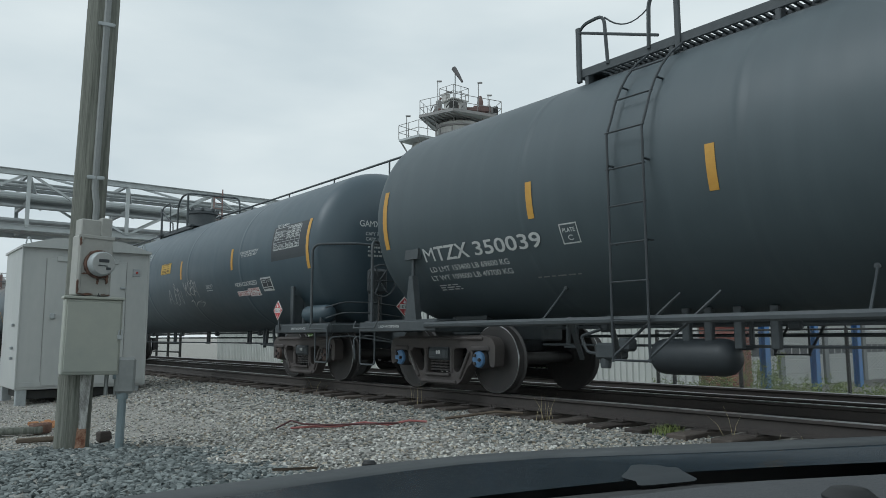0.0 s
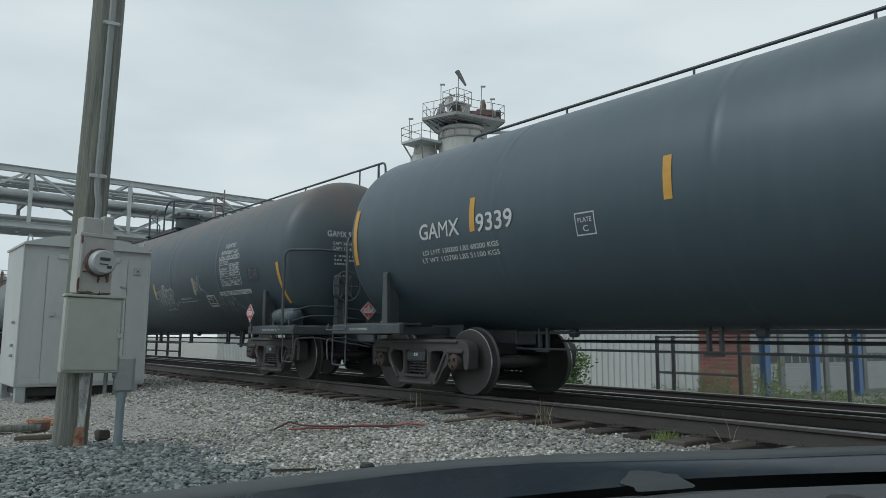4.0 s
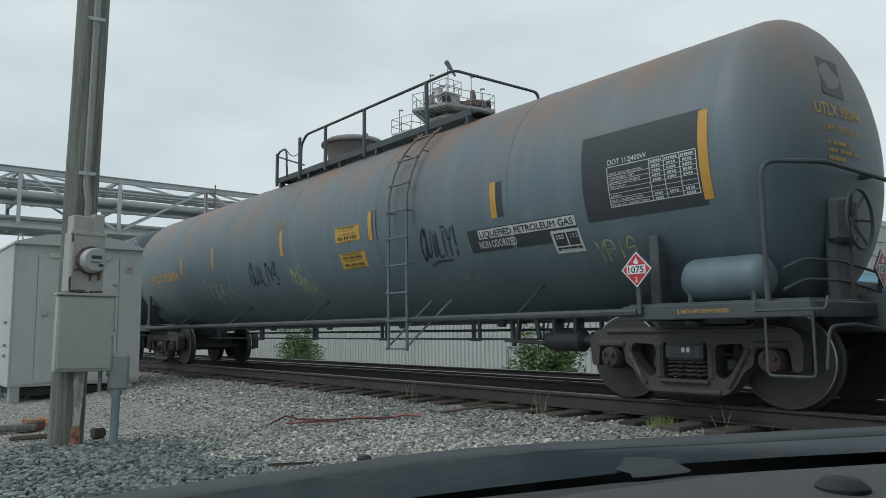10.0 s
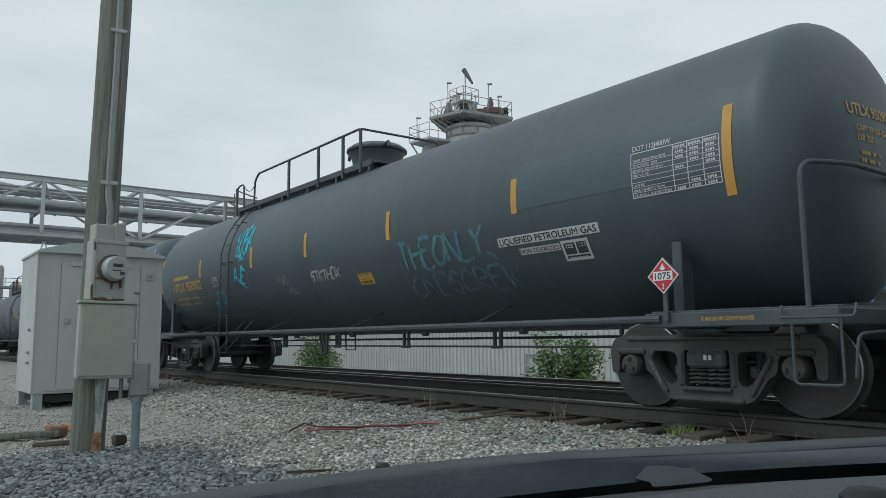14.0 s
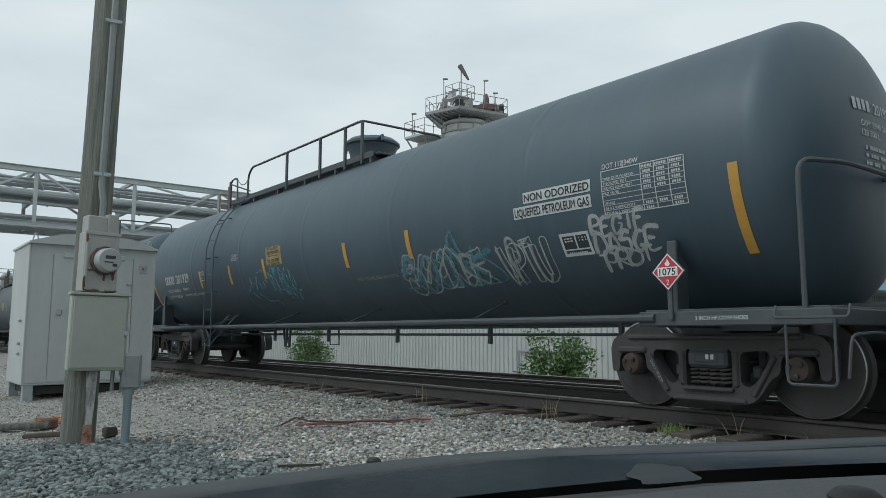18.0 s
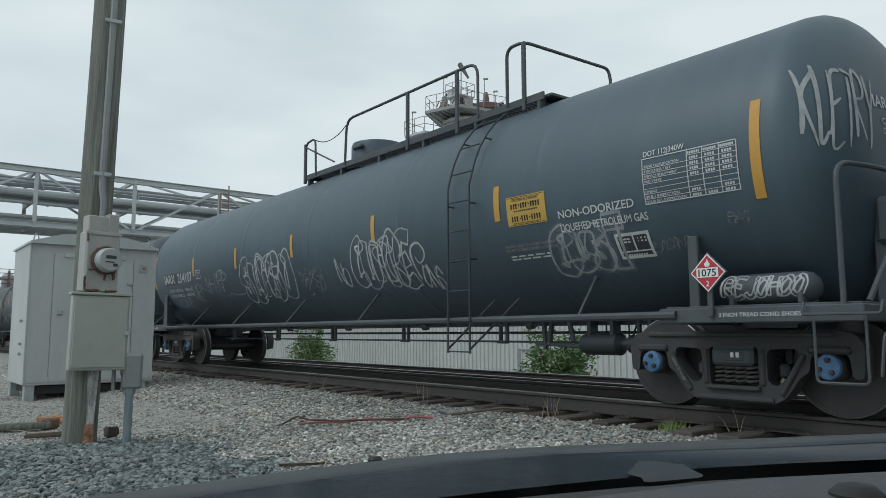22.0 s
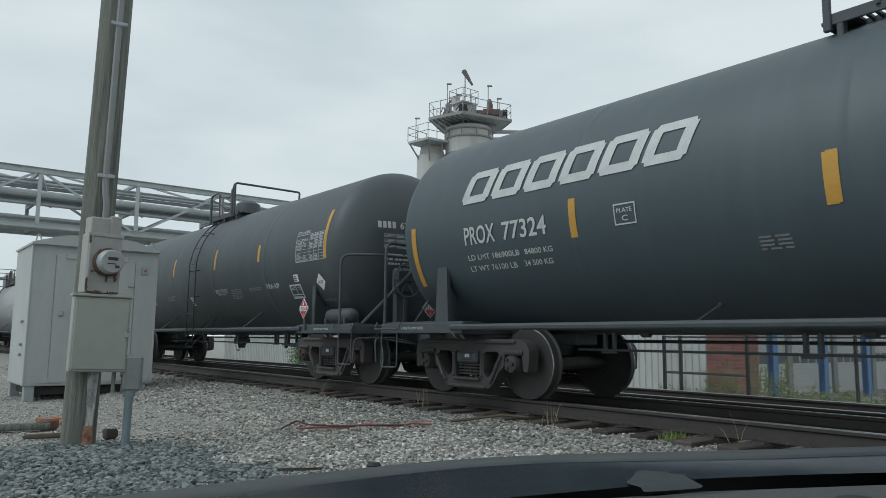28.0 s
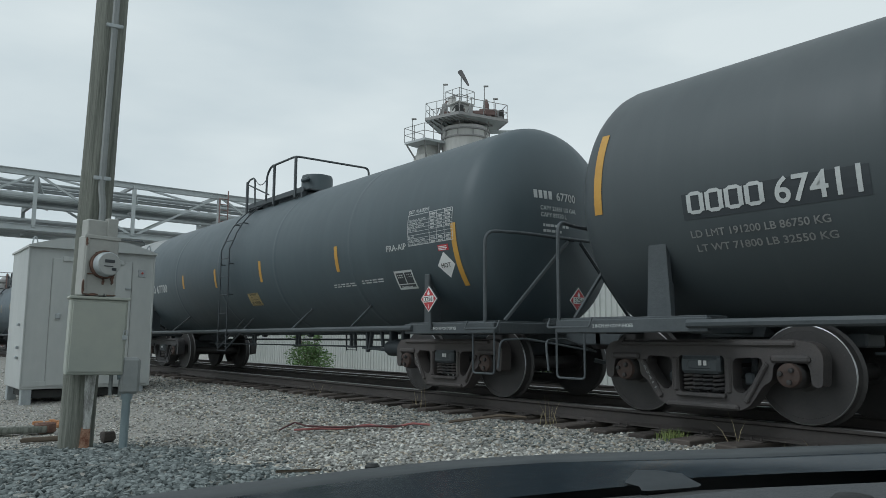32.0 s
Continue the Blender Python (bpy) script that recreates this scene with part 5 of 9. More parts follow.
def blades(name, label, mat, spots, lo, hi, seed, category="weeds", kind="stuff"):
    rng = random.Random(seed)
    g = Mesh()
    for x, y, n, spread in spots:
        for _ in range(n):
            px, py = x + rng.gauss(0, spread), y + rng.gauss(0, spread)
            z = ground_z(px, py)
            h = rng.uniform(lo, hi)
            dx, dy = rng.gauss(0, 0.35) * h, rng.gauss(0, 0.35) * h
            w = (0.010 if hi > 0.45 else 0.0026) * (1 + h)
            a = rng.uniform(0, 3.14)
            wx, wy = math.cos(a) * w, math.sin(a) * w
            g.add([(px - wx, py - wy, z), (px + wx, py + wy, z), (px + dx * 0.4 + wx * 0.7, py + dy * 0.4 + wy * 0.7, z + h * 0.6),
                   (px + dx * 0.4 - wx * 0.7, py + dy * 0.4 - wy * 0.7, z + h * 0.6), (px + dx, py + dy, z + h)], [(0, 1, 2, 3), (3, 2, 4)])
    ob = part(name, g, mat, None, "", 0)
    return tagged(ob, label, category, kind=kind)


def build_weeds():
    rng = random.Random(4)
    spots = [(rng.uniform(-12.2, 7), rng.uniform(13.9, 16.5), 22, 0.22) for _ in range(150)]
    blades("fence_weeds", "thin green weeds along the fence", M["weed"], spots, 0.12, 0.44, 1)
    g = Mesh()
    for _ in range(470):
        x, y = rng.uniform(-10.4, 7), rng.uniform(14.7, 16.2)
        near = max(0.0, 1 - abs(x + 8.6) / 1.6)
        h = rng.uniform(0.25, 0.85) + near * rng.uniform(0.1, 0.9)
        z = ground_z(x, y)
        lean = Vector((rng.gauss(0, 0.12), rng.gauss(0, 0.12), h))
        g.tube([(x, y, z), (x + lean.x, y + lean.y, z + h)], 0.006, 4, False)
        for k in range(5):
            u = 0.3 + 0.175 * k
            leaves(g, (x + lean.x * u, y + lean.y * u, z + h * u), (0.14, 0.14, 0.09), 18, 0.032, rng)
    tagged(part("leafy_weeds", g, M["weed"], None, "", 0), "leafy green weeds growing behind the wire fence", "weeds", kind="stuff")
    blades("grass_tuft", "small bright green grass tuft at the ballast edge", M["weed"], [(-4.55, 6.6, 200, 0.07)], 0.05, 0.13, 3, "grass", "")
    spots = [(-6.1, 6.4, 9, 0.09), (-3.9, 6.6, 3, 0.08), (-3.3, 6.7, 2, 0.1), (-8.8, 6.5, 6, 0.1), (-12, 6.5, 8, 0.15), (-16.0, 0.9, 30, 0.5)]
    blades("dry_grass", "thin dry grass stalks beside the rail", M["straw"], spots, 0.15, 0.42, 4, "grass")


build_weeds()


# ---- the parked car that the camera sits in ----
def sheet(g, front, back):
    k = len(front)
    g.add(list(front) + list(back), [(i, i + 1, k + i + 1, k + i) for i in range(k - 1)])


def build_car():
    car = thing("parked_car", "dark blue car with its bonnet before the windscreen", "car")
    edge = [(-0.47, 1.31), (-0.90, 1.315), (-1.26, 1.30), (-1.42, 1.24), (-1.52, 1.13), (-1.57, 0.98), (-1.60, 0.7), (-1.61, 0.3), (-1.61, -0.6)]
    inner = [(-0.36, 1.165), (-0.444, 1.138), (-0.557, 1.095), (-0.672, 1.031), (-0.717, 0.908), (-0.82, 0.747), (-0.885, 0.612), (-0.93, 0.3), (-0.95, -0.6)]
    top = lambda x: 1.136 + 0.139 * (x + 0.497)
    crease = [(-0.42, 1.235), (-0.65, 1.17), (-0.91, 1.15), (-1.12, 1.13), (-1.255, 1.045), (-1.295, 0.91), (-1.30, 0.74), (-1.30, 0.3), (-1.30, -0.6)]

    def plate(near, far, us, bend, name, mat, label):
        rows = []
        for (nx, ny), (fx, fy) in zip(near, far):
            rows.append([(nx + (fx - nx) * u, ny + (fy - ny) * u, top(nx + (fx - nx) * u) + bend(u)) for u in us])
        m = Mesh()
        k = len(us)
        m.add([p for r in rows for p in r], [(i * k + j, (i + 1) * k + j, (i + 1) * k + j + 1, i * k + j + 1) for i in range(len(rows) - 1) for j in range(k - 1)])
        part(name, m, mat, car, label, 50)
        return rows

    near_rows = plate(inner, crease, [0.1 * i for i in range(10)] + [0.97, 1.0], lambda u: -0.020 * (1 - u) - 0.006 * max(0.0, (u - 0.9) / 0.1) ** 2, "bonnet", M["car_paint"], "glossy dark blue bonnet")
    # the edge plate's paler grey paints in the sky reflected at a grazing angle
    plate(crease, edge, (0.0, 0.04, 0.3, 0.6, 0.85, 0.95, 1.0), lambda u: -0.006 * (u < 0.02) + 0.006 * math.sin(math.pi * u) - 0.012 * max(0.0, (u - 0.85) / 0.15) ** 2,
          "bonnet_edge", M["car_sheen"], "outer edge of the bonnet with the sky's sheen painted grey")
    g = Mesh()
    rim = [(ex - 0.03 * (ex < -1.35), ey + 0.03 * (ex > -1.5)) for ex, ey in edge]
    sheet(g, [(ex, ey, top(ex) - 0.012) for ex, ey in edge], [(x, y, top(x) - 0.09) for x, y in rim])
    sheet(g, [(x, y, top(x) - 0.09) for x, y in rim], [(x, y, 0.35) for x, y in rim])
    part("wing", g, M["car_paint"], car, "", 50)
    spots = [p for r in near_rows for p in r]
    outline = [(-0.60, 0.80), (-0.66, 0.875), (-0.73, 0.93), (-0.755, 0.98), (-0.80, 1.05), (-0.77, 1.066), (-0.735, 1.048), (-0.70, 1.04), (-0.64, 0.965), (-0.56, 0.872), (-0.548, 0.846), (-0.565, 0.83)]

    def on_bonnet(x, y):
        w = [(1e-4 + (x - p[0]) ** 2 + (y - p[1]) ** 2) ** -2 for p in spots]
        return top(x) + sum(k * (p[2] - top(p[0])) for k, p in zip(w, spots)) / sum(w) + 0.004

    # a matte grey patch of irregular outline, laid just above the bonnet
    g = Mesh()
    smooth = soft_loop(outline, 0.018)
    mid = (sum(p[0] for p in smooth) / len(smooth), sum(p[1] for p in smooth) / len(smooth))
    ring_in = [(mid[0] + (x - mid[0]) * 0.5, mid[1] + (y - mid[1]) * 0.5) for x, y in smooth]
    n = len(smooth)
    g.add([(x, y, on_bonnet(x, y)) for x, y in smooth + ring_in + [mid]],
          [(i, (i + 1) % n, n + (i + 1) % n, n + i) for i in range(n)] + [(n + i, n + (i + 1) % n, 2 * n) for i in range(n)])
    part("water_mark", g, M["car_mark"], car, "matte grey patch on the bonnet", 60)
    g = Mesh()
    g.lathe([(0.018, -0.012), (0.0175, 0.012), (0.012, 0.018)], 12, "z", (-1.511, 0.985, top(-1.511) - 0.004))
    part("washer_jet", g, M["car_black"], car)
    pts = [(-0.34, 1.19, 1.10), (-0.45, 1.16, 1.095), (-0.57, 1.11, 1.085), (-0.70, 1.02, 1.068), (-0.86, 0.747, 1.05), (-0.95, 0.4, 1.035), (-0.97, -0.6, 1.03)]
    back = [(-0.20, 0.98, 1.165), (-0.267, 0.856, 1.165), (-0.305, 0.781, 1.165), (-0.385, 0.615, 1.165), (-0.416, 0.492, 1.165), (-0.43, 0.35, 1.165), (-0.45, -0.6, 1.165)]
    g = Mesh()
    sheet(g, pts, back)
    sheet(g, [(x, y, 0.7) for x, y, z in pts], pts)
    part("cowl", g, M["car_black"], car, "black plastic cowl")
    g = Mesh()
    sheet(g, back, [(x + 0.05, y, z + 0.012) for x, y, z in back])
    sheet(g, [(x + 0.05, y, z + 0.012) for x, y, z in back], [(x + 0.30, y * 0.98, z + 0.0) for x, y, z in back])
    sheet(g, [(x + 0.30, y * 0.98, z) for x, y, z in back], [(x + 0.34, y * 0.98, 0.75) for x, y, z in back])
    part("dashboard", g, M["car_grey"], car, "grey grained dashboard top")
    g = Mesh()
    g.lathe([(0.021, 1.150), (0.020, 1.176), (0.013, 1.182), (0.002, 1.184)], 20, "z", (-0.263, 0.616, 0))
    part("dash_sensor", g, M["car_black"], car)
    g = Mesh()
    roof = [(-0.10, -0.62, 1.60), (-0.06, 0.2, 1.64), (-0.04, 0.8, 1.63), (-0.02, 1.22, 1.58)]
    sheet(g, roof, [(1.9, y, z) for x, y, z in roof])
    sheet(g, [(1.9, y, z) for x, y, z in roof], [(2.1, y, 0.5) for x, y, z in roof])
    for y in (-0.66, 1.35):
        g.add([(-0.35, y, 0.4), (2.1, y, 0.4), (2.1, y, 1.08), (-0.35, y, 1.12)], [(0, 1, 2, 3)])
        g.add([(-0.35, y, 1.12), (-0.29, y, 1.12), (0.04, y * 0.95, 1.6), (-0.02, y * 0.95, 1.6)], [(0, 1, 2, 3)])
    g.add([(-0.3, -0.66, 0.35), (2.1, -0.66, 0.35), (2.1, 1.35, 0.35), (-0.3, 1.35, 0.35)], [(0, 1, 2, 3)])
    part("cabin_shell", g, M["car_black"], car)
    for x in (-1.05, 1.6):
        for y in (-0.55, 1.25):
            g = Mesh()
            g.lathe([(0.20, -0.10), (0.32, -0.10), (0.335, -0.07), (0.335, 0.07), (0.32, 0.10), (0.20, 0.10)], 28, "y", (x, y, 0.335))
            part("wheel", g, M["car_black"], car)


build_car()


# ---- the train ----
def spring_data():
    g = Mesh()
    pts = []
    for i in range(4 * 10 + 1):
        a = 2 * math.pi * i / 10
        pts.append((0.066 * math.cos(a), 0.07 * math.sin(a), 0.265 + 0.165 * i / 40))
    g.tube(pts, 0.014, 6)
    return g.data("spring", M["cast"])


def cast_plate(g, outer, holes, y0, y1):
    """A flat casting with rounded holes: outlines of (x, z) drawn out from y0 to y1."""
    loops = [[Vector((x, z, 0)) for x, z in loop] for loop in [outer] + holes]
    flat = [p for loop in loops for p in loop]
    tris = tessellate_polygon(loops)
    n = len(flat)
    g.add([(p.x, y0, p.y) for p in flat] + [(p.x, y1, p.y) for p in flat], [tuple(t) for t in tris] + [tuple(n + i for i in reversed(t)) for t in tris])
    k = 0
    for loop in loops:
        m = len(loop)
        ring = [k + i for i in range(m)]
        g.add([(p.x, y0, p.y) for p in loop] + [(p.x, y1, p.y) for p in loop], [(i, (i + 1) % m, (i + 1) % m + m, i + m) for i in range(m)])
        k += m


def side_frame_data():
    g = Mesh()
    right = [(0.92, 0.775), (1.12, 0.745), (1.19, 0.64), (1.17, 0.36), (1.08, 0.36), (1.06, 0.575), (0.74, 0.575), (0.72, 0.40), (0.64, 0.36), (0.50, 0.16), (0.38, 0.10)]
    outer = soft_loop(right + [(-x, z) for x, z in reversed(right)], 0.07)
    hole = [(0.335, 0.60), (0.335, 0.30), (0.42, 0.26), (0.50, 0.33), (0.64, 0.53), (0.62, 0.61)]
    window = [(-0.25, 0.25), (0.25, 0.25), (0.25, 0.62), (-0.25, 0.62)]
    cast_plate(g, outer, [soft_loop(hole, 0.07), soft_loop([(-x, z) for x, z in hole], 0.07), soft_loop(window, 0.04)], -0.085, 0.085)
    for y in (-0.075, 0.075):
        g.box((0.0, y * 1.15, 0.735), (1.9, 0.05, 0.05), 0.015)
        g.box((0.0, y * 1.15, 0.135), (0.78, 0.06, 0.05), 0.015)
    for s in (-1, 1):
        g.box((s * 0.90, 0, 0.60), (0.36, 0.24, 0.07), 0.02)
        g.beam((s * 0.68, -0.09, 0.56), (s * 0.46, -0.09, 0.19), 0.05, 0.05, 0.012)
        g.box((s * 0.29, 0, 0.43), (0.06, 0.21, 0.34), 0.015)
    g.box((0, 0, 0.235), (0.54, 0.26, 0.04), 0.01)
    return g.data("side_frame", M["cast"], 30)


def wheelset_data(cap):
    g = Mesh()
    g.lathe([(0.085, -1.0), (0.085, 1.0)], 14, "y")
    for s in (-1, 1):
        g.slot = 0
        g.lathe([(0.13, s * 0.64), (0.14, s * 0.66), (0.33, s * 0.70), (0.40, s * 0.685), (0.42, s * 0.68), (0.485, s * 0.682), (0.49, s * 0.70)], 44, "y")
        g.slot = 1
        g.lathe([(0.456, s * 0.803), (0.455, s * 0.816), (0.447, s * 0.8195)], 44, "y")
        g.slot = 0
        g.lathe([(0.488, s * 0.70), (0.462, s * 0.722), (0.4561, s * 0.8029)], 44, "y")
        g.lathe([(0.4469, s * 0.8196), (0.40, s * 0.822), (0.39, s * 0.80), (0.34, s * 0.765), (0.18, s * 0.80), (0.14, s * 0.83), (0.10, s * 0.84)], 44, "y")
        g.lathe([(0.115, s * 0.90), (0.125, s * 0.92), (0.125, s * 1.07), (0.11, s * 1.10)], 18, "y")
        g.slot = 2
        g.lathe([(0.112, s * 1.10), (0.105, s * 1.135), (0.075, s * 1.15), (0.03, s * 1.152)], 18, "y")
        g.slot = 0
        for k in range(3):
            a = 2 * math.pi * k / 3
            g.lathe([(0.024, s * 1.14), (0.024, s * 1.175), (0.012, s * 1.18)], 6, "y", (0.062 * math.cos(a), 0, 0.062 * math.sin(a)))
    return g.data("wheelset", [M["wheel"], M["tread"], M[cap]], 40)


def bolster_data():
    g = Mesh()
    g.prism([(-0.20, 0.54), (0.20, 0.54), (0.22, 0.72), (-0.22, 0.72)], -1.08, 1.08)
    g.lathe([(0.30, 0.72), (0.28, 0.80)], 20, "z")
    for s in (-1, 1):
        g.box((0, s * 1.0, 0.525), (0.43, 0.24, 0.17), 0.03)
        g.box((0, s * 1.115, 0.53), (0.26, 0.03, 0.09), 0.012)
    for s in (-1, 1):
        g.box((s * 0.42, 0, 0.40), (0.10, 1.9, 0.12), 0.02)
        for y in (-0.76, 0.76):
            g.box((s * 0.40, y, 0.46), (0.07, 0.12, 0.30), 0.02)
        g.box((s * 0.30, -0.45, 0.62), (0.5, 0.05, 0.10), 0.015)
    return g.data("bolster", M["frame_black"], 30)


SHARED = dict(spring=spring_data(), side=side_frame_data(), bolster=bolster_data(), blue=wheelset_data("cap_blue"), rust=wheelset_data("cap_rust"),
              dark=wheelset_data("cast"))
WHEELS = []


def build_bogie(car, x, cap):
    bg = put("bogie", SHARED["bolster"], car, pose(x, 0, 0))
    for s in (-1, 1):
        put("side_frame", SHARED["side"], bg, pose(0, s * 1.0, 0))
        for dx in (-0.162, -0.054, 0.054, 0.162):
            put("spring", SHARED["spring"], bg, pose(dx, s * 1.0, 0))
    g = Mesh()
    g.box((0.02, -1.136, 0.545), (0.035, 0.012, 0.05), 0.004)
    g.box((0.075, -1.136, 0.545), (0.035, 0.012, 0.05), 0.004)
    part("bolster_tag", g, M["placard_white"], bg)
    for dx in (-0.895, 0.895):
        WHEELS.append((put("wheelset", SHARED[cap], bg, pose(dx, 0, 0.457)), dx))
    return bg


class Skin:
    """Lays flat drawings on a tank's near side: x along the car, angle up from its middle height in degrees."""

    def __init__(self, car, r, zc):
        self.car, self.r, self.zc = car, r, zc

    def at(self, x, deg, lift=0.006):
        a = radians(deg)
        return (x, -(self.r + lift) * math.cos(a), self.zc + (self.r + lift) * math.sin(a))

    def up(self, metres):
        return metres / self.r * 57.2958

    def patch(self, name, x0, x1, d0, d1, mat, label="", lift=0.006, lean=0.0):
        g = Mesh()
        n = max(1, round(abs(d1 - d0) / 3))
        pts = []
        for i in range(n + 1):
            d = d0 + (d1 - d0) * i / n
            s = lean * i / n
            pts += [self.at(x0 + s, d, lift), self.at(x1 + s, d, lift)]
        g.add(pts, [(2 * i, 2 * i + 1, 2 * i + 3, 2 * i + 2) for i in range(n)])
        return part(name, g, mat, self.car, label, 0)

    def strips(self, name, bars, mat, label="", lift=0.008, parent=None):
        """Several thin rectangles (x0, x1, deg0, deg1) as one lettering part."""
        g = Mesh()
        for x0, x1, d0, d1 in bars:
            n = max(1, round(abs(d1 - d0) / 4))
            pts = []
            for i in range(n + 1):
                d = d0 + (d1 - d0) * i / n
                pts += [self.at(x0, d, lift), self.at(x1, d, lift)]
            g.add(pts, [(2 * i, 2 * i + 1, 2 * i + 3, 2 * i + 2) for i in range(n)])
        return part(name, g, mat, parent or self.car, label, 0)


NOSE = dict(I=-0.12)
TAIL = dict(A=0.22, B=0.30, C=0.10, D=0.12, E=0.17, F=0.14, G=0.18, H=0.19, I=0.23)


def build_tank(car, half, r, zc, mat, tail, nose, lip=0.0016, seams=3.0, label=""):
    g = Mesh()
    e, depth = half + 0.04, 0.60
    prof = []
    for i in range(11):
        a = math.pi / 2 * i / 10
        prof.append((max(r * math.sin(a) ** 0.9, 0.02), -half - tail - depth * math.cos(a)))
    k = max(3, round(2 * e / seams))
    for i in range(1, k):
        x = -e + 2 * e * i / k
        prof += [(r, x - 0.10), (r, x - 0.035), (r + lip, x - 0.03), (r + lip, x + 0.03), (r, x + 0.035), (r, x + 0.10)]
    prof += [(p[0], -p[1] - tail + nose) for p in prof[10::-1]]
    g.lathe(prof, 112, "x", (0, 0, zc))
    return part("tank", g, mat, car, label, 25)


# how far past the tank's end each car's platform handrail stands, and its height
RAIL_LEAD = dict(A=(0.5, 2.22), B=(0.22, 2.36), C=(0.32, 2.39), D=(0.41, 2.21), E=(0.53, 2.23), F=(0.55, 2.25), G=(0.62, 2.14), H=(0.53, 2.23), I=(0.38, 2.14), J=(0.6, 2.14))
RAIL_TRAIL = dict(A=(0.47, 2.23), B=(0.40, 2.39), C=(0.36, 2.39), D=(0.64, 2.22), E=(0.68, 2.22), F=(0.70, 2.22), G=(0.73, 2.15), H=(0.72, 2.21), I=(0.75, 2.10))


def build_end(car, sgn, half, r, zc, bogie_x, front, key):
    """Stub sill, bolster, platform, handrail and coupler at one end; sgn is +1 at the leading end."""
    e = half
    g = Mesh()
    g.box((sgn * (bogie_x + e + 1.15) / 2 - sgn * 0.5, 0, 0.88), (e + 1.15 - bogie_x + 1.4, 0.42, 0.36), 0.02)
    g.prism([(sgn * (bogie_x - 0.35), 0.80), (sgn * (bogie_x + 0.35), 0.80), (sgn * (bogie_x + 0.42), zc - r + 0.25), (sgn * (bogie_x - 0.42), zc - r + 0.25)], -0.5, 0.5)
    part("draft_sill", g, M["frame_black"], car, "black stub sill")
    g = Mesh()
    g.box((sgn * (e + 1.28), 0, 0.82), (0.42, 0.16, 0.16), 0.03)
    g.box((sgn * (e + 1.42), 0.0, 0.80), (0.16, 0.30, 0.30), 0.05)
    part("coupler", g, M["cast"], car)
    x0, x1 = sgn * (e - 1.10), sgn * (e + 0.78)
    for y in (-1.50, 1.50):
        g = Mesh()
        g.box(((x0 + x1) / 2, y, 0.91), (abs(x1 - x0), 0.09, 0.14), 0.01)
        part("side_beam", g, M["frame_black"], car)
        g = Mesh()
        g.box((sgn * (e - 0.16), y * 0.87, 0.985), (1.8, 0.35, 0.03), 0.005)
        part("side_deck", g, M["frame_black"], car)
    g = Mesh()
    g.box((sgn * (e + 0.74), 0, 0.91), (0.08, 2.9, 0.14), 0.01)
    part("end_beam", g, M["frame_black"], car)
    g = Mesh()
    g.box((sgn * (e + 0.56), 0, 0.985), (0.32, 2.9, 0.03), 0.005)
    part("end_deck", g, M["frame_black"], car, "black steel end platform")
    for x in (e - 0.9, e + 0.2):
        g = Mesh()
        g.box((sgn * x, 0, 0.89), (0.12, 2.9, 0.12), 0.01)
        part("cross_beam", g, M["frame_black"], car)
    g = Mesh()
    out, zr = (RAIL_LEAD if front else RAIL_TRAIL).get(key, (0.6, 2.2))
    x = sgn * (e + out)
    mid = sgn * (e + max(out + 0.10, 0.74 if front else TAIL.get(key, 0.1) + 0.68))
    g.tube(rounded([(x, -1.52, 0.95), (x, -1.52, zr), (mid, -1.0, zr), (mid, 1.0, zr), (x, 1.52, zr), (x, 1.52, 1.0)], 0.16), 0.023, 8)
    g.tube([(sgn * (e + 0.4), 0, zr), (mid, 0, zr)], 0.03, 6)
    if key in "GIJ":
        for y in (-1.30, 1.30):
            g.tube([(mid, 0.1 * y, zr - 0.04), (sgn * (e + 0.72), y, 1.0)], 0.026, 6)
    part("end_handrail", g, M["frame_black"], car)
    for s in (-1, 1):
        g = Mesh()
        xs = sgn * (e + 0.58)
        g.tube(rounded([(xs - 0.2, s * 1.53, 0.92), (xs - 0.2, s * 1.53, 0.35), (xs + 0.2, s * 1.53, 0.35), (xs + 0.2, s * 1.53, 0.92)], 0.05), 0.013, 6)
        part("sill_step", g, M["frame_black"], car)
        g = Mesh()
        g.tube(rounded([(xs - 0.25, s * 1.58, 1.0), (xs - 0.25, s * 1.63, 0.90), (xs + 0.35, s * 1.63, 0.90), (xs + 0.35, s * 1.58, 1.0)], 0.03), 0.012, 6)
        part("grab_iron", g, M["frame_black"], car)
        g = Mesh()
        hx = sgn * (e - (0.82 if front else 0.46))
        top = zc - 0.62 * r
        if front:
            g.box((hx, s * 1.34, 1.33), (0.11, 0.05, 0.72), 0.01)
            g.box((hx, s * 1.22, 1.25), (0.04, 0.22, 0.56), 0.01)
        elif key == "A":
            g.prism([(hx - 0.17, 0.93), (hx + 0.13, 0.93), (hx + 0.03, 1.62), (hx - 0.05, 1.62)], s * 1.42 - 0.05, s * 1.42 + 0.05)
            g.box((hx - 0.01, s * 1.42, 1.74), (0.05, 0.05, 0.30), 0.01)
            g.prism([(hx - 0.16, 1.86), (hx + 0.15, 1.86), (hx + 0.17, 2.0), (hx - 0.14, 2.0)], s * 1.44 - 0.03, s * 1.44 + 0.03)
        else:
            wide = 0.24 if key in "GHI" else 0.13
            g.prism([(hx - wide * 0.6, 0.96), (hx + wide * 0.6, 0.96), (hx + wide * 0.42, 1.74), (hx - wide * 0.42, 1.74)], s * 1.34 - 0.03, s * 1.34 + 0.03)
            g.box((hx, s * 1.31, 1.75), (wide * 1.1, 0.12, 0.04), 0.01)
            g.box((hx, s * 1.22, 1.25), (0.03, 0.22, 0.56), 0.01)
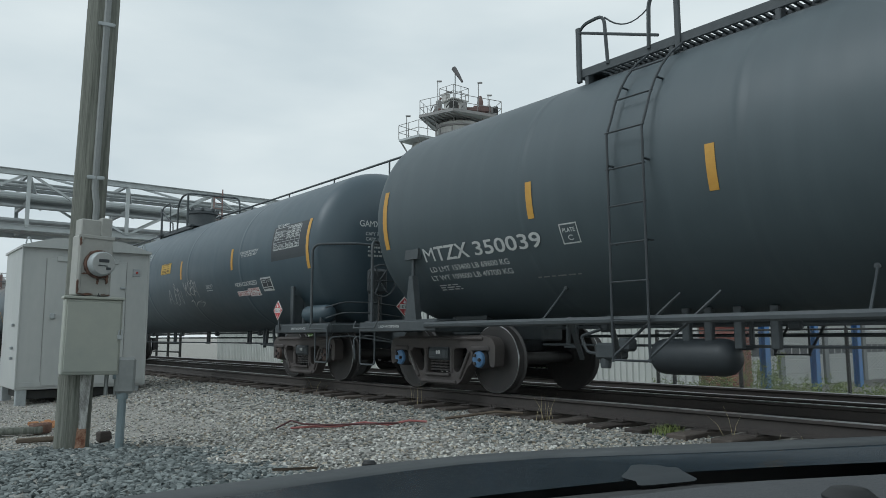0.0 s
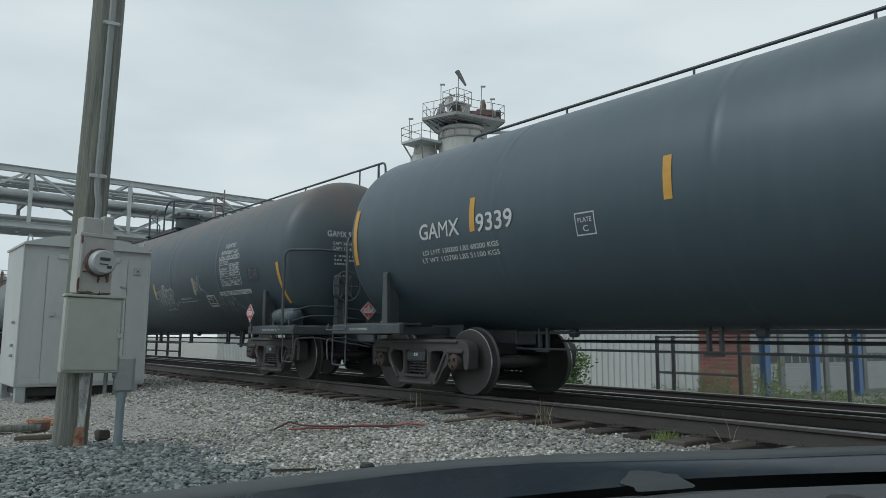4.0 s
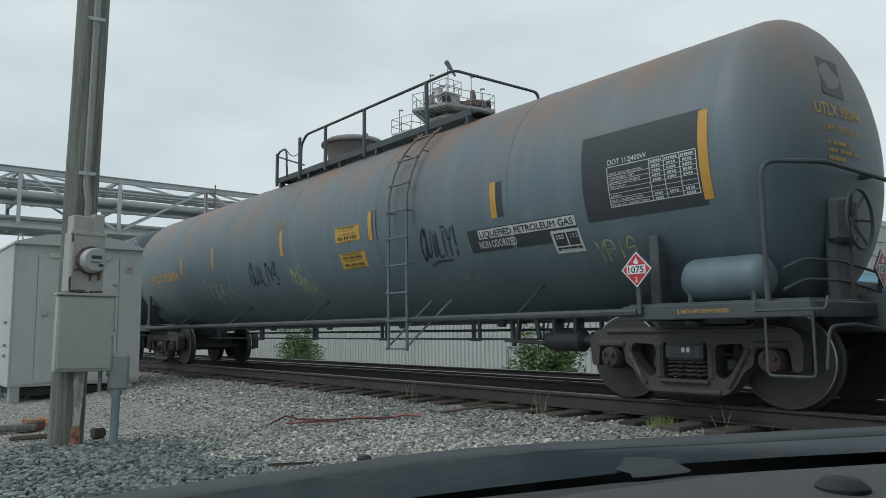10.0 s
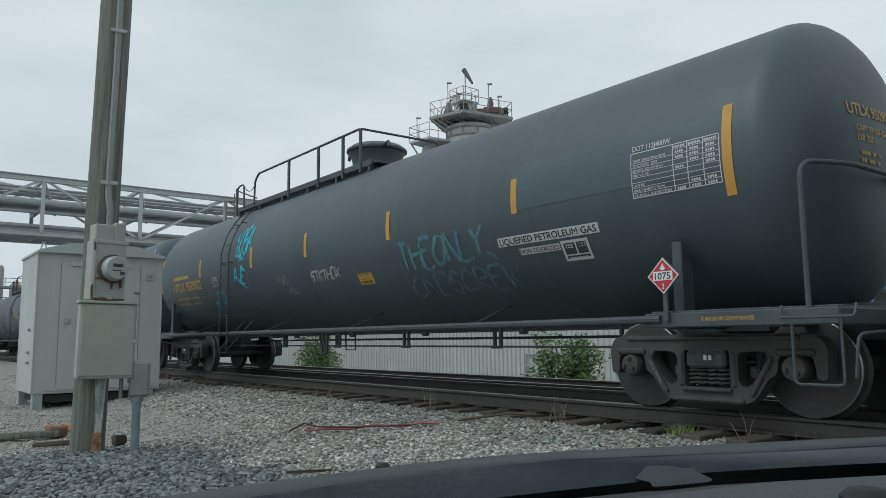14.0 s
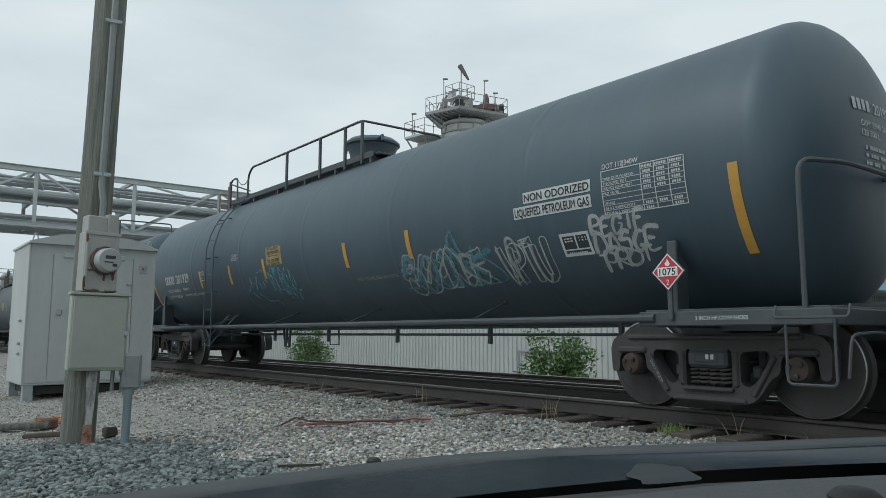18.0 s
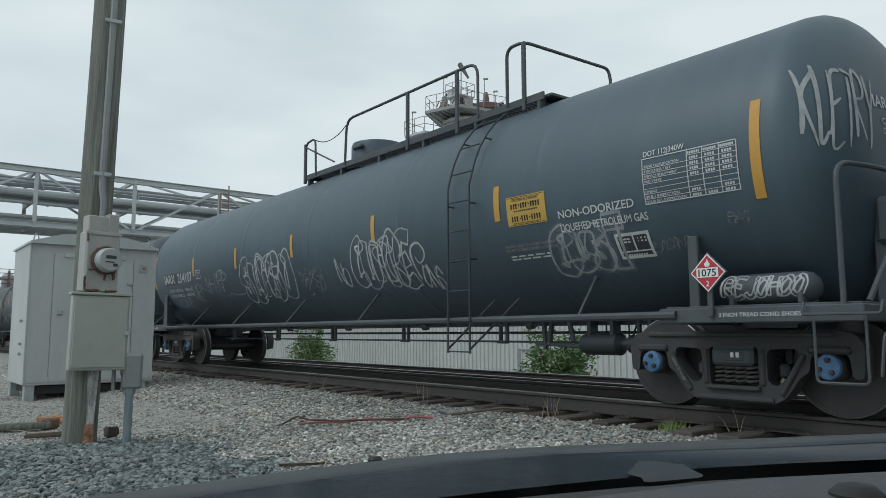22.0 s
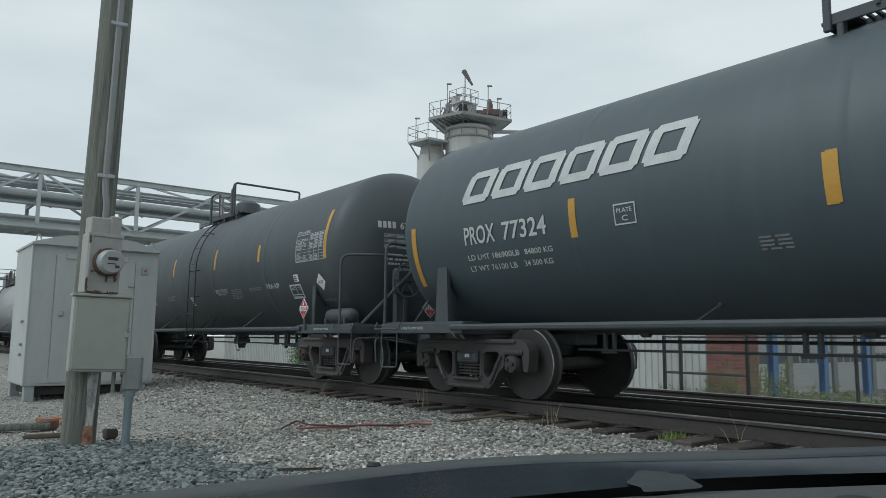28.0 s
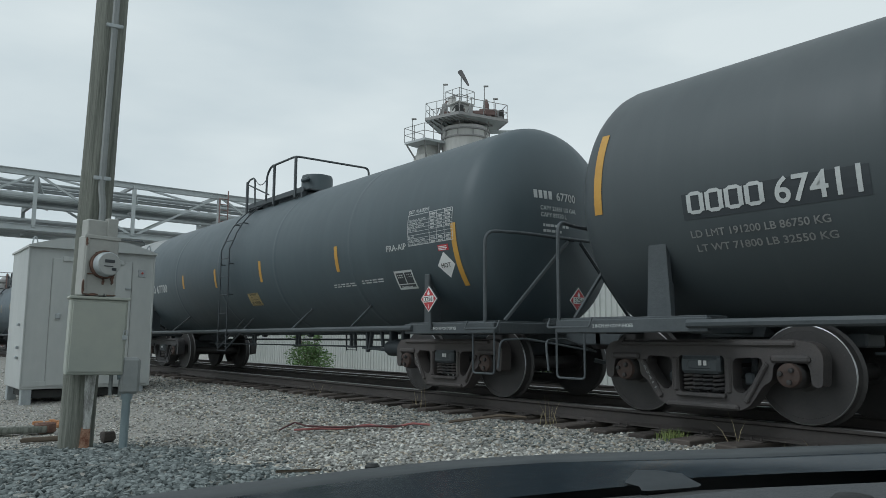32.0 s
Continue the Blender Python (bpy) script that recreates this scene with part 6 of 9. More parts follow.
        part("cradle", g, M["frame_black"], car)
    g = Mesh()
    g.tube(rounded([(sgn * (e + 1.25), 0.35, 0.75), (sgn * (e + 1.5), 0.3, 0.45), (sgn * (e + 1.62), 0.1, 0.5)], 0.15), 0.03, 8)
    g.tube([(sgn * (e + 1.2), 0.35, 0.75), (sgn * (e - 1.2), 0.35, 0.75)], 0.03, 6)
    part("brake_hose", g, M["frame_black"], car)
    for s in (-1, 1):
        g = Mesh()
        xl = sgn * (e + 0.92)
        g.tube(rounded([(xl - sgn * 0.04, s * 1.56, 0.42), (xl, s * 1.56, 0.76), (xl + sgn * 0.06, s * 1.2, 0.78), (sgn * (e + 1.30), s * 0.25, 0.62)], 0.08), 0.013, 6)
        part("uncoupling_lever", g, M["frame_black"], car)
    for z in (1.18, 1.36) if front and key in "BCDH" else ():
        g = Mesh()
        xp = sgn * (e + 0.50)
        g.tube(rounded([(xp, -1.40, z - 0.10), (xp + sgn * 0.05, -1.1, z), (xp + sgn * 0.12, -0.5, z), (xp + sgn * 0.18, 0.5, z - 0.12)], 0.12), 0.014, 6)
        part("air_pipe", g, M["frame_black"], car)
    if not front and key in "EFJ":
        # the brake valve stands on the trailing platform of the cars that have no brake wheel in front
        g = Mesh()
        g.box((-e - 0.78, -0.75, 1.10), (0.26, 0.30, 0.22), 0.03)
        g.box((-e - 0.78, -0.75, 1.32), (0.20, 0.24, 0.20), 0.04)
        g.lathe([(0.10, 1.42), (0.12, 1.46), (0.12, 1.54), (0.05, 1.57)], 14, "z", (-e - 0.80, -0.75, 0))
        part("brake_valve", g, M["cast"], car, "grimy cast brake valve")
        g = Mesh()
        g.box((-e - 0.46, -0.80, 1.20), (0.30, 0.22, 0.26), 0.03)
        g.lathe([(0.05, -1.02), (0.09, -0.98), (0.09, -0.84), (0.05, -0.82)], 12, "y", (-e - 0.40, 0, 1.26))
        g.lathe([(0.04, -1.00), (0.06, -0.96), (0.06, -0.84)], 10, "y", (-e - 0.56, 0, 1.16))
        part("valve_body", g, M["wheel"], car)
        g = Mesh()
        g.tube(rounded([(-e - 0.78, -0.75, 1.50), (-e - 0.62, -0.78, 1.54), (-e - 0.50, -0.80, 1.48), (-e - 0.46, -0.82, 1.28)], 0.06), 0.016, 6)
        g.tube(rounded([(-e - 0.60, -0.9, 1.12), (-e - 0.44, -0.95, 1.06), (-e - 0.26, -0.9, 1.10), (-e - 0.18, -0.8, 1.02)], 0.06), 0.02, 6)
        part("valve_pipe", g, M["frame_black"], car)
    if not front:
        g = Mesh()
        g.box((-e - 0.76, 0.0, 1.16), (0.03, 0.05, 0.5), 0.004)
        g.box((-e - 0.77, 0.0, 1.38), (0.012, 0.28, 0.28), 0.002, Matrix.Rotation(radians(45), 3, "X"))
        part("placard_holder", g, M["frame_black"], car, "dark diamond placard holder seen from behind")
    if not front and key in "DEFGH":
        g = Mesh()
        g.tube([(-e + 0.05, -1.0, 1.66), (-e - 0.50, -1.15, 0.98)], 0.019, 6)
        part("platform_brace", g, M["frame_black"], car)
    if front and key not in "EFJ":
        g = Mesh()
        x = e + 0.56
        g.box((x, -0.45, 1.40), (0.12, 0.24, 0.86), 0.02)
        g.box((x + 0.06, -0.45, 1.74), (0.18, 0.36, 0.44), 0.05)
        part("handbrake_housing", g, M["frame_black"], car)
        g = Mesh()
        ring = [(x + 0.22, -0.45 + 0.28 * math.cos(a), 1.74 + 0.28 * math.sin(a)) for a in (2 * math.pi * i / 24 for i in range(25))]
        g.tube(ring, 0.016, 6)
        for i in range(6):
            a = math.pi * i / 3
            g.tube([(x + 0.14, -0.45, 1.74), (x + 0.22, -0.45 + 0.28 * math.cos(a), 1.74 + 0.28 * math.sin(a))], 0.012, 5)
        part("brake_wheel", g, M["frame_black"], car)
        g = Mesh()
        for i in range(14):
            z = 1.50 - 0.04 * i
            g.box((x + 0.12, -0.45, z), (0.02 if i % 2 else 0.035, 0.035 if i % 2 else 0.02, 0.05), 0.006)
        part("brake_chain", g, M["cast"], car)


TRUSS = dict(E=-1.55, F=-2.85)


def build_underside(car, half, bogie_x, side_rail, key):
    inner = bogie_x - 1.3
    low = 0.78 if key == "F" else 0.65
    for y, za, zb, rr in ((-0.24, 0.87, 0.87, 0.022), (-0.30, low, low - 0.02, 0.016), (0.5, 0.76, 0.76, 0.022)):
        g = Mesh()
        g.tube([(-inner, y, za), (inner, y, zb)], rr, 6)
        part("brake_rod", g, M["frame_black"], car)
    n = int(2 * inner / 2.4)
    for i in range(n + 1):
        x = -inner + 0.4 + (2 * inner - 0.8) * i / n
        g = Mesh()
        if key == "F":
            g.box((x, -0.24, 0.82), (0.06, 0.06, 0.40), 0.008)
        else:
            g.box((x, -0.24, 0.81), (0.045, 0.06, 0.40), 0.008)
            g.box((x + 0.16, -0.26, 0.81), (0.045, 0.05, 0.40), 0.008)
            g.box((x + 0.08, -0.27, 0.625), (0.22, 0.06, 0.04), 0.008)
        part("rod_hanger", g, M["frame_black"], car)
        if i < n and key != "F":
            g = Mesh()
            g.box((x + 0.62, -0.24, 0.92), (0.04, 0.05, 0.22), 0.008)
            g.lathe([(0.03, x + 0.55), (0.055, x + 0.57), (0.055, x + 0.67), (0.03, x + 0.69)], 10, "x", (0, -0.24, 0.86))
            part("rod_clamp", g, M["frame_black"], car)
    if key not in "EF":
        g = Mesh()
        x = inner - 0.75
        g.lathe([(0.04, x - 0.46), (0.11, x - 0.42), (0.14, x - 0.34), (0.14, x + 0.16), (0.07, x + 0.22), (0.07, x + 0.30), (0.11, x + 0.32), (0.11, x + 0.46), (0.05, x + 0.54)], 16, "x", (0, -0.36, 0.62))
        for dx in (-0.28, 0.08):
            g.box((x + dx, -0.36, 0.84), (0.06, 0.16, 0.4), 0.01)
        part("brake_cylinder", g, M["panel_dark"], car)
        for i, (dx, lean, h) in enumerate(((-1.15, 0.06, 0.44), (-0.98, -0.05, 0.40), (-0.70, 0.10, 0.34), (0.62, -0.08, 0.36))):
            g = Mesh()
            g.beam((x + dx, -0.34, 0.98), (x + dx + lean, -0.36, 0.98 - h), 0.05, 0.07, 0.01)
            if i == 1:
                g.beam((x + dx - 0.3, -0.36, 0.62), (x + dx + 0.5, -0.36, 0.58), 0.04, 0.05, 0.01)
            part("brake_lever", g, M["frame_black"], car)
    if key in "EF":
        xb = TRUSS[key]
        g = Mesh()
        for p, q in (((-0.28, 0.92), (-0.10, 0.50)), ((0.0, 0.92), (-0.10, 0.50)), ((0.28, 0.92), (0.22, 0.50)), ((-0.10, 0.50), (0.22, 0.50)), ((0.02, 0.74), (0.22, 0.50))):
            g.beam((xb + 0.6 * p[0], -0.34, p[1]), (xb + 0.6 * q[0], -0.34, q[1]), 0.035, 0.04)
        part("outlet_bracket", g, M["frame_black"], car)
    if key == "I":
        g = Mesh()
        g.lathe([(0.16, 0.92), (0.16, 0.74), (0.20, 0.72), (0.20, 0.64), (0.10, 0.60), (0.08, 0.50)], 16, "z", (0.0, -0.1, 0))
        part("bottom_outlet", g, M["frame_black"], car, "dark bottom outlet valve")
        g = Mesh()
        for i in range(14):
            u = i / 13
            g.box((0.14 + 0.42 * u, -0.34, 0.66 - 0.9 * u * (1 - u)), (0.05, 0.03 if i % 2 else 0.012, 0.012 if i % 2 else 0.03), 0.004)
        part("outlet_chain", g, M["cast"], car)
    if side_rail:
        for s in (-1, 1):
            g = Mesh()
            g.tube([(-half + 0.9, s * 1.55, 0.92), (half - 0.9, s * 1.55, 0.92)], 0.042, 8)
            part("side_rail", g, M["frame_black"], car, "long side pipe rail")


def build_side_rail_struts(car, r, zc, tops, deg, mat):
    for x in tops:
        a = radians(deg)
        p = (x, -(r + 0.01) * math.cos(a), zc + (r + 0.01) * math.sin(a))
        g = Mesh()
        g.tube([(x + 0.13, -1.55, 0.94), p], 0.019 if deg > -50 else 0.013, 6)
        g.lathe([(0.03, p[1] - 0.015), (0.03, p[1] + 0.015)], 8, "y", (p[0], 0, p[2]))
        part("side_strut", g, mat, car)


STRUT_ANGLE = dict(A=-50, D=-50, E=-57, F=-57, H=-53)


def build_ladder(car, x, r, zc, mat, bolts):
    for s in (-1, 1):
        def rail_at(z):
            if z < zc + 0.35:
                return -(r + 0.10)
            return -math.sqrt(max((r + 0.10) ** 2 - (z - zc) ** 2, 0.36))
        zs = [0.50 + 0.18 * i for i in range(60)]
        zs = [z for z in zs if z <= zc + math.sqrt((r + 0.10) ** 2 - 0.70 ** 2)]
        ld = Mesh()
        for dx in (-0.22, 0.22):
            ld.tube([(x + dx, s * abs(rail_at(z)), z) for z in zs], 0.020 if bolts else 0.014, 6)
        ob = part("ladder", ld, mat, car)
        z = 0.52
        while z < zs[-1]:
            g = Mesh()
            g.tube([(x - 0.24, s * abs(rail_at(z)), z), (x + 0.24, s * abs(rail_at(z)), z)], 0.014 if bolts else 0.010, 6)
            for dx in (-0.235, 0.235) if bolts else ():
                g.box((x + dx, s * (abs(rail_at(z)) + 0.012), z), (0.045, 0.05, 0.045), 0.012)
            part("rung", g, mat, ob)
            z += 0.39
        for dx in (-0.22, 0.22):
            g = Mesh()
            g.tube([(x + dx, s * (r + 0.10), 0.55), (x + dx + 0.55, s * 1.25, 1.18)], 0.016, 5)
            part("ladder_brace", g, mat, ob)
            for z in (1.7, zc, zc + 0.9):
                g = Mesh()
                g.tube([(x + dx, s * abs(rail_at(z)), z), (x + dx, s * (abs(rail_at(z)) - 0.12), z)], 0.012, 5)
                part("ladder_clip", g, mat, ob)


def build_top(car, x0, x1, r, zc, dome_x, dome_r, dome_z, dome_kind, zr, gap, posts, mat, dmat):
    zt = zc + r
    zw = zt - 0.06
    w = 0.50 if dome_kind == "hex" else 0.66
    for s in (-1, 1):
        g = Mesh()
        g.box(((x0 + x1) / 2, s * (w - 0.16), zw), (x1 - x0, 0.02, 0.06), 0.004)
        g.box(((x0 + x1) / 2, s * (w + 0.14), zw - 0.005), (x1 - x0, 0.03, 0.11), 0.006)
        k = int((x1 - x0) / 0.08)
        for i in range(k):
            g.box((x0 + 0.08 * i + 0.04, s * (w - 0.02), zw + 0.015), (0.03, 0.30, 0.03))
        n = max(2, int((x1 - x0) / 1.2))
        for i in range(n + 1):
            x = x0 + 0.1 + (x1 - x0 - 0.2) * i / n
            g.box((x, s * (w + 0.09), zw - 0.15), (0.06, 0.12, 0.30), 0.01)
        part("walkway", g, mat, car)
        g = Mesh()
        y = s * (w + 0.16)
        if s > 0:
            # the railing stands on the ladder's side only, and turns across the car at its end
            continue
        foot = zc + math.sqrt(r * r - y * y)
        g.box((x0, y, (zw + zr - 0.26) / 2), (0.07, 0.05, zr - zw - 0.02), 0.01)
        if dome_kind == "hex":
            g.tube(rounded([(x0, y, zr - 0.20), (x0 + 0.12, y, zr - 0.12), (x0 + 0.72, y, zr - 0.06), (x0 + 0.77, y, zw)], 0.10), 0.022, 6)
            g.tube([(x0, y, zr - 0.22), (x0 + 0.98, y, zw + 0.24), (x0 + 1.02, y, zw)], 0.020, 6)
            a = x0 + 1.37
            g.tube(rounded([(a, y, zw), (a + 0.02, y, zr - 0.22), (a + 0.30, y, zr - 0.02), (a + 0.80, y, zr), (a + 1.10, -y, zr - 0.04), (a + 1.18, -y, zr - 0.24), (a + 1.20, -y, foot)], 0.16), 0.026, 6)
            g.box((a + 0.78, y, (zw + zr) / 2), (0.06, 0.05, zr - zw), 0.01)
            part("railing", g, mat, car)
            g = Mesh()
            g.tube(arc((x0 + 0.7, y, zr - 0.08), (a + 0.02, y, zr - 0.2), -0.10), 0.010, 5)
            part("safety_chain", g, mat, car)
            continue
        hw = 0.58 if dome_kind == "bonnet" else 0.44
        g.tube(rounded([(x0, y, zr - 0.20), (x0 + 0.10, y, zr - 0.12), (x0 + hw - 0.04, y, zr - 0.10), (x0 + hw, y, zw)], 0.12), 0.022, 6)
        g.tube([(x0, y, zr - 0.20), (x0 + 1.15, y, zw + 0.12)], 0.018, 6)
        mid = x1 - 0.35
        over = [(mid, y, zr), (mid + 0.04, -y + 0.10, zr), (mid + 0.08, -y + 0.10, zr - 0.22), (mid + 0.08, -y + 0.10, foot - 0.06)]
        if gap:
            g.tube(rounded([(x0 + 1.55, y, zw), (x0 + 1.6, y, zr), (gap[0], y, zr), (gap[0], y, zw)], 0.22), 0.024, 6)
            g.tube(rounded([(gap[1], y, zw), (gap[1], y, zr)] + over, 0.14), 0.024, 6)
        elif dome_kind == "bonnet":
            g.tube(rounded([(x0 + 1.37, y, zw - 0.1), (x0 + 1.38, y, zr - 0.14), (x0 + 1.50, y, zr), (x0 + 1.67, -y, zr - 0.05), (x0 + 1.73, -y - 0.04, zr - 0.18), (x0 + 1.74, -y, foot)], 0.12), 0.026, 6)
            g.box((x0 + 1.50, y, (zw + zr) / 2 - 0.06), (0.06, 0.05, zr - zw + 0.08), 0.01)
        else:
            g.tube(rounded([(x0 + 1.02, y, zw), (x0 + 1.04, y, zr - 0.16), (x0 + 1.24, y, zr)] + over, 0.10), 0.024, 6)
        if posts is None:
            n = max(1, int((mid - x0 - 1.4) / 1.45))
            posts = [x0 + 1.4 + (mid - x0 - 1.4) * i / n for i in range(n + 1)]
        for x in posts:
            g.box((x, y, (zw - 0.14 + zr) / 2), (0.065, 0.045, zr - zw + 0.14), 0.008)
        part("railing", g, mat, car)
        g = Mesh()
        g.tube(arc((x0 + hw - 0.03, y, zr - 0.14), (x0 + (1.58 if gap else 1.38 if dome_kind == "bonnet" else 1.04), y, zr - (0.10 if gap else 0.24)), -0.14), 0.010, 4)
        part("safety_chain", g, mat, car)
    for x in (x0 + 0.05, x1 - 0.05):
        g = Mesh()
        g.box((x, 0, zw), (0.28, 1.5, 0.04), 0.006)
        part("cross_walk", g, mat, car)
    g = Mesh()
    if dome_kind == "basin":
        h = dome_z - zt
        g.lathe([(dome_r * 0.84, zt - 0.14), (dome_r * 0.84, zt + 0.18 * h), (dome_r * 0.88, zt + 0.50 * h), (dome_r * 1.0, zt + 0.76 * h), (dome_r * 1.08, zt + 0.80 * h),
                 (dome_r * 1.08, zt + 0.88 * h), (dome_r * 0.9, dome_z + 0.01), (dome_r * 0.4, dome_z + 0.04), (0.05, dome_z + 0.045)], 32, "z", (dome_x, 0, 0))
        for s in (-1, 1):
            g.tube([(dome_x + s * dome_r * 1.02, -0.2, zt + 0.84 * h), (dome_x + s * (dome_r * 1.02 + 0.14), -0.2, zt + 0.90 * h), (dome_x + s * (dome_r * 1.02 + 0.17), -0.2, zt + 0.72 * h)], 0.035, 6)
    elif dome_kind == "drum":
        g.lathe([(dome_r, zt - 0.12), (dome_r, dome_z - 0.06), (dome_r * 0.96, dome_z), (0.05, dome_z + 0.01)], 28, "z", (dome_x, 0, 0))
        g.box((dome_x + 0.1, -dome_r, dome_z - 0.12), (0.3, 0.08, 0.08), 0.02)
    elif dome_kind == "hex":
        g.lathe([(dome_r * 1.12, zt - 0.12), (dome_r * 1.12, zt + 0.06), (dome_r * 0.98, zt + 0.07), (dome_r * 0.94, dome_z - 0.20), (dome_r * 1.06, dome_z - 0.18), (dome_r * 1.06, dome_z - 0.11), (dome_r * 0.84, dome_z - 0.08), (dome_r * 0.62, dome_z), (0.05, dome_z + 0.03)], 24, "z", (dome_x, 0, 0))
        for i in range(8):
            a = math.pi * (i + 0.5) / 4
            g.box((dome_x + dome_r * 1.0 * math.cos(a), dome_r * 1.0 * math.sin(a), dome_z - 0.08), (0.10, 0.10, 0.12), 0.03)
    else:
        g.lathe([(dome_r, zt - 0.12), (dome_r * 1.02, dome_z - 0.25), (dome_r * 0.9, dome_z - 0.08), (dome_r * 0.5, dome_z), (0.05, dome_z + 0.02)], 20, "z", (dome_x, 0, 0))
    part("dome", g, dmat, car, "bolted valve housing")
    if dome_kind == "basin":
        return
    g = Mesh()
    g.lathe([(dome_r * 1.25, zt - 0.10), (dome_r * 1.25, zt - 0.02), (dome_r * 0.7, zt + 0.03)], 28, "z", (dome_x, 0, 0))
    part("dome_flange", g, mat, car)


def build_top_grab(car, half, r, zc, x0):
    """The running rail on the crown of the cars with no side ladder, ending in a loop over their end ladder."""
    z, y, e = zc + r + 0.44, 0.55, half + 0.04
    low = zc + r * 0.80
    g = Mesh()
    g.tube(rounded([(x0, y, zc + r - 0.12), (x0 + 0.02, y, z), (e + 0.46, y, z), (e + 0.52, y, low - 0.1)], 0.12), 0.024, 6)
    n = int((e - x0) / 2.2)
    for i in range(1, n + 1):
        x = x0 + (e - 0.5 - x0) * i / n
        g.tube([(x, y, zc + r - 0.14), (x, y, z)], 0.018, 5)
    g.tube([(e + 0.22, y, low), (e + 0.22, y, z)], 0.024, 6)
    part("crown_handrail", g, M["frame_black"], car)
    g = Mesh()
    g.box((e + 0.32, y + 0.05, low), (0.44, 0.66, 0.05), 0.008)
    g.box((e + 0.10, y + 0.05, low - 0.06), (0.10, 0.5, 0.14), 0.01)
    part("end_step", g, M["frame_black"], car)
    pts = [(e + 0.52, low), (e + 0.62, zc + r * 0.62), (e + 0.72, zc + r * 0.30), (e + 0.76, zc - 0.3 * r), (e + 0.78, 1.0)]
    g = Mesh()
    for dy in (-0.02, 0.42):
        g.tube([(x, y + dy, z2) for x, z2 in pts], 0.02, 6)
    ob = part("end_ladder", g, M["frame_black"], car)
    for k in range(9):
        u = (k + 0.5) / 9 * (len(pts) - 1)
        a = min(int(u), len(pts) - 2)
        x = pts[a][0] + (pts[a + 1][0] - pts[a][0]) * (u - a)
        z2 = pts[a][1] + (pts[a + 1][1] - pts[a][1]) * (u - a)
        g = Mesh()
        g.tube([(x, y - 0.02, z2), (x, y + 0.42, z2)], 0.014, 5)
        part("rung", g, M["frame_black"], ob)


def build_reservoir(car, half, mat, r=0.20, y=-1.18):
    g = Mesh()
    x, z = half - 0.14, 1.01 + r
    g.lathe([(0.02, x - 0.44), (r * 0.6, x - 0.42), (r * 0.9, x - 0.37), (r, x - 0.30), (r, x + 0.30), (r * 0.9, x + 0.37), (r * 0.6, x + 0.42), (0.02, x + 0.44)], 24, "x", (0, y, z))
    part("air_reservoir", g, mat, car, "horizontal air reservoir")
    for dx in (-0.32, 0.32):
        g = Mesh()
        g.box((x + dx, y, 1.05), (0.05, 0.3, 0.10), 0.01)
        part("reservoir_bracket", g, M["frame_black"], car)


CARS = {}


def tank_car(key, centre, half, r, zc, bogie_x, paint, label, cap="rust", side_rail=True, ladder=None, top=None, grab=None, reservoir=0.16,
             frame="frame_black", struts=()):
    car = thing("tank_car", label, "tank car", "tank cars of the train", m=pose(centre, TRACK_Y, RAIL_Z))
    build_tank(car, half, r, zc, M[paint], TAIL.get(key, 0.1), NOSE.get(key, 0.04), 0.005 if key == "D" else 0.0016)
    for sgn in (1, -1):
        build_end(car, sgn, half, r, zc, bogie_x, sgn > 0, key)
        build_bogie(car, sgn * bogie_x, cap)
    build_underside(car, half, bogie_x, side_rail, key)
    if struts:
        build_side_rail_struts(car, r, zc, struts, STRUT_ANGLE.get(key, -44), M[frame])
    if ladder is not None:
        build_ladder(car, ladder, r, zc, M[paint] if key in "DF" else M["panel_dark"], key == "D")
    if top:
        build_top(car, *top[:2], r, zc, *top[2:7], top[7] if len(top) > 7 else None, top[8] if len(top) > 8 else None, M["frame_black"], M["frame_black"] if key in "BC" else M[paint])
    if grab:
        build_top_grab(car, half, r, zc, grab)
    if reservoir:
        build_reservoir(car, half, M["frame_black"] if key in "GHI" else M[paint], reservoir)
    CARS[key] = (car, centre, half, Skin(car, r, zc))
    return car


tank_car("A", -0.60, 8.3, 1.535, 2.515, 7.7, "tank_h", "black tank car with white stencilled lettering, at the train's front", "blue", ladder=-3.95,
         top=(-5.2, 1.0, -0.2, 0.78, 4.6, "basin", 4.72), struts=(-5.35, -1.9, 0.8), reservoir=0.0)


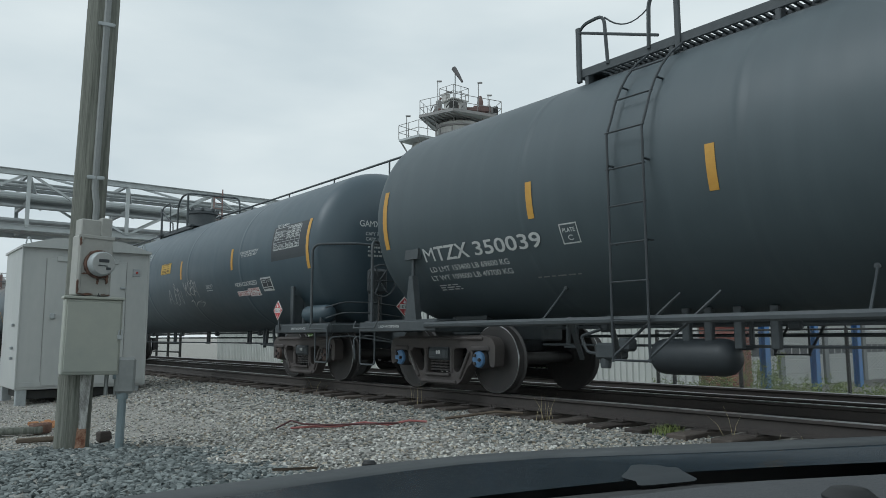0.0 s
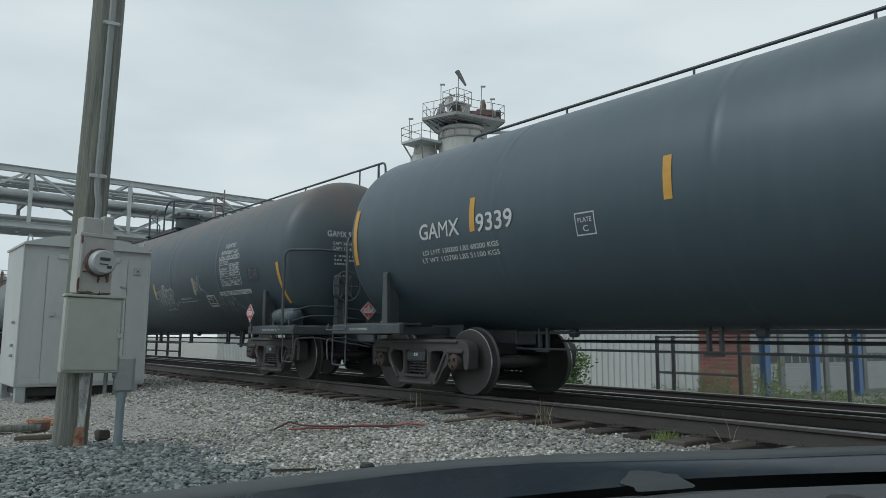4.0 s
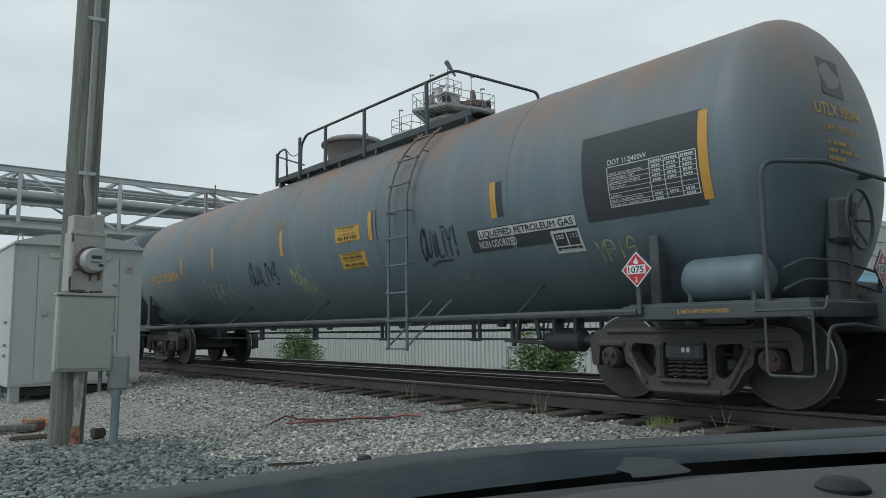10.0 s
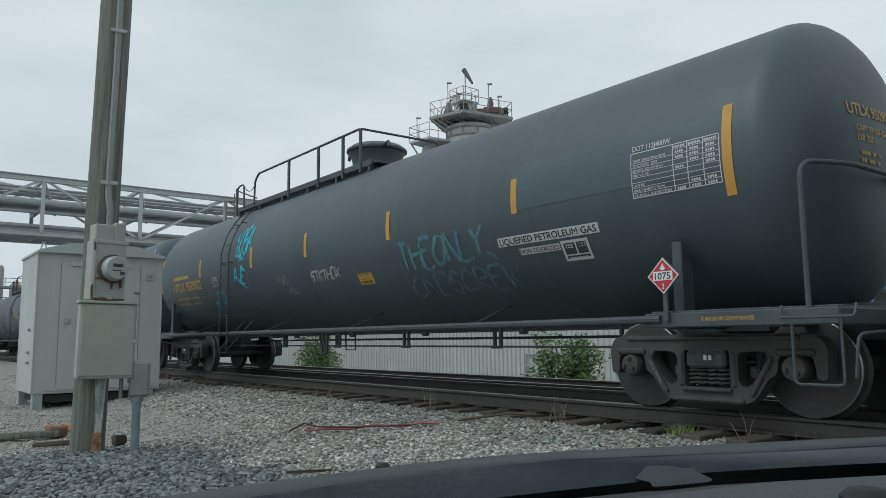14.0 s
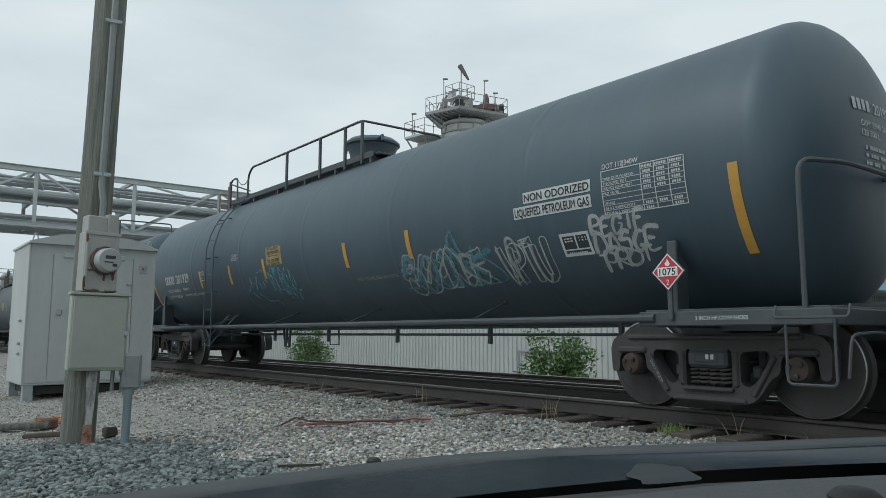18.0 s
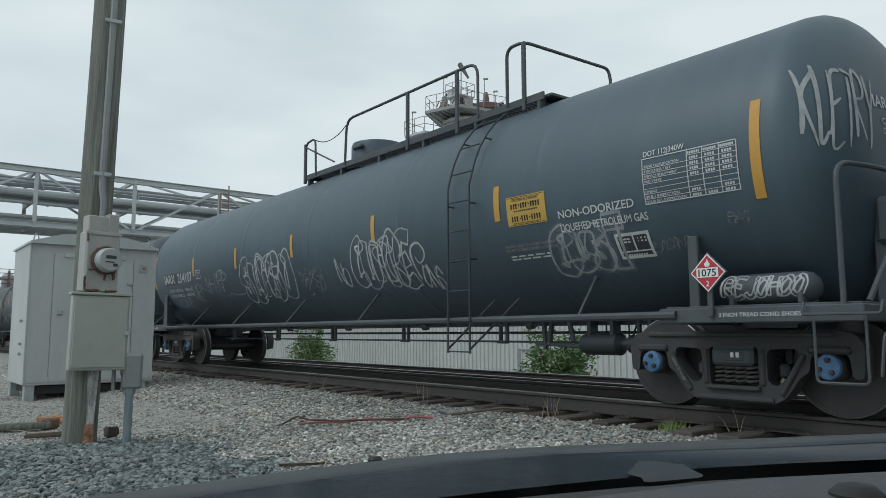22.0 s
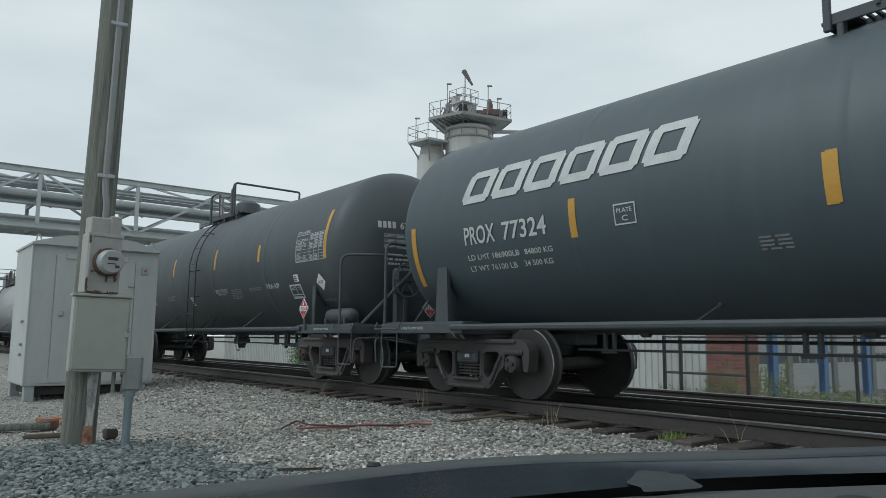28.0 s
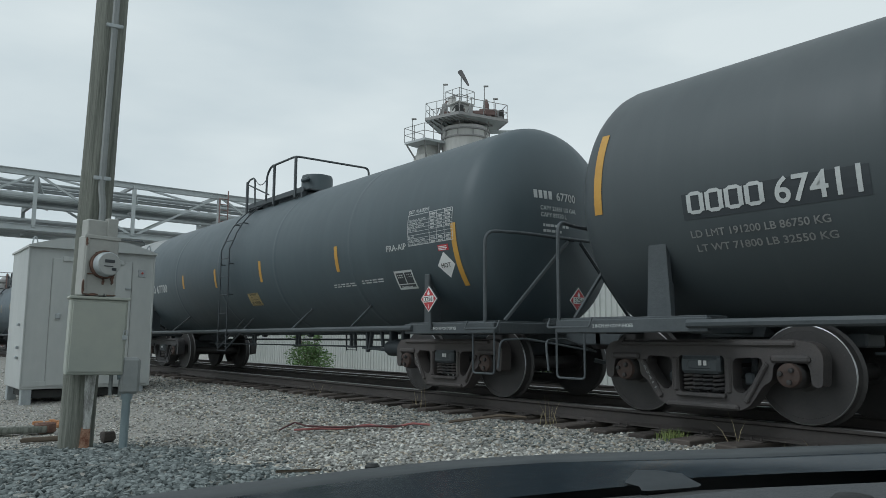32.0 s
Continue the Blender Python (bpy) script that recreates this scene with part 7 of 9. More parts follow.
def build_brake_gear(car, x):
    """The large air reservoir and the valve hung below the front car's belly."""
    g = Mesh()
    g.lathe([(0.02, x - 0.52), (0.12, x - 0.50), (0.18, x - 0.44), (0.20, x - 0.36), (0.20, x + 0.36), (0.18, x + 0.44), (0.12, x + 0.50), (0.02, x + 0.52)], 24, "x", (0, -0.45, 0.53))
    part("brake_reservoir", g, M["panel_dark"], car, "dark cylindrical brake reservoir")
    for dx in (-0.05, 0.22, 0.56, 0.95):
        g = Mesh()
        g.box((x + dx, -0.50, 0.84), (0.09, 0.08, 0.44), 0.01)
        part("hanger", g, M["frame_black"], car)
    g = Mesh()
    g.box((x - 1.05, -0.55, 0.58), (0.34, 0.24, 0.20), 0.03)
    g.box((x - 0.82, -0.55, 0.66), (0.16, 0.2, 0.16), 0.03)
    g.lathe([(0.06, 0.38), (0.07, 0.46), (0.05, 0.52)], 12, "z", (x - 1.1, -0.6, 0))
    g.tube(rounded([(x - 1.2, -0.55, 0.55), (x - 1.42, -0.55, 0.56), (x - 1.52, -0.55, 0.76), (x - 1.2, -0.55, 0.84)], 0.06), 0.020, 6)
    g.tube([(x - 0.95, -0.6, 0.48), (x - 0.55, -0.55, 0.47), (x - 0.5, -0.5, 0.53)], 0.014, 6)
    part("brake_valve", g, M["frame_black"], car)
    g = Mesh()
    for dx in (-0.9, -0.35):
        g.beam((x + dx, -1.45, 0.95), (x + dx - 0.35, -0.85, 0.50), 0.05, 0.05)
    part("ladder_brace", g, M["frame_black"], car)


build_brake_gear(CARS["A"][0], -4.0)
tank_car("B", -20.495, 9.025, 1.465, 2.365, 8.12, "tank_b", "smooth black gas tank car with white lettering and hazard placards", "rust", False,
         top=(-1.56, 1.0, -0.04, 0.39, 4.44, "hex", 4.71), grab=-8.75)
tank_car("C", -41.545, 9.085, 1.50, 2.395, 8.10, "tank_c", "black gas tank car with a dusty brown crown and grey graffiti", "rust", False,
         top=(-1.62, 1.0, -0.1, 0.37, 4.46, "hex", 4.69), grab=-8.2)
tank_car("D", -61.595, 8.475, 1.505, 2.455, 7.77, "tank_d", "grey-blue gas tank car with a rust-brown weathered crown", "rust", True, 3.58,
         (-1.78, 4.3, -0.1, 0.60, 4.50, "basin", 4.61, None, (-0.81, 0.19, 1.52, 3.28)), struts=(-5.5, -2.55, 0.6, 5.76), reservoir=0.21)
tank_car("E", -81.10, 8.36, 1.50, 2.46, 7.63, "tank_h", "black gas tank car with yellow lettering and blue graffiti", "dark", True, -3.75,
         (-5.06, 1.0, -0.08, 0.55, 4.50, "basin", 4.58, None, (-2.26, -0.95, 0.02, 0.65)), struts=(-5.97, -1.9, 1.36, 4.52), reservoir=0.0)
tank_car("F", -100.565, 8.395, 1.515, 2.465, 7.76, "tank_a", "black gas tank car with white lettering and teal graffiti", "rust", True, -4.18,
         (-5.08, 1.24, -0.05, 0.50, 4.53, "basin", 4.58, None, (-2.08, -0.65, 0.30, 0.89)), struts=(-4.3, -1.35, 1.54, 4.6), reservoir=0.0)
tank_car("G", -120.21, 8.48, 1.50, 2.43, 7.87, "tank_a", "black gas tank car with large white outlined graffiti", "blue", True, 4.38,
         (-1.40, 5.2, 0.0, 0.51, 4.38, "drum", 4.70, (3.9, 4.52), (2.14, 3.42, 4.85)), struts=(-5.68, -3.25, -0.78, 1.71, 6.23), reservoir=0.14)
tank_car("H", -138.865, 7.435, 1.485, 2.325, 6.75, "tank_h", "black tank car with a large white company word mark", "dark", True, -0.65,
         (-1.9, 1.55, 0.78, 0.36, 4.33, "drum", 4.46), struts=(-3.04, 2.2), reservoir=0.14)
tank_car("I", -155.585, 6.855, 1.49, 2.31, 6.13, "tank_i", "plain black tank car with white lettering and a hot cargo placard", "rust", True, 0.43,
         (-0.62, 1.1, -0.2, 0.33, 4.27, "bonnet", 4.48, None, ()), struts=(-4.11, -1.96, 3.26), reservoir=0.13)
tank_car("J", -171.93, 6.9, 1.495, 2.35, 6.15, "tank_h", "black tank car with white lettering and a hot cargo placard", "rust", True, -0.78,
         (-1.55, 1.2, 0.27, 0.34, 4.30, "drum", 4.52), struts=(-4.2, 2.2, 4.2), reservoir=0.0)
tank_car("K", -188.6, 7.5, 1.47, 2.40, 6.8, "tank_k", "silver-grey tank car at the far end of the train", "rust", True, -0.65,
         (-1.8, 1.6, 0.9, 0.52, 4.3, "drum", 4.55), struts=(-4.6, 2.2))
tank_car("L", -206.3, 7.5, 1.5, 2.42, 6.8, "tank_a", "black tank car trailing at the end of the train", "dark", True, -0.65,
         (-1.8, 1.6, 0.9, 0.52, 4.3, "drum", 4.55), struts=(-4.6, 2.2))
tank_car("M", -224.0, 7.5, 1.5, 2.42, 6.8, "tank_a", "last black tank car seen behind the cabinet", "dark", True, -0.65,
         (-1.8, 1.6, 0.9, 0.52, 4.3, "drum", 4.55))


# ---- what is written and painted on the cars ----
WRITE = dict(white="white_paint", faded="faded_paint", yellow="yellow_paint", yellow_faded="yellow_faded")
HERE = {}


def car_skin(key):
    HERE["car"], HERE["centre"], HERE["half"], HERE["skin"] = CARS[key]


def letter_mesh(words, bold):
    cu = bpy.data.curves.new("letters", "FONT")
    cu.body, cu.resolution_u, cu.offset = words, 3, bold
    ob = bpy.data.objects.new("letters", cu)
    me = bpy.data.meshes.new_from_object(ob)
    bm = bmesh.new()
    bm.from_mesh(me)
    bpy.data.objects.remove(ob)
    bpy.data.curves.remove(cu)
    bpy.data.meshes.remove(me)
    return bm


def spans(bm):
    """From where to where each letter reaches, in reading order."""
    left, found = set(bm.verts), []
    while left:
        group, edge = set(), [left.pop()]
        while edge:
            v = edge.pop()
            group.add(v)
            for e in v.link_edges:
                o = e.other_vert(v)
                if o in left:
                    left.remove(o)
                    edge.append(o)
        found.append((min(v.co.x for v in group), max(v.co.x for v in group)))
    return sorted(found)


def glyphs(words):
    """The flat letters of a text as a bmesh, one unit wide and one unit high."""
    bm = letter_mesh(words, 0.014)
    if "M" in words:
        # the bold M closes up, so it is taken from the plain face
        plain = letter_mesh(words, 0.0)
        letters = [c for c in words if c != " "]
        for c, (a, b) in zip(letters, spans(plain)):
            if c == "M":
                mid = (a + b) / 2
                half = (b - a) / 2 + 0.03
                bmesh.ops.delete(bm, geom=[v for v in bm.verts if abs(v.co.x - mid) < half], context="VERTS")
                got = {v: bm.verts.new(v.co) for v in plain.verts if a - 0.001 <= v.co.x <= b + 0.001}
                for fc in plain.faces:
                    if all(v in got for v in fc.verts):
                        bm.faces.new([got[v] for v in fc.verts])
        plain.free()
    xs, ys = [v.co.x for v in bm.verts], [v.co.y for v in bm.verts]
    x0, w, h = min(xs), max(xs) - min(xs), max(max(ys), 0.5)
    for v in bm.verts:
        v.co = ((v.co.x - x0) / w, v.co.y / h, 0)
    return bm


def bend(words, place, cuts=0):
    """Lays a text on a surface by place(u, v) and gives the Mesh."""
    bm = glyphs(words)
    for i in range(1, cuts):
        bmesh.ops.bisect_plane(bm, geom=bm.verts[:] + bm.edges[:] + bm.faces[:], plane_co=(0, i / cuts, 0), plane_no=(0, 1, 0))
    bm.verts.index_update()
    g = Mesh()
    g.add([place(v.co.x, v.co.y) for v in bm.verts], [[v.index for v in fc.verts] for fc in bm.faces])
    bm.free()
    return g


def text(words, x, deg, width, cap, paint, lift=0.010, parent=None, mat=None):
    sk = HERE["skin"]
    g = bend(words, lambda u, v: sk.at(x + u * width, deg + sk.up(v * cap), lift), max(0, round(cap / 0.09)))
    part("lettering", g, mat or M[WRITE[paint]], parent or HERE["car"], ("yellow" if "yellow" in paint else paint) + " letters reading " + words, 0)


def stripe(x, d1, d0, mat="stripe"):
    HERE["skin"].patch("reflective_stripe", x - 0.05, x + 0.05, d0, d1, M[mat], "yellow reflective stripe" if mat == "stripe" else "bleached pinkish reflective stripe")


def dark_patch(x0, x1, d0, d1):
    HERE["skin"].patch("repaint_patch", x0, x1, d0, d1, M["panel_dark"], "black repainted patch", 0.004)


def bars(n, x0, x1, deg, paint):
    w, rng = x1 - x0, random.Random(n * 7 + int(x0 * 10))
    rows = []
    for i in range(n):
        x = x0
        while x < x1 - 0.04:
            e = min(x + rng.uniform(0.05, 0.16), x1)
            rows.append((x, e, deg - 1.5 * i, deg - 1.5 * i + 0.75))
            x = e + 0.035
    HERE["skin"].strips("lettering", rows, M[WRITE[paint]], "small stencilled lines")


def blocks(n, x0, x1, deg, cap, paint, lean=0.0):
    """Plain blocks where a company word mark stands."""
    sk = HERE["skin"]
    step, up = (x1 - x0) / n, sk.up(cap)
    k = max(1, round(cap / 0.08))
    for i in range(n):
        g, pts = Mesh(), []
        a, b = x0 + step * (i + 0.10), x0 + step * (i + 0.88)
        for j in range(k + 1):
            s = lean * j / k
            pts += [sk.at(a + s, deg + up * j / k, 0.010), sk.at(b + s, deg + up * j / k, 0.010)]
        g.add(pts, [(2 * j, 2 * j + 1, 2 * j + 3, 2 * j + 2) for j in range(k)])
        part("word_mark", g, M[WRITE[paint]], HERE["car"], paint + " company word mark", 0)


TEST_ROWS = ("STUB SILL INSPECTION", "88.B.2 INSPECTION", "LINING", "", "PRD VALVE", "SERVICE EQUIPMENT", "THICKNESS TEST", "TANK QUALIFICATION")


def ring_blocks(n, x0, x1, deg, cap, paint, lean, bar):
    """Slanting hollow shapes where the large company word mark stands."""
    sk = HERE["skin"]
    step, k = (x1 - x0) / n, max(4, round(cap / 0.05))
    at = lambda x, h: sk.at(x + lean * h / cap, deg + sk.up(h), 0.010)
    for i in range(n):
        g = Mesh()
        a, b = x0 + step * (i + 0.02), x0 + step * (i + 0.93)
        for p, q in ((a, a + bar * 1.25), (b - bar * 1.25, b)):
            g.add([at(x, cap * (0.10 + 0.80 * j / k)) for j in range(k + 1) for x in (p, q)], [(2 * j, 2 * j + 1, 2 * j + 3, 2 * j + 2) for j in range(k)])
        for lo, hi, cut in ((0.0, bar, 0.05), (cap - bar, cap, 0.05)):
            g.add([at(a + (cut if lo == 0 else 0.0), lo), at(b - (cut if lo == 0 else 0.0), lo), at(b - (0.0 if lo == 0 else cut), hi), at(a + (0.0 if lo == 0 else cut), hi)], [(0, 1, 2, 3)])
        part("word_mark", g, M[WRITE[paint]], HERE["car"], paint + " company word mark", 0)


def table(x0, x1, d0, d1, title=""):
    """The ruled test table."""
    sk, rng = HERE["skin"], random.Random(int(x0 * 50) + 3)
    lw, dw = 0.010, 0.36
    n = len(TEST_ROWS) + 1
    rows = [(x0, x1, d0 + (d1 - d0) * i / n, d0 + (d1 - d0) * i / n + (dw if i in (0, n) else dw * 0.6)) for i in range(n + 1) if i != n - 1]
    cols = [x0, x0 + (x1 - x0) * 0.50, x0 + (x1 - x0) * 0.66, x0 + (x1 - x0) * 0.83, x1]
    rows.append((cols[1], x1, d0 + (d1 - d0) * (n - 1) / n, d0 + (d1 - d0) * (n - 1) / n + dw * 0.6))
    rows += [(x, x + lw, d0, d1) for x in cols]
    ob = sk.strips("data_table", rows, M["white_paint"], "white ruled test table")
    rows = []
    for i in range(n):
        d = d0 + (d1 - d0) * (i + 0.24) / n
        e = d0 + (d1 - d0) * (i + 0.74) / n
        if i < n - 1 and TEST_ROWS[i]:
            w = (x1 - x0) * 0.022 * len(TEST_ROWS[i])
            text(TEST_ROWS[i], x0 + 0.025, d, w, radians(e - d) * sk.r, "white", 0.010, ob)
        for a, b in zip(cols[1:], cols[2:]):
            if i in (2, 3) or rng.random() < 0.1:
                continue
            mid, half = (a + b) / 2, (b - a) * (0.40 if i == n - 1 else 0.30)
            k = 7 if i == n - 1 else 4
            for j in range(k):
                x = mid - half + 2 * half * j / k
                rows.append((x, x + 2 * half / k * 0.72, d, e))
    sk.strips("table_entries", rows, M["white_paint"], "small table entries", 0.008, ob)
    if title:
        text(title, x0 + 0.02, d1 + 1.0, (x1 - x0) * 0.46, 0.055, "white")


def outline_box(x0, x1, d0, d1):
    """A stencilled consolidated-data frame: two panes over a line of print."""
    w, d, h = 0.034, 1.3, d1 - d0
    rows = [(x0, x1, d0, d0 + d), (x0, x1, d1 - d, d1), (x0, x0 + w, d0, d1), (x1 - w, x1, d0, d1)]
    rows.append((x0, x1, d0 + h * 0.26, d0 + h * 0.26 + d * 0.5))
    rows.append((x0 + (x1 - x0) * 0.5, x0 + (x1 - x0) * 0.5 + w * 0.6, d0 + h * 0.26, d1))
    for i, (a, b) in enumerate(((0.14, 0.20), (0.23, 0.32), (0.34, 0.42))):
        for k in (0.80, 0.69):
            rows.append((x0 + (x1 - x0) * a, x0 + (x1 - x0) * b, d0 + h * k, d0 + h * (k - 0.06)))
            rows.append((x0 + (x1 - x0) * (a + 0.5), x0 + (x1 - x0) * (b + 0.46), d0 + h * k, d0 + h * (k - 0.06)))
    x = x0 + 0.07
    for i in range(9):
        rows.append((x, x + 0.022, d0 + h * 0.10, d0 + h * 0.18))
        x += 0.031
    ob = HERE["skin"].strips("stencil_box", rows, M["white_paint"], "small white stencilled frame")
    dark = HERE["skin"].patch("box_ground", x0 + 0.01, x1 - 0.01, d0 + 0.4, d1 - 0.4, M["panel_dark"], "", 0.005)
    dark.parent = ob


def plate_box(x0, x1, d0, d1, paint="white"):
    """The framed clearance plate mark."""
    w, d, h, sk = 0.014, 0.6, d1 - d0, HERE["skin"]
    ob = sk.strips("plate_frame", [(x0, x1, d0, d0 + d), (x0, x1, d1 - d, d1), (x0, x0 + w, d0, d1), (x1 - w, x1, d0, d1)], M[WRITE[paint]], "small framed plate mark")
    s = x1 - x0
    text("PLATE", x0 + 0.15 * s, d0 + 0.58 * h, 0.7 * s, radians(0.2 * h) * sk.r, paint, 0.010, ob)
    text("C", x0 + 0.36 * s, d0 + 0.18 * h, 0.28 * s, radians(0.26 * h) * sk.r, paint, 0.010, ob)


def label(x0, x1, d0, d1, kind="yellow", numbers=1):
    paper = dict(yellow="yellow_label", old_yellow="yellow_old", red_on_white="placard_white", plain_white="placard_white", red="placard_red")[kind]
    ob = HERE["skin"].patch("warning_label", x0, x1, d0, d1, M[paper], kind.replace("_", " ") + " label")
    w, h, sk = x1 - x0, d1 - d0, HERE["skin"]
    if "yellow" in kind:
        text("FOR CHEMICAL EMERGENCY", x0 + 0.14 * w, d0 + 0.83 * h, 0.72 * w, radians(0.10 * h) * sk.r, "white", 0.010, ob, M["ink"])
        rows = [(x0 + 0.03 * w, x1 - 0.03 * w, d0 + 0.03 * h, d0 + 0.045 * h), (x0 + 0.03 * w, x1 - 0.03 * w, d0 + 0.955 * h, d0 + 0.97 * h)]
        for lo, hi, a, b, size in ((0.70, 0.74, 0.22, 0.80, 0.025), (0.47, 0.52, 0.20, 0.82, 0.032), (0.07, 0.10, 0.14, 0.86, 0.022)):
            x = a
            while x < b:
                rows.append((x0 + x * w, x0 + min(x + size, b) * w, d0 + lo * h, d0 + hi * h))
                x += size * (1.6 if (int(x * 97) % 5) else 2.2)
        lines = ((0.17, 0.37),) if numbers == 1 else ((0.15, 0.33), (0.58, 0.76))
        for lo, hi in lines:
            x = 0.12
            for k in range(12):
                if k in (3, 7):
                    rows.append((x0 + (x + 0.012) * w, x0 + (x + 0.045) * w, d0 + (lo + hi) / 2 * h - 0.02 * h, d0 + (lo + hi) / 2 * h + 0.02 * h))
                else:
                    rows.append((x0 + x * w, x0 + (x + 0.034) * w, d0 + lo * h, d0 + hi * h))
                x += 0.064
        sk.strips("label_print", rows, M["ink"], "", 0.010, ob)
        return
    rows, rng = [], random.Random(int(x0 * 30))
    for i in range(3):
        d = d0 + h * (0.12 + 0.76 * i / 3)
        rows.append((x0 + 0.08 * w, x0 + rng.uniform(0.6, 0.93) * w, d, d + h * 0.14))
    sk.strips("label_print", rows, M["placard_white" if kind == "red" else "ink"], "", 0.010, ob)


def red_panel(x0, x1, d0, d1, words, rows=1):
    """A white panel with faded red lettering."""
    ob = HERE["skin"].patch("name_panel", x0, x1, d0, d1, M["placard_white"], "white panel with faded red lettering")
    w, h = x1 - x0, d1 - d0
    for i, line in enumerate(words):
        lo = d0 + h * (0.10 + (len(words) - 1 - i) / len(words))
        text(line, x0 + 0.03 * w, lo, 0.94 * w, radians(h * 0.78 / len(words)) * HERE["skin"].r, "white", 0.011, ob, M["faded_red"])


def panel(x0, x1, d0, d1, words):
    ob = HERE["skin"].patch("name_panel", x0, x1, d0, d1, M["white_paint"], "white panel with black lettering")
    h = d1 - d0
    w = x1 - x0
    text(words, x0 + 0.02 * w, d0 + 0.16 * h, 0.96 * w, radians(h * 0.68) * HERE["skin"].r, "white", 0.011, ob, M["ink"])


def flow(pts, k=6):
    """A smooth line through the points."""
    p = [pts[0]] + list(pts) + [pts[-1]]
    out = []
    for i in range(1, len(p) - 2):
        for j in range(k):
            t = j / k
            out.append(tuple(0.5 * (2 * p[i][c] + (p[i + 1][c] - p[i - 1][c]) * t + (2 * p[i - 1][c] - 5 * p[i][c] + 4 * p[i + 1][c] - p[i + 2][c]) * t * t
                                    + (3 * p[i][c] - p[i - 1][c] - 3 * p[i + 1][c] + p[i + 2][c]) * t ** 3) for c in (0, 1)))
    return out + [pts[-1]]


# letters as pen strokes on a ten by ten grid, x then y
PEN = dict(A="004990 2363", B="000969770586836000", C="8769390502206182", D="00095994715000", E="99090080 0565", F="000999 0575",
           G="876939050220618354", H="0009 9099 0595", I="4049", J="9994713002", K="0009 990590", L="090090", M="0009459990", N="00099099",
           O="49050240839749", P="000969876505", Q="49050240839749 6190", R="00096987650590", S="884928056574714002", T="0999 4940",
           U="090220618299", V="094099", W="0920457099", X="0990 0099", Y="094599 4540", Z="09990090")
PEN["!"], PEN["-"], PEN["~"] = "4943 4140", "1575", "0959155590 2070"


def lettered(words, a, b, c, seed, loose=0.05, slant=0.06, gap=0.06):
    """Pen lines of a word written in the frame from corner a along to b and up to c."""
    rng, n = random.Random(seed), len(words)
    lines = []
    for i, ch in enumerate(words):
        for stroke in PEN.get(ch, "").split():
            pts = []
            for j in range(0, len(stroke), 2):
                x, y = int(stroke[j]) / 9 + rng.uniform(-loose, loose), int(stroke[j + 1]) / 9 + rng.uniform(-loose, loose) * 1.4
                u = (i + gap / 2 + (1 - gap) * x) / n + slant * (y - 0.5) / n
                pts.append((a[0] + u * (b[0] - a[0]) + y * (c[0] - a[0]), a[1] + u * (b[1] - a[1]) + y * (c[1] - a[1])))
            lines.append(flow(pts))
    return lines


def fat_outline(line, h):
    """The closed outline round a thick stroke."""
    left, right = [], []
    for i, p in enumerate(line):
        q, o = line[min(i + 1, len(line) - 1)], line[max(i - 1, 0)]
        dx, dy = q[0] - o[0], q[1] - o[1]
        k = h / max(math.hypot(dx, dy), 1e-5)
        left.append((p[0] - dy * k, p[1] + dx * k))
        right.append((p[0] + dy * k, p[1] - dx * k))
    step = max(1, len(left) // 9)
    ring = left[::step] + right[::-1][::step]
    return flow(ring + ring[:1], 4)


def ribbon(g, at, pts, w):
    """A flat ribbon along pts, laid on a surface by at(a, b)."""
    left, right = [], []
    for i, p in enumerate(pts):
        q, o = pts[min(i + 1, len(pts) - 1)], pts[max(i - 1, 0)]
        dx, dy = q[0] - o[0], q[1] - o[1]
        end = 0.55 if i in (0, len(pts) - 1) else 1.0
        k = w * end * (1.3 - 0.7 * i / (len(pts) - 1)) / 2 / max(math.hypot(dx, dy), 1e-5)
        left.append(at(p[0] - dy * k, p[1] + dx * k))
        right.append(at(p[0] + dy * k, p[1] - dx * k))
    n = len(pts)
    g.add(left + right, [(i, i + 1, n + i + 1, n + i) for i in range(n - 1)])


def spray_lines(lines, paint, w, halo=0.0, surface=None):
    """Draws pen lines in metres along the car and up round the tank."""
    sk, g = HERE["skin"], Mesh()
    surface = surface or (lambda a, b, lift: sk.at(a, math.degrees(b / sk.r), lift))
    for line in lines:
        if halo:
            g.slot = 1
            ribbon(g, lambda a, b: surface(a, b, 0.0075), line, w * halo)
        g.slot = 0
        ribbon(g, lambda a, b: surface(a, b, 0.0095), line, w)
    part("graffiti", g, [M[paint], M[paint + "_halo"]], HERE["car"], paint.replace("_", " ") + " graffiti scrawl", 0)


def tag(words, a, b, c, paint, w=0.026, seed=1, outline=0.0, halo=2.4, loose=0.085, slant=0.14, gap=0.06):
    """A sprayed word; a, b and c are its corners in metres along the car and degrees up from its middle."""
    r = HERE["skin"].r
    a, b, c = ((x, radians(d) * r) for x, d in (a, b, c))

    lines = lettered(words, a, b, c, seed, loose, slant, gap)
    if outline:
        lines = [fat_outline(ln, outline) for ln in lines]
    spray_lines(lines, paint, w, halo)


def curve(pts, paint, w=0.026, halo=2.2):
    r = HERE["skin"].r
    spray_lines([flow([(x, radians(d) * r) for x, d in pts])], paint, w, halo)


def ring(x, deg, rx, ry, paint, w=0.03):
    r = HERE["skin"].r
    spray_lines([[(x + rx * math.cos(a), radians(deg) * r + ry * math.sin(a)) for a in [math.tau * i / 20 for i in range(21)]]], paint, w, 2.0)


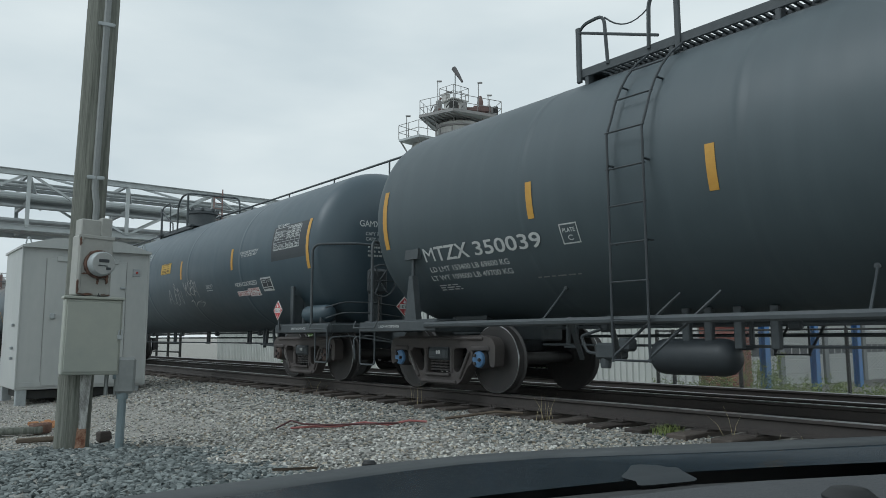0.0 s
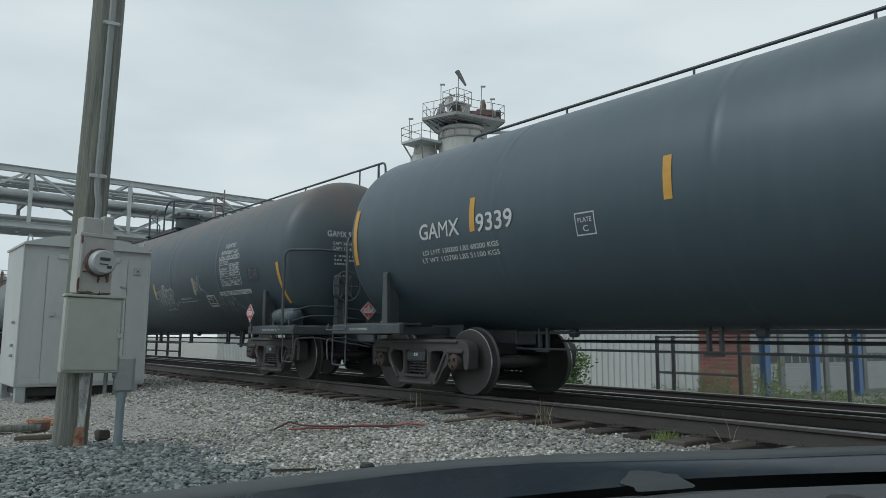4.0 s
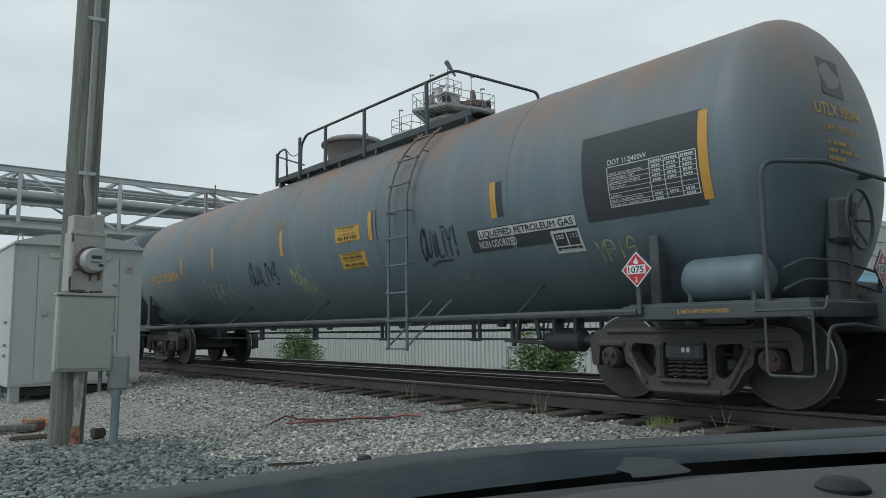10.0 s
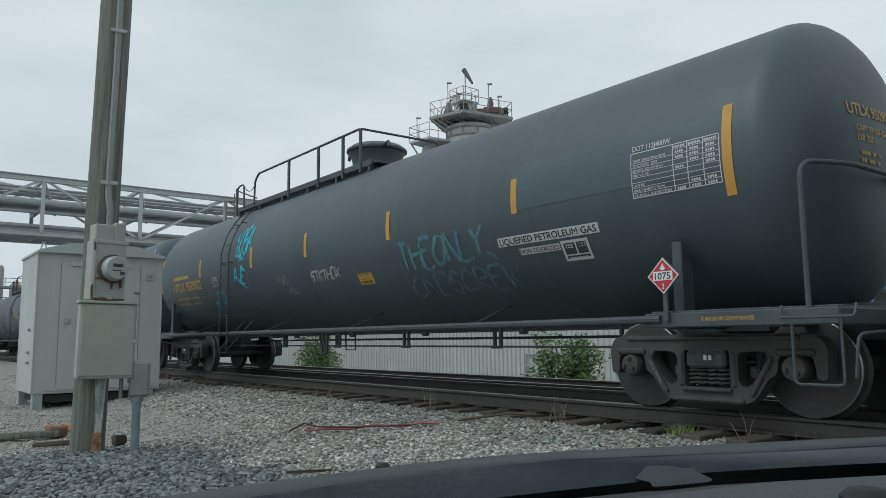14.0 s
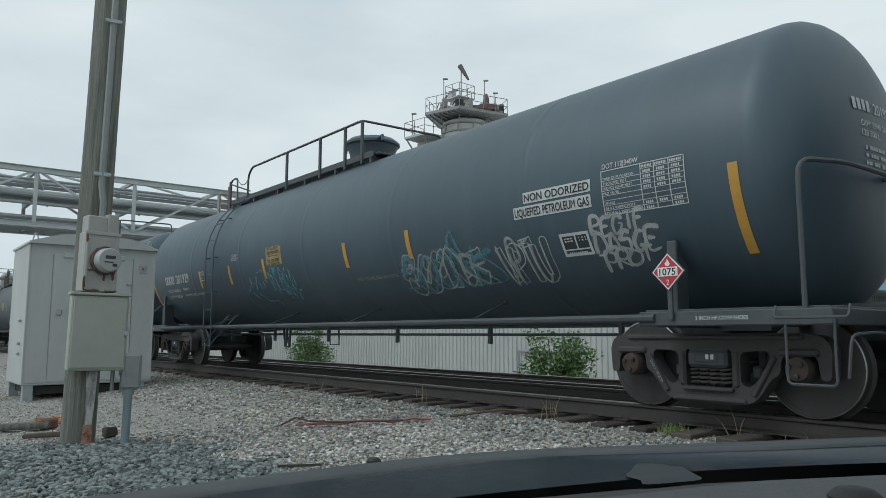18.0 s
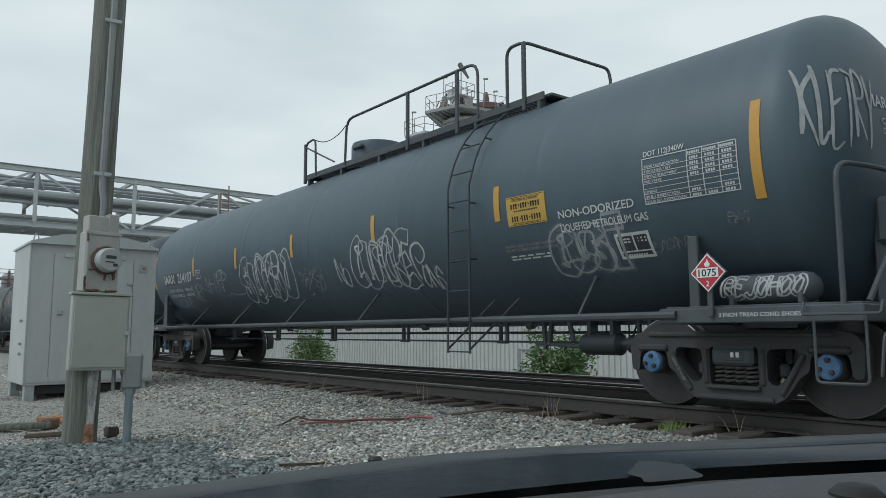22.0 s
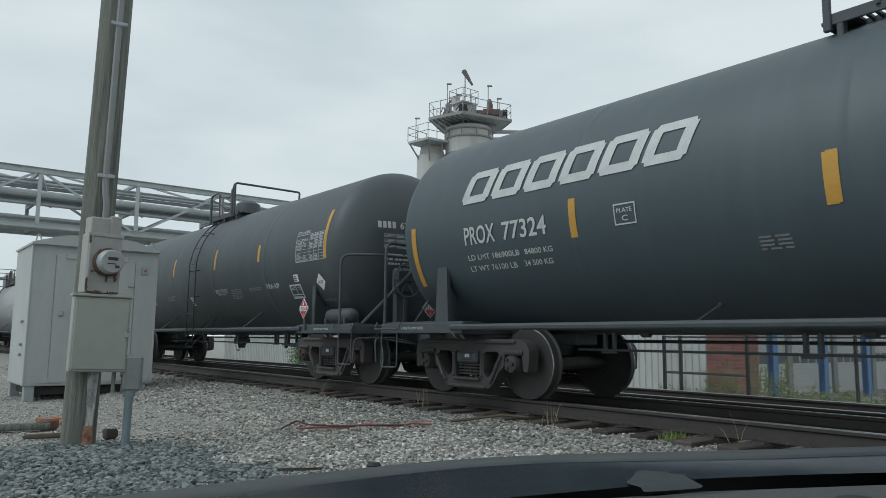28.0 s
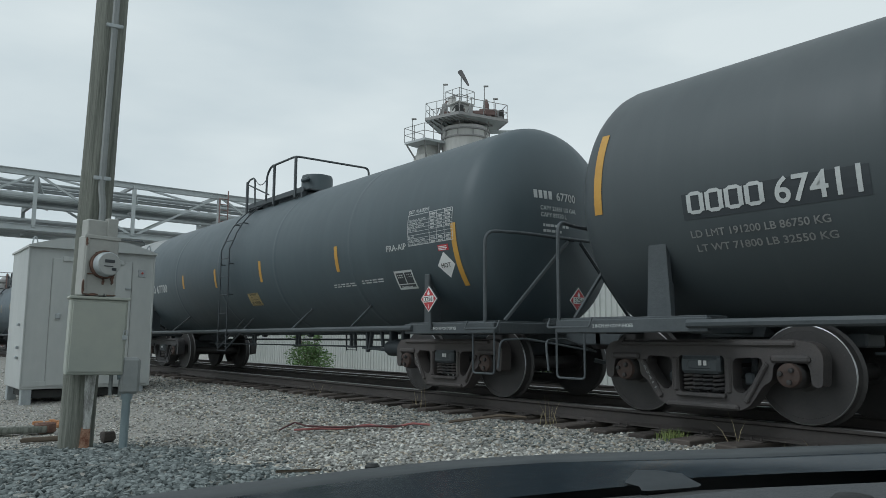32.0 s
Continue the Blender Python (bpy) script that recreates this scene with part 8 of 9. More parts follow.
def heart(x, deg, size, paint):
    r, pts = HERE["skin"].r, []
    for i in range(33):
        a = math.tau * (i + 0.6) / 33
        pts.append((x + size * math.sin(a) ** 3, radians(deg) * r + size * 0.92 * (13 * math.cos(a) - 5 * math.cos(2 * a) - 2 * math.cos(3 * a) - math.cos(4 * a)) / 15))
    spray_lines([pts], paint, 0.032, 2.0)


def tangle(x0, x1, d0, d1, paint, seed, n=42):
    rng, r = random.Random(seed), HERE["skin"].r
    pts = [(rng.uniform(x0, x1), radians(rng.uniform(d0, d1)) * r) for _ in range(n)]
    spray_lines([flow(pts)], paint, 0.016)


def head_at(y, up, lift=0.008):
    sk = HERE["skin"]
    rho = min(math.hypot(y, up) / sk.r, 0.999)
    s = rho ** (1 / 0.9)
    return (HERE["half"] + 0.04 + 0.60 * math.sqrt(1 - s * s) + lift, y, sk.zc + up)


def head_text(paint, y0, z0, mark, *lines):
    """The number and the capacity lines stencilled on the leading head."""
    car = HERE["car"]
    for i, words in enumerate((mark,) + lines):
        cap = 0.115 if i == 0 else 0.060
        y, z = (y0, z0) if i == 0 else (y0 + 0.10, z0 - 0.06 - 0.095 * i)
        if i == 0 and words[0].isdigit():
            g = Mesh()
            for k in range(4):
                a = y + 0.085 * k
                g.add([head_at(a, z), head_at(a + 0.06, z), head_at(a + 0.06, z + cap), head_at(a, z + cap)], [(0, 1, 2, 3)])
            part("word_mark", g, M[WRITE[paint]], car, paint + " company word mark", 0)
            y += 0.40
        w = 0.076 * len(words) if i == 0 else 0.040 * len(words)
        g = bend(words, lambda u, v: head_at(y + u * w, z + v * cap), 2)
        part("lettering", g, M[WRITE[paint]], car, paint + " letters reading " + words, 0)
    g = Mesh()
    rng = random.Random(len(mark) + int(abs(y0) * 50))
    z = z0 - 0.06 - 0.095 * (len(lines) + 1.4)
    for k in range(3):
        y = y0 + 0.14
        for _ in range(rng.randint(5, 9)):
            b = y + rng.uniform(0.03, 0.07)
            g.add([head_at(y, z), head_at(b, z), head_at(b, z + 0.036), head_at(y, z + 0.036)], [(0, 1, 2, 3)])
            y = b + rng.choice((0.012, 0.012, 0.05))
        z -= 0.075
    part("stencil_lines", g, M[WRITE[paint]], car, "small stencilled lines", 0)


def head_tag(words, a, b, c, seed, w=0.020):
    lines = lettered(words, a, b, c, seed, 0.07)
    spray_lines(lines, "spray_white", w, 0.0, lambda y, up, lift: head_at(y, up, lift))


def reservoir_tag(words, r, paint, seed):
    x, z = HERE["half"] - 0.14, 1.01 + r
    lay = lambda a, b, lift: (a, -1.18 - (r + lift) * math.cos(b / r), z + (r + lift) * math.sin(b / r))
    lines = lettered(words, (x - 0.40, -0.5 * r), (x + 0.36, -0.5 * r), (x - 0.38, 0.72 * r), seed, 0.05)
    spray_lines([fat_outline(ln, 0.018) for ln in lines], paint, 0.016, 2.0, lay)


def sill_text(words, paint, width):
    e = HERE["half"]
    for a in (e - 0.46, -e - 0.25):
        g = bend(words, lambda u, v: (a + u * width, -1.548, 0.895 + v * 0.036))
        part("lettering", g, M[WRITE[paint]], HERE["car"], paint + " letters reading " + words, 0)


def frame_marks(words, bogie_x):
    """The small white mark along a slanting leg of each near side frame."""
    for x in (-bogie_x, bogie_x):
        g = bend(words, lambda u, v: (x - 0.65 + 0.14 * u + 0.024 * v, -1.135, 0.50 - 0.23 * u + 0.015 * v))
        part("lettering", g, M["faded_paint"], HERE["car"], "small worn white letters reading " + words, 0)


def diamond(name, c, h, axis, mat, parent, label="", thick=0.006):
    g = Mesh()
    x, y, z = c
    ring = [(0, -h), (h, 0), (0, h), (-h, 0)]
    if axis == "y":
        pts = [(x + a, y, z + b) for a, b in ring] + [(x + a, y + thick, z + b) for a, b in ring]
    else:
        pts = [(x, y + a, z + b) for a, b in ring] + [(x - thick, y + a, z + b) for a, b in ring]
    g.add(pts, [(0, 1, 2, 3), (7, 6, 5, 4)] + [(i, i + 4, (i + 1) % 4 + 4, (i + 1) % 4) for i in range(4)])
    return part(name, g, mat, parent, label, 0)


def placard(number, px, pz):
    """Hazard placards in holders, one on the near side and one on the leading end."""
    car, e = HERE["car"], HERE["half"]
    for axis, (x, y, z) in (("y", (px, -1.60, pz)), ("x", (e + 0.76, 0.05, 1.30))):
        g = Mesh()
        if axis == "y":
            g.box((x, y + 0.03, 1.15), (0.05, 0.03, 0.5), 0.004)
            g.box((x, y + 0.012, z), (0.27, 0.008, 0.27), 0.002, Matrix.Rotation(radians(45), 3, "Y"))
        else:
            g.box((x - 0.03, y, 1.15), (0.03, 0.05, 0.4), 0.004)
            g.box((x - 0.012, y, z), (0.008, 0.27, 0.27), 0.002, Matrix.Rotation(radians(45), 3, "X"))
        part("placard_holder", g, M["frame_black"], car)
        f = lambda d: (x, y - d, z) if axis == "y" else (x + d, y, z)
        ob = diamond("placard", f(0), 0.175, axis, M["placard_white"], car, "red and white hazard placard reading " + number)
        diamond("placard_field", f(0.002), 0.160, axis, M["placard_red"], ob)
        g = Mesh()
        if axis == "y":
            g.box((x, y - 0.004, z), (0.22, 0.003, 0.088))
        else:
            g.box((x + 0.004, y, z), (0.003, 0.22, 0.088))
        part("number_panel", g, M["placard_white"], ob)
        side = (lambda u, v: (x - 0.09 + 0.18 * u, y - 0.007, z - 0.033 + 0.066 * v)) if axis == "y" else (lambda u, v: (x + 0.007, y - 0.09 + 0.18 * u, z - 0.033 + 0.066 * v))
        part("lettering", bend(number, side), M["ink"], ob, "", 0)
        low = (lambda u, v: (x - 0.014 + 0.028 * u, y - 0.005, z - 0.125 + 0.05 * v)) if axis == "y" else (lambda u, v: (x + 0.005, y - 0.014 + 0.028 * u, z - 0.125 + 0.05 * v))
        part("class_number", bend("2" if number == "1075" else "3", low), M["placard_white"], ob, "", 0)
        g = Mesh()
        flame = [(-0.02, 0.055), (0.02, 0.055), (0.03, 0.075), (0.012, 0.10), (0.0, 0.125), (-0.012, 0.095), (-0.03, 0.08)]
        g.add([(x + a, y - 0.005, z + b) if axis == "y" else (x + 0.005, y + a, z + b) for a, b in flame], [tuple(range(7))])
        part("flame_symbol", g, M["placard_white"], ob, "", 0)


def hot_diamond(x, deg, h):
    sk, g = HERE["skin"], Mesh()
    for k in (1.0,):
        pts = [sk.at(x, deg), sk.at(x, deg - sk.up(h)), sk.at(x + h, deg), sk.at(x, deg + sk.up(h)), sk.at(x - h, deg)]
        g.add(pts, [(0, 1, 2), (0, 2, 3), (0, 3, 4), (0, 4, 1)])
    ob = part("hot_placard", g, M["placard_white"], HERE["car"], "white diamond placard reading HOT", 0)
    text("HOT", x - 0.55 * h, deg - sk.up(0.17 * h), 1.1 * h, 0.34 * h, "white", 0.012, ob, M["ink"])


# car A
car_skin("A")
frame_marks("MTZX 350039", 7.70)
text("MTZX", -7.61, -27.4, 0.95, 0.202, "white")
text("350039", -6.55, -27.1, 1.20, 0.186, "white")
text("LD LMT 153400 LB 69600 KG", -7.59, -33.5, 1.59, 0.078, "white")
text("LT WT 109600 LB 49700 KG", -7.65, -38.7, 1.64, 0.082, "white")
bars(3, -7.59, -7.14, -42.5, "white")
plate_box(-5.03, -4.77, -27.7, -18.6)
stripe(-5.42, 2.0, -14.3)
stripe(-3.06, 0.8, -15.7)
stripe(-8.41, 15.0, -17.5)
stripe(8.30, 15.0, -17.5)
bars(1, -5.66, -4.92, -42.8, "faded")
placard("1075", 7.43, 1.30)
head_text("white", -0.6, 0.36, "MTZX 350039", "CAPY 33500 GAL")
sill_text("2 INCH HF COMP SHOES", "white", 0.52)

# car B
car_skin("B")
frame_marks("GAMX 9339", 8.12)
stripe(8.95, 20.0, -15.6)
stripe(5.64, 10.0, -7.4)
stripe(2.57, 9.7, -7.6)
stripe(-0.21, 9.5, -7.7)
stripe(-3.50, 9.5, -8.0)
stripe(-6.45, 9.5, -8.0)
stripe(-9.29, 17.5, -17.2)
table(7.60, 8.63, 1.1, 17.9, "DOT 112J400W1")
text("FIBERGLASS INSULATION", 6.09, 3.9, 0.85, 0.051, "white")
text("DO NOT EXCEED 450 F", 6.13, 1.3, 0.74, 0.050, "white")
text("NON-ODORIZED", 5.68, -21.7, 1.05, 0.087, "white")
red_panel(5.64, 6.20, -30.1, -25.7, ("NON-ODORIZED",))
red_panel(6.20, 6.73, -31.2, -24.2, ("LIQUEFIED", "PETROLEUM GAS"))
dark_patch(7.52, 8.86, -6.5, 19.5)
outline_box(6.92, 7.37, -28.2, -17.1)
label(1.09, 1.81, 0.3, 10.8)
placard("1075", 8.13, 1.25)
text("GAMX", -7.58, -8.3, 0.87, 0.219, "white")
text("9339", -6.37, -8.5, 0.67, 0.229, "white")
text("LD LMT 150300 LBS 68200 KGS", -7.55, -16.8, 1.56, 0.066, "white")
text("LT WT 112700 LBS 51100 KGS", -7.59, -21.1, 1.59, 0.067, "white")
plate_box(-4.72, -4.44, -17.6, -7.5)
text("WATER CAPY", -0.44, 24.3, 0.44, 0.060, "white")
text("128059 LBS", -0.41, 21.3, 0.40, 0.056, "white")
text("282319 KGS", -0.41, 18.7, 0.40, 0.053, "white")
text("REPAIRED & PAINTED", 4.08, -18.2, 0.38, 0.040, "white")
text("BY NRCR 11-10", 4.07, -20.0, 0.30, 0.040, "white")
bars(1, 4.06, 4.40, -22.0, "white")
tag("AJEN", (1.44, -29.6), (2.36, -31.0), (1.52, -16.0), "spray_white", 0.026, 3, 0, 1.8)
tag("YOSA", (2.62, -24.0), (3.48, -25.6), (2.68, -9.5), "spray_white", 0.028, 4, 0, 1.8, 0.09, 0.2, -0.1)
ring(2.02, -12.8, 0.05, 0.05, "spray_white", 0.026)
curve([(2.86, -30.0), (3.05, -29.0), (2.98, -35.5), (3.28, -31.0), (3.66, -32.5), (3.42, -29.2)], "spray_white", 0.026)
curve([(3.66, -32.5), (3.40, -36.5)], "spray_white", 0.026)
head_text("white", -0.77, 0.34, "GAMX 9339", "CAPY 33900 GALS", "CAPY 128311 LTRS")
sill_text("2 INCH HF COMP SHOES", "white", 0.52)

# car C
car_skin("C")
frame_marks("GAMX 9988", 8.10)
stripe(9.02, -7.8, -40.0)
stripe(4.57, -9.4, -25.0)
stripe(1.77, -9.6, -26.0)
stripe(-1.16, -8.9, -24.5)
stripe(-3.86, -9.1, -26.0)
stripe(-6.39, -9.1, -26.0)
stripe(-9.14, -8.7, -42.0)
text("LIQUEFIED", 6.53, 10.6, 0.54, 0.084, "white")
text("PETROLEUM GAS", 6.36, 5.1, 0.88, 0.081, "white")
text("NON-ODORIZED", 6.27, 0.4, 1.06, 0.098, "white")
table(6.27, 7.29, -20.5, -3.2, "DOT 112J 340W")
panel(6.00, 7.61, -28.7, -25.0, "LIQUEFIED PETROLEUM GAS")
outline_box(5.18, 5.64, -38.2, -26.7)
text("PAINTED BY TRAM 2013", 3.52, -28.6, 0.75, 0.050, "white")
bars(1, 3.50, 4.58, -31.2, "white")
placard("1075", 8.17, 1.24)
text("WATER CAPY", -0.24, 10.3, 0.42, 0.047, "white")
text("284719 LBS", -0.20, 7.7, 0.35, 0.046, "white")
text("129149 KGS", -0.20, 5.5, 0.35, 0.045, "white")
plate_box(-4.54, -4.27, -24.7, -14.9)
label(-4.20, -3.44, -37.3, -27.7)
text("GAMX", -7.54, -23.1, 0.97, 0.204, "white")
text("9988", -6.33, -22.7, 0.71, 0.198, "white")
text("LD LMT 159700 LBS", -7.52, -29.8, 0.88, 0.084, "white")
text("LT WT 103300 LBS", -7.51, -36.6, 0.90, 0.090, "white")
text("72450 KG", -6.05, -30.2, 0.44, 0.072, "white")
text("46850 KG", -6.05, -36.6, 0.46, 0.077, "white")
tag("BERNAX", (-3.42, -42.6), (-1.30, -42.9), (-3.38, -20.5), "chalk", 0.046, 5, 0, 2.0, 0.07, 0.22, -0.12)
tag("BSRIA", (-3.30, -45.5), (-1.75, -45.5), (-3.24, -24.0), "chalk_faint", 0.030, 61, 0, 2.0, 0.12, 0.3, -0.2)
tag("IS", (-3.60, -35.0), (-3.46, -35.2), (-3.59, -28.5), "chalk", 0.020, 62)
curve([(-1.25, -27.0), (-1.02, -29.5), (-1.22, -34.0), (-0.98, -38.0), (-1.16, -40.5)], "chalk", 0.040)
curve([(-1.2, -43.0), (-0.92, -45.5)], "chalk", 0.036)
curve([(-0.95, -41.5), (-1.14, -46.5)], "chalk", 0.036)
tag("STAMPER", (1.79, -34.6), (3.10, -34.4), (1.84, -17.6), "chalk", 0.034, 6, 0, 2.2, 0.07, 0.2, -0.22)
tag("STAMPR", (1.85, -33.0), (3.02, -33.0), (1.90, -16.0), "chalk_faint", 0.026, 63, 0, 2.0, 0.12, 0.2, -0.2)
ring(2.47, -14.6, 0.085, 0.055, "spray_white", 0.036)
curve([(2.19, -38.6), (2.5, -37.4), (2.95, -37.8)], "chalk", 0.034)
curve([(3.05, -34.0), (3.25, -31.0), (3.42, -30.2)], "chalk", 0.032)
tag("NANTY", (4.53, -25.6), (5.02, -23.2), (4.55, -11.5), "chalk", 0.028, 8, 0, 2.2)
curve([(4.97, -20.0), (5.15, -22.0), (5.33, -26.2)], "chalk", 0.026)
tag("BEAK", (5.70, -45.9), (6.60, -44.8), (5.78, -31.0), "chalk_faint", 0.026, 9)
curve([(5.9, -31.0), (6.5, -36.0), (7.12, -46.4)], "chalk_faint", 0.024)
curve([(6.6, -30.5), (6.8, -38.0), (6.95, -47.0)], "chalk_faint", 0.024)
dark_patch(7.64, 8.18, -20.0, -9.0)
tag("SVMS", (7.70, -14.0), (8.14, -14.2), (7.72, -9.8), "chalk_faint", 0.016, 10)
tag("RCM", (7.74, -18.6), (8.08, -18.6), (7.76, -14.6), "chalk_faint", 0.016, 11)
reservoir_tag("SVMEER", 0.16, "chalk_faint", 12)
head_text("white", -0.77, 0.29, "GAMX 9988", "CAPY 34187 GALS", "CAPY 129412 LTRS")
sill_text("2 INCH HF COMP SHOES", "white", 0.75)

# car D
car_skin("D")
frame_marks("UTLX 950894", 7.77)
stripe(8.34, 13.5, -19.3)
stripe(5.46, 4.8, -12.3)
stripe(2.72, 5.0, -11.8)
stripe(-0.21, 6.0, -11.5)
stripe(-3.44, 5.4, -11.7)
stripe(-5.31, 3.6, -12.8)
stripe(-8.56, 14.0, -19.7)
dark_patch(6.88, 8.32, -21.2, 14.2)
table(7.22, 8.26, -16.6, -0.7, "DOT 112J400W")
panel(5.10, 6.70, -21.2, -16.7, "LIQUEFIED PETROLEUM GAS")
dark_patch(4.90, 6.70, -27.6, -16.2)
dark_patch(5.52, 5.62, -12.0, 4.5)
dark_patch(2.78, 2.90, -12.0, 5.0)
text("NON ODORIZED", 5.08, -25.8, 0.66, 0.095, "white")
outline_box(6.30, 6.72, -33.1, -22.3)
placard("1075", 7.61, 1.34)
label(1.70, 2.43, -10.5, -0.7)
label(1.74, 2.48, -27.1, -16.8, "yellow", 2)
text("WATER CAPY", -0.53, 12.3, 0.42, 0.044, "yellow_faded")
text("283105 LB", -0.52, 9.6, 0.41, 0.043, "yellow_faded")
text("128414 KG", -0.51, 7.0, 0.41, 0.042, "yellow_faded")
plate_box(-5.20, -4.91, -15.6, -7.2, "yellow_faded")
text("UTLX", -7.64, -16.0, 0.94, 0.216, "yellow")
text("950894", -6.56, -15.9, 0.98, 0.219, "yellow")
text("THE TANK CAR PEOPLE", -7.62, -21.4, 0.95, 0.065, "yellow_faded")
text("LD LMT 154700 LB", -7.64, -29.7, 0.80, 0.075, "yellow_faded")
text("70 200 KG", -6.60, -29.5, 0.46, 0.067, "yellow_faded")
text("LT WT 108300 LB", -7.65, -35.8, 0.81, 0.080, "yellow_faded")
text("49 100 KG", -6.59, -36.0, 0.43, 0.072, "yellow_faded")
tag("GUILTY!", (3.90, -27.2), (4.68, -27.2), (3.92, -12.5), "chalk_dark", 0.040, 13, 0, 1.8)
curve([(4.0, -32.0), (4.15, -29.8), (4.5, -29.6)], "chalk_dark", 0.034)
tag("GUILTY~", (-1.75, -29.5), (-0.58, -30.5), (-1.70, -14.5), "chalk_dark", 0.050, 14, 0, 1.8)
tag("BORCUS", (-0.07, -29.6), (0.60, -44.5), (-0.03, -20.5), "spray_yellow", 0.022, 15, 0, 1.6)
curve([(0.05, -36.0), (0.25, -39.0), (0.18, -42.0), (0.34, -46.0)], "spray_yellow", 0.018)
curve([(0.14, -20.0), (0.42, -23.5)], "spray_yellow", 0.018)
curve([(0.36, -18.5), (0.20, -24.5)], "spray_yellow", 0.018)
tag("THOR", (-4.22, -29.8), (-3.06, -37.5), (-4.15, -20.0), "spray_yellow_faint", 0.034, 16)
tag("LMR", (-4.30, -42.2), (-3.55, -43.6), (-4.22, -34.5), "spray_yellow_faint", 0.028, 17)
tag("LUKS", (-2.90, -34.8), (-2.42, -43.0), (-2.86, -28.0), "spray_yellow_faint", 0.022, 18)
tag("YRIS", (6.87, -39.0), (7.40, -39.0), (6.86, -30.0), "spray_yellow", 0.018, 19, 0, 1.5)
tag("JO", (4.45, -43.0), (4.80, -42.5), (4.48, -35.5), "chalk_faint", 0.020, 20)
head_text("yellow", -0.73, 0.30, "UTLX 950894", "CAPY 33995 GAL US")
gm = Mesh()
gm.add([head_at(-0.55, 0.52), head_at(-0.18, 0.50), head_at(-0.14, 0.90), head_at(-0.48, 0.92)], [(0, 1, 2, 3)])
part("emblem_patch", gm, M["panel_dark"], HERE["car"], "dark blue-grey emblem patch", 0)
sill_text("2 INCH HF COMP SHOES", "yellow", 0.52)

# car E
car_skin("E")
frame_marks("UTLX 950902", 7.63)
stripe(8.23, 17.3, -16.2)
stripe(5.36, 9.4, -7.2)
stripe(2.56, 9.4, -7.5)
stripe(-0.15, 9.0, -7.8)
stripe(-2.57, 8.9, -7.6)
stripe(-5.56, 8.9, -7.6)
stripe(-8.49, 18.9, -16.0)
HERE["skin"].patch("repaint_patch", 5.30, 8.25, -6.0, 16.0, M["patch_blue"], "faded blue-grey repainted patch", 0.004)
table(7.14, 8.15, -11.0, 6.7, "DOT 112J400W")
panel(4.97, 6.61, -21.9, -17.4, "LIQUEFIED PETROLEUM GAS")
panel(5.31, 5.98, -27.2, -23.9, "NON ODORIZED")
outline_box(6.00, 6.41, -33.1, -23.2)
label(1.45, 1.88, -32.6, -24.6)
placard("1075", 7.54, 1.34)
blocks(16, -7.46, -6.38, -5.8, 0.081, "yellow")
text("UTLX", -7.51, -17.1, 0.79, 0.205, "yellow")
text("950902", -6.59, -17.2, 1.03, 0.224, "yellow")
text("LD LMT 154 400 LB", -7.47, -26.0, 0.93, 0.069, "yellow")
text("70 050 KG", -6.42, -25.9, 0.50, 0.063, "yellow")
text("LT WT 108 000 LB", -7.49, -31.3, 0.88, 0.071, "yellow")
text("49 250 KG", -6.41, -31.5, 0.50, 0.065, "yellow")
plate_box(-4.82, -4.54, -17.5, -9.5)
tag("THEONLY", (2.77, -27.4), (4.74, -24.2), (2.77, -12.0), "spray_teal", 0.056, 21, 0, 2.0, 0.04, 0.0, 0.16)
curve([(4.72, -23.5), (4.86, -25.5), (4.84, -28.0)], "spray_teal_faint", 0.05)
tag("ONESCREW", (2.80, -45.0), (5.14, -44.0), (2.84, -31.8), "spray_teal_faint", 0.046, 22, 0, 1.8, 0.05, 0.0, 0.14)
tag("STKTHDX", (-0.10, -25.4), (0.92, -25.6), (-0.08, -18.2), "spray_white", 0.030, 23, 0, 0)
tag("POBP", (-1.50, -24.6), (-0.98, -26.6), (-1.47, -18.0), "chalk_faint", 0.022, 24)
tag("NGU", (-1.30, -31.0), (-0.72, -33.5), (-1.27, -27.0), "chalk_faint", 0.022, 25)
tag("YOSA", (-3.46, 4.3), (-2.62, 6.6), (-3.46, 25.5), "spray_cyan", 0.055, 26, 0, 1.6)
curve([(-3.37, 4.8), (-3.15, 3.2), (-2.95, 1.0), (-3.2, 0.6)], "spray_cyan", 0.034)
tag("AJE", (-3.52, -16.0), (-2.94, -19.5), (-3.51, -4.2), "spray_cyan", 0.043, 27, 0, 1.6)
curve([(-3.22, -16.0), (-3.05, -22.0), (-2.90, -23.0)], "spray_cyan", 0.030)
ring(-3.06, -6.2, 0.045, 0.05, "spray_cyan", 0.030)
heart(-4.52, -28.0, 0.20, "spray_cyan")
heart(-4.97, -35.5, 0.11, "spray_cyan")
head_text("yellow", -0.63, 0.34, "UTLX 950902", "CAPY 33 907 GAL US", "128 325 L")
sill_text("2 INCH HF COMP SHOES", "yellow", 0.52)

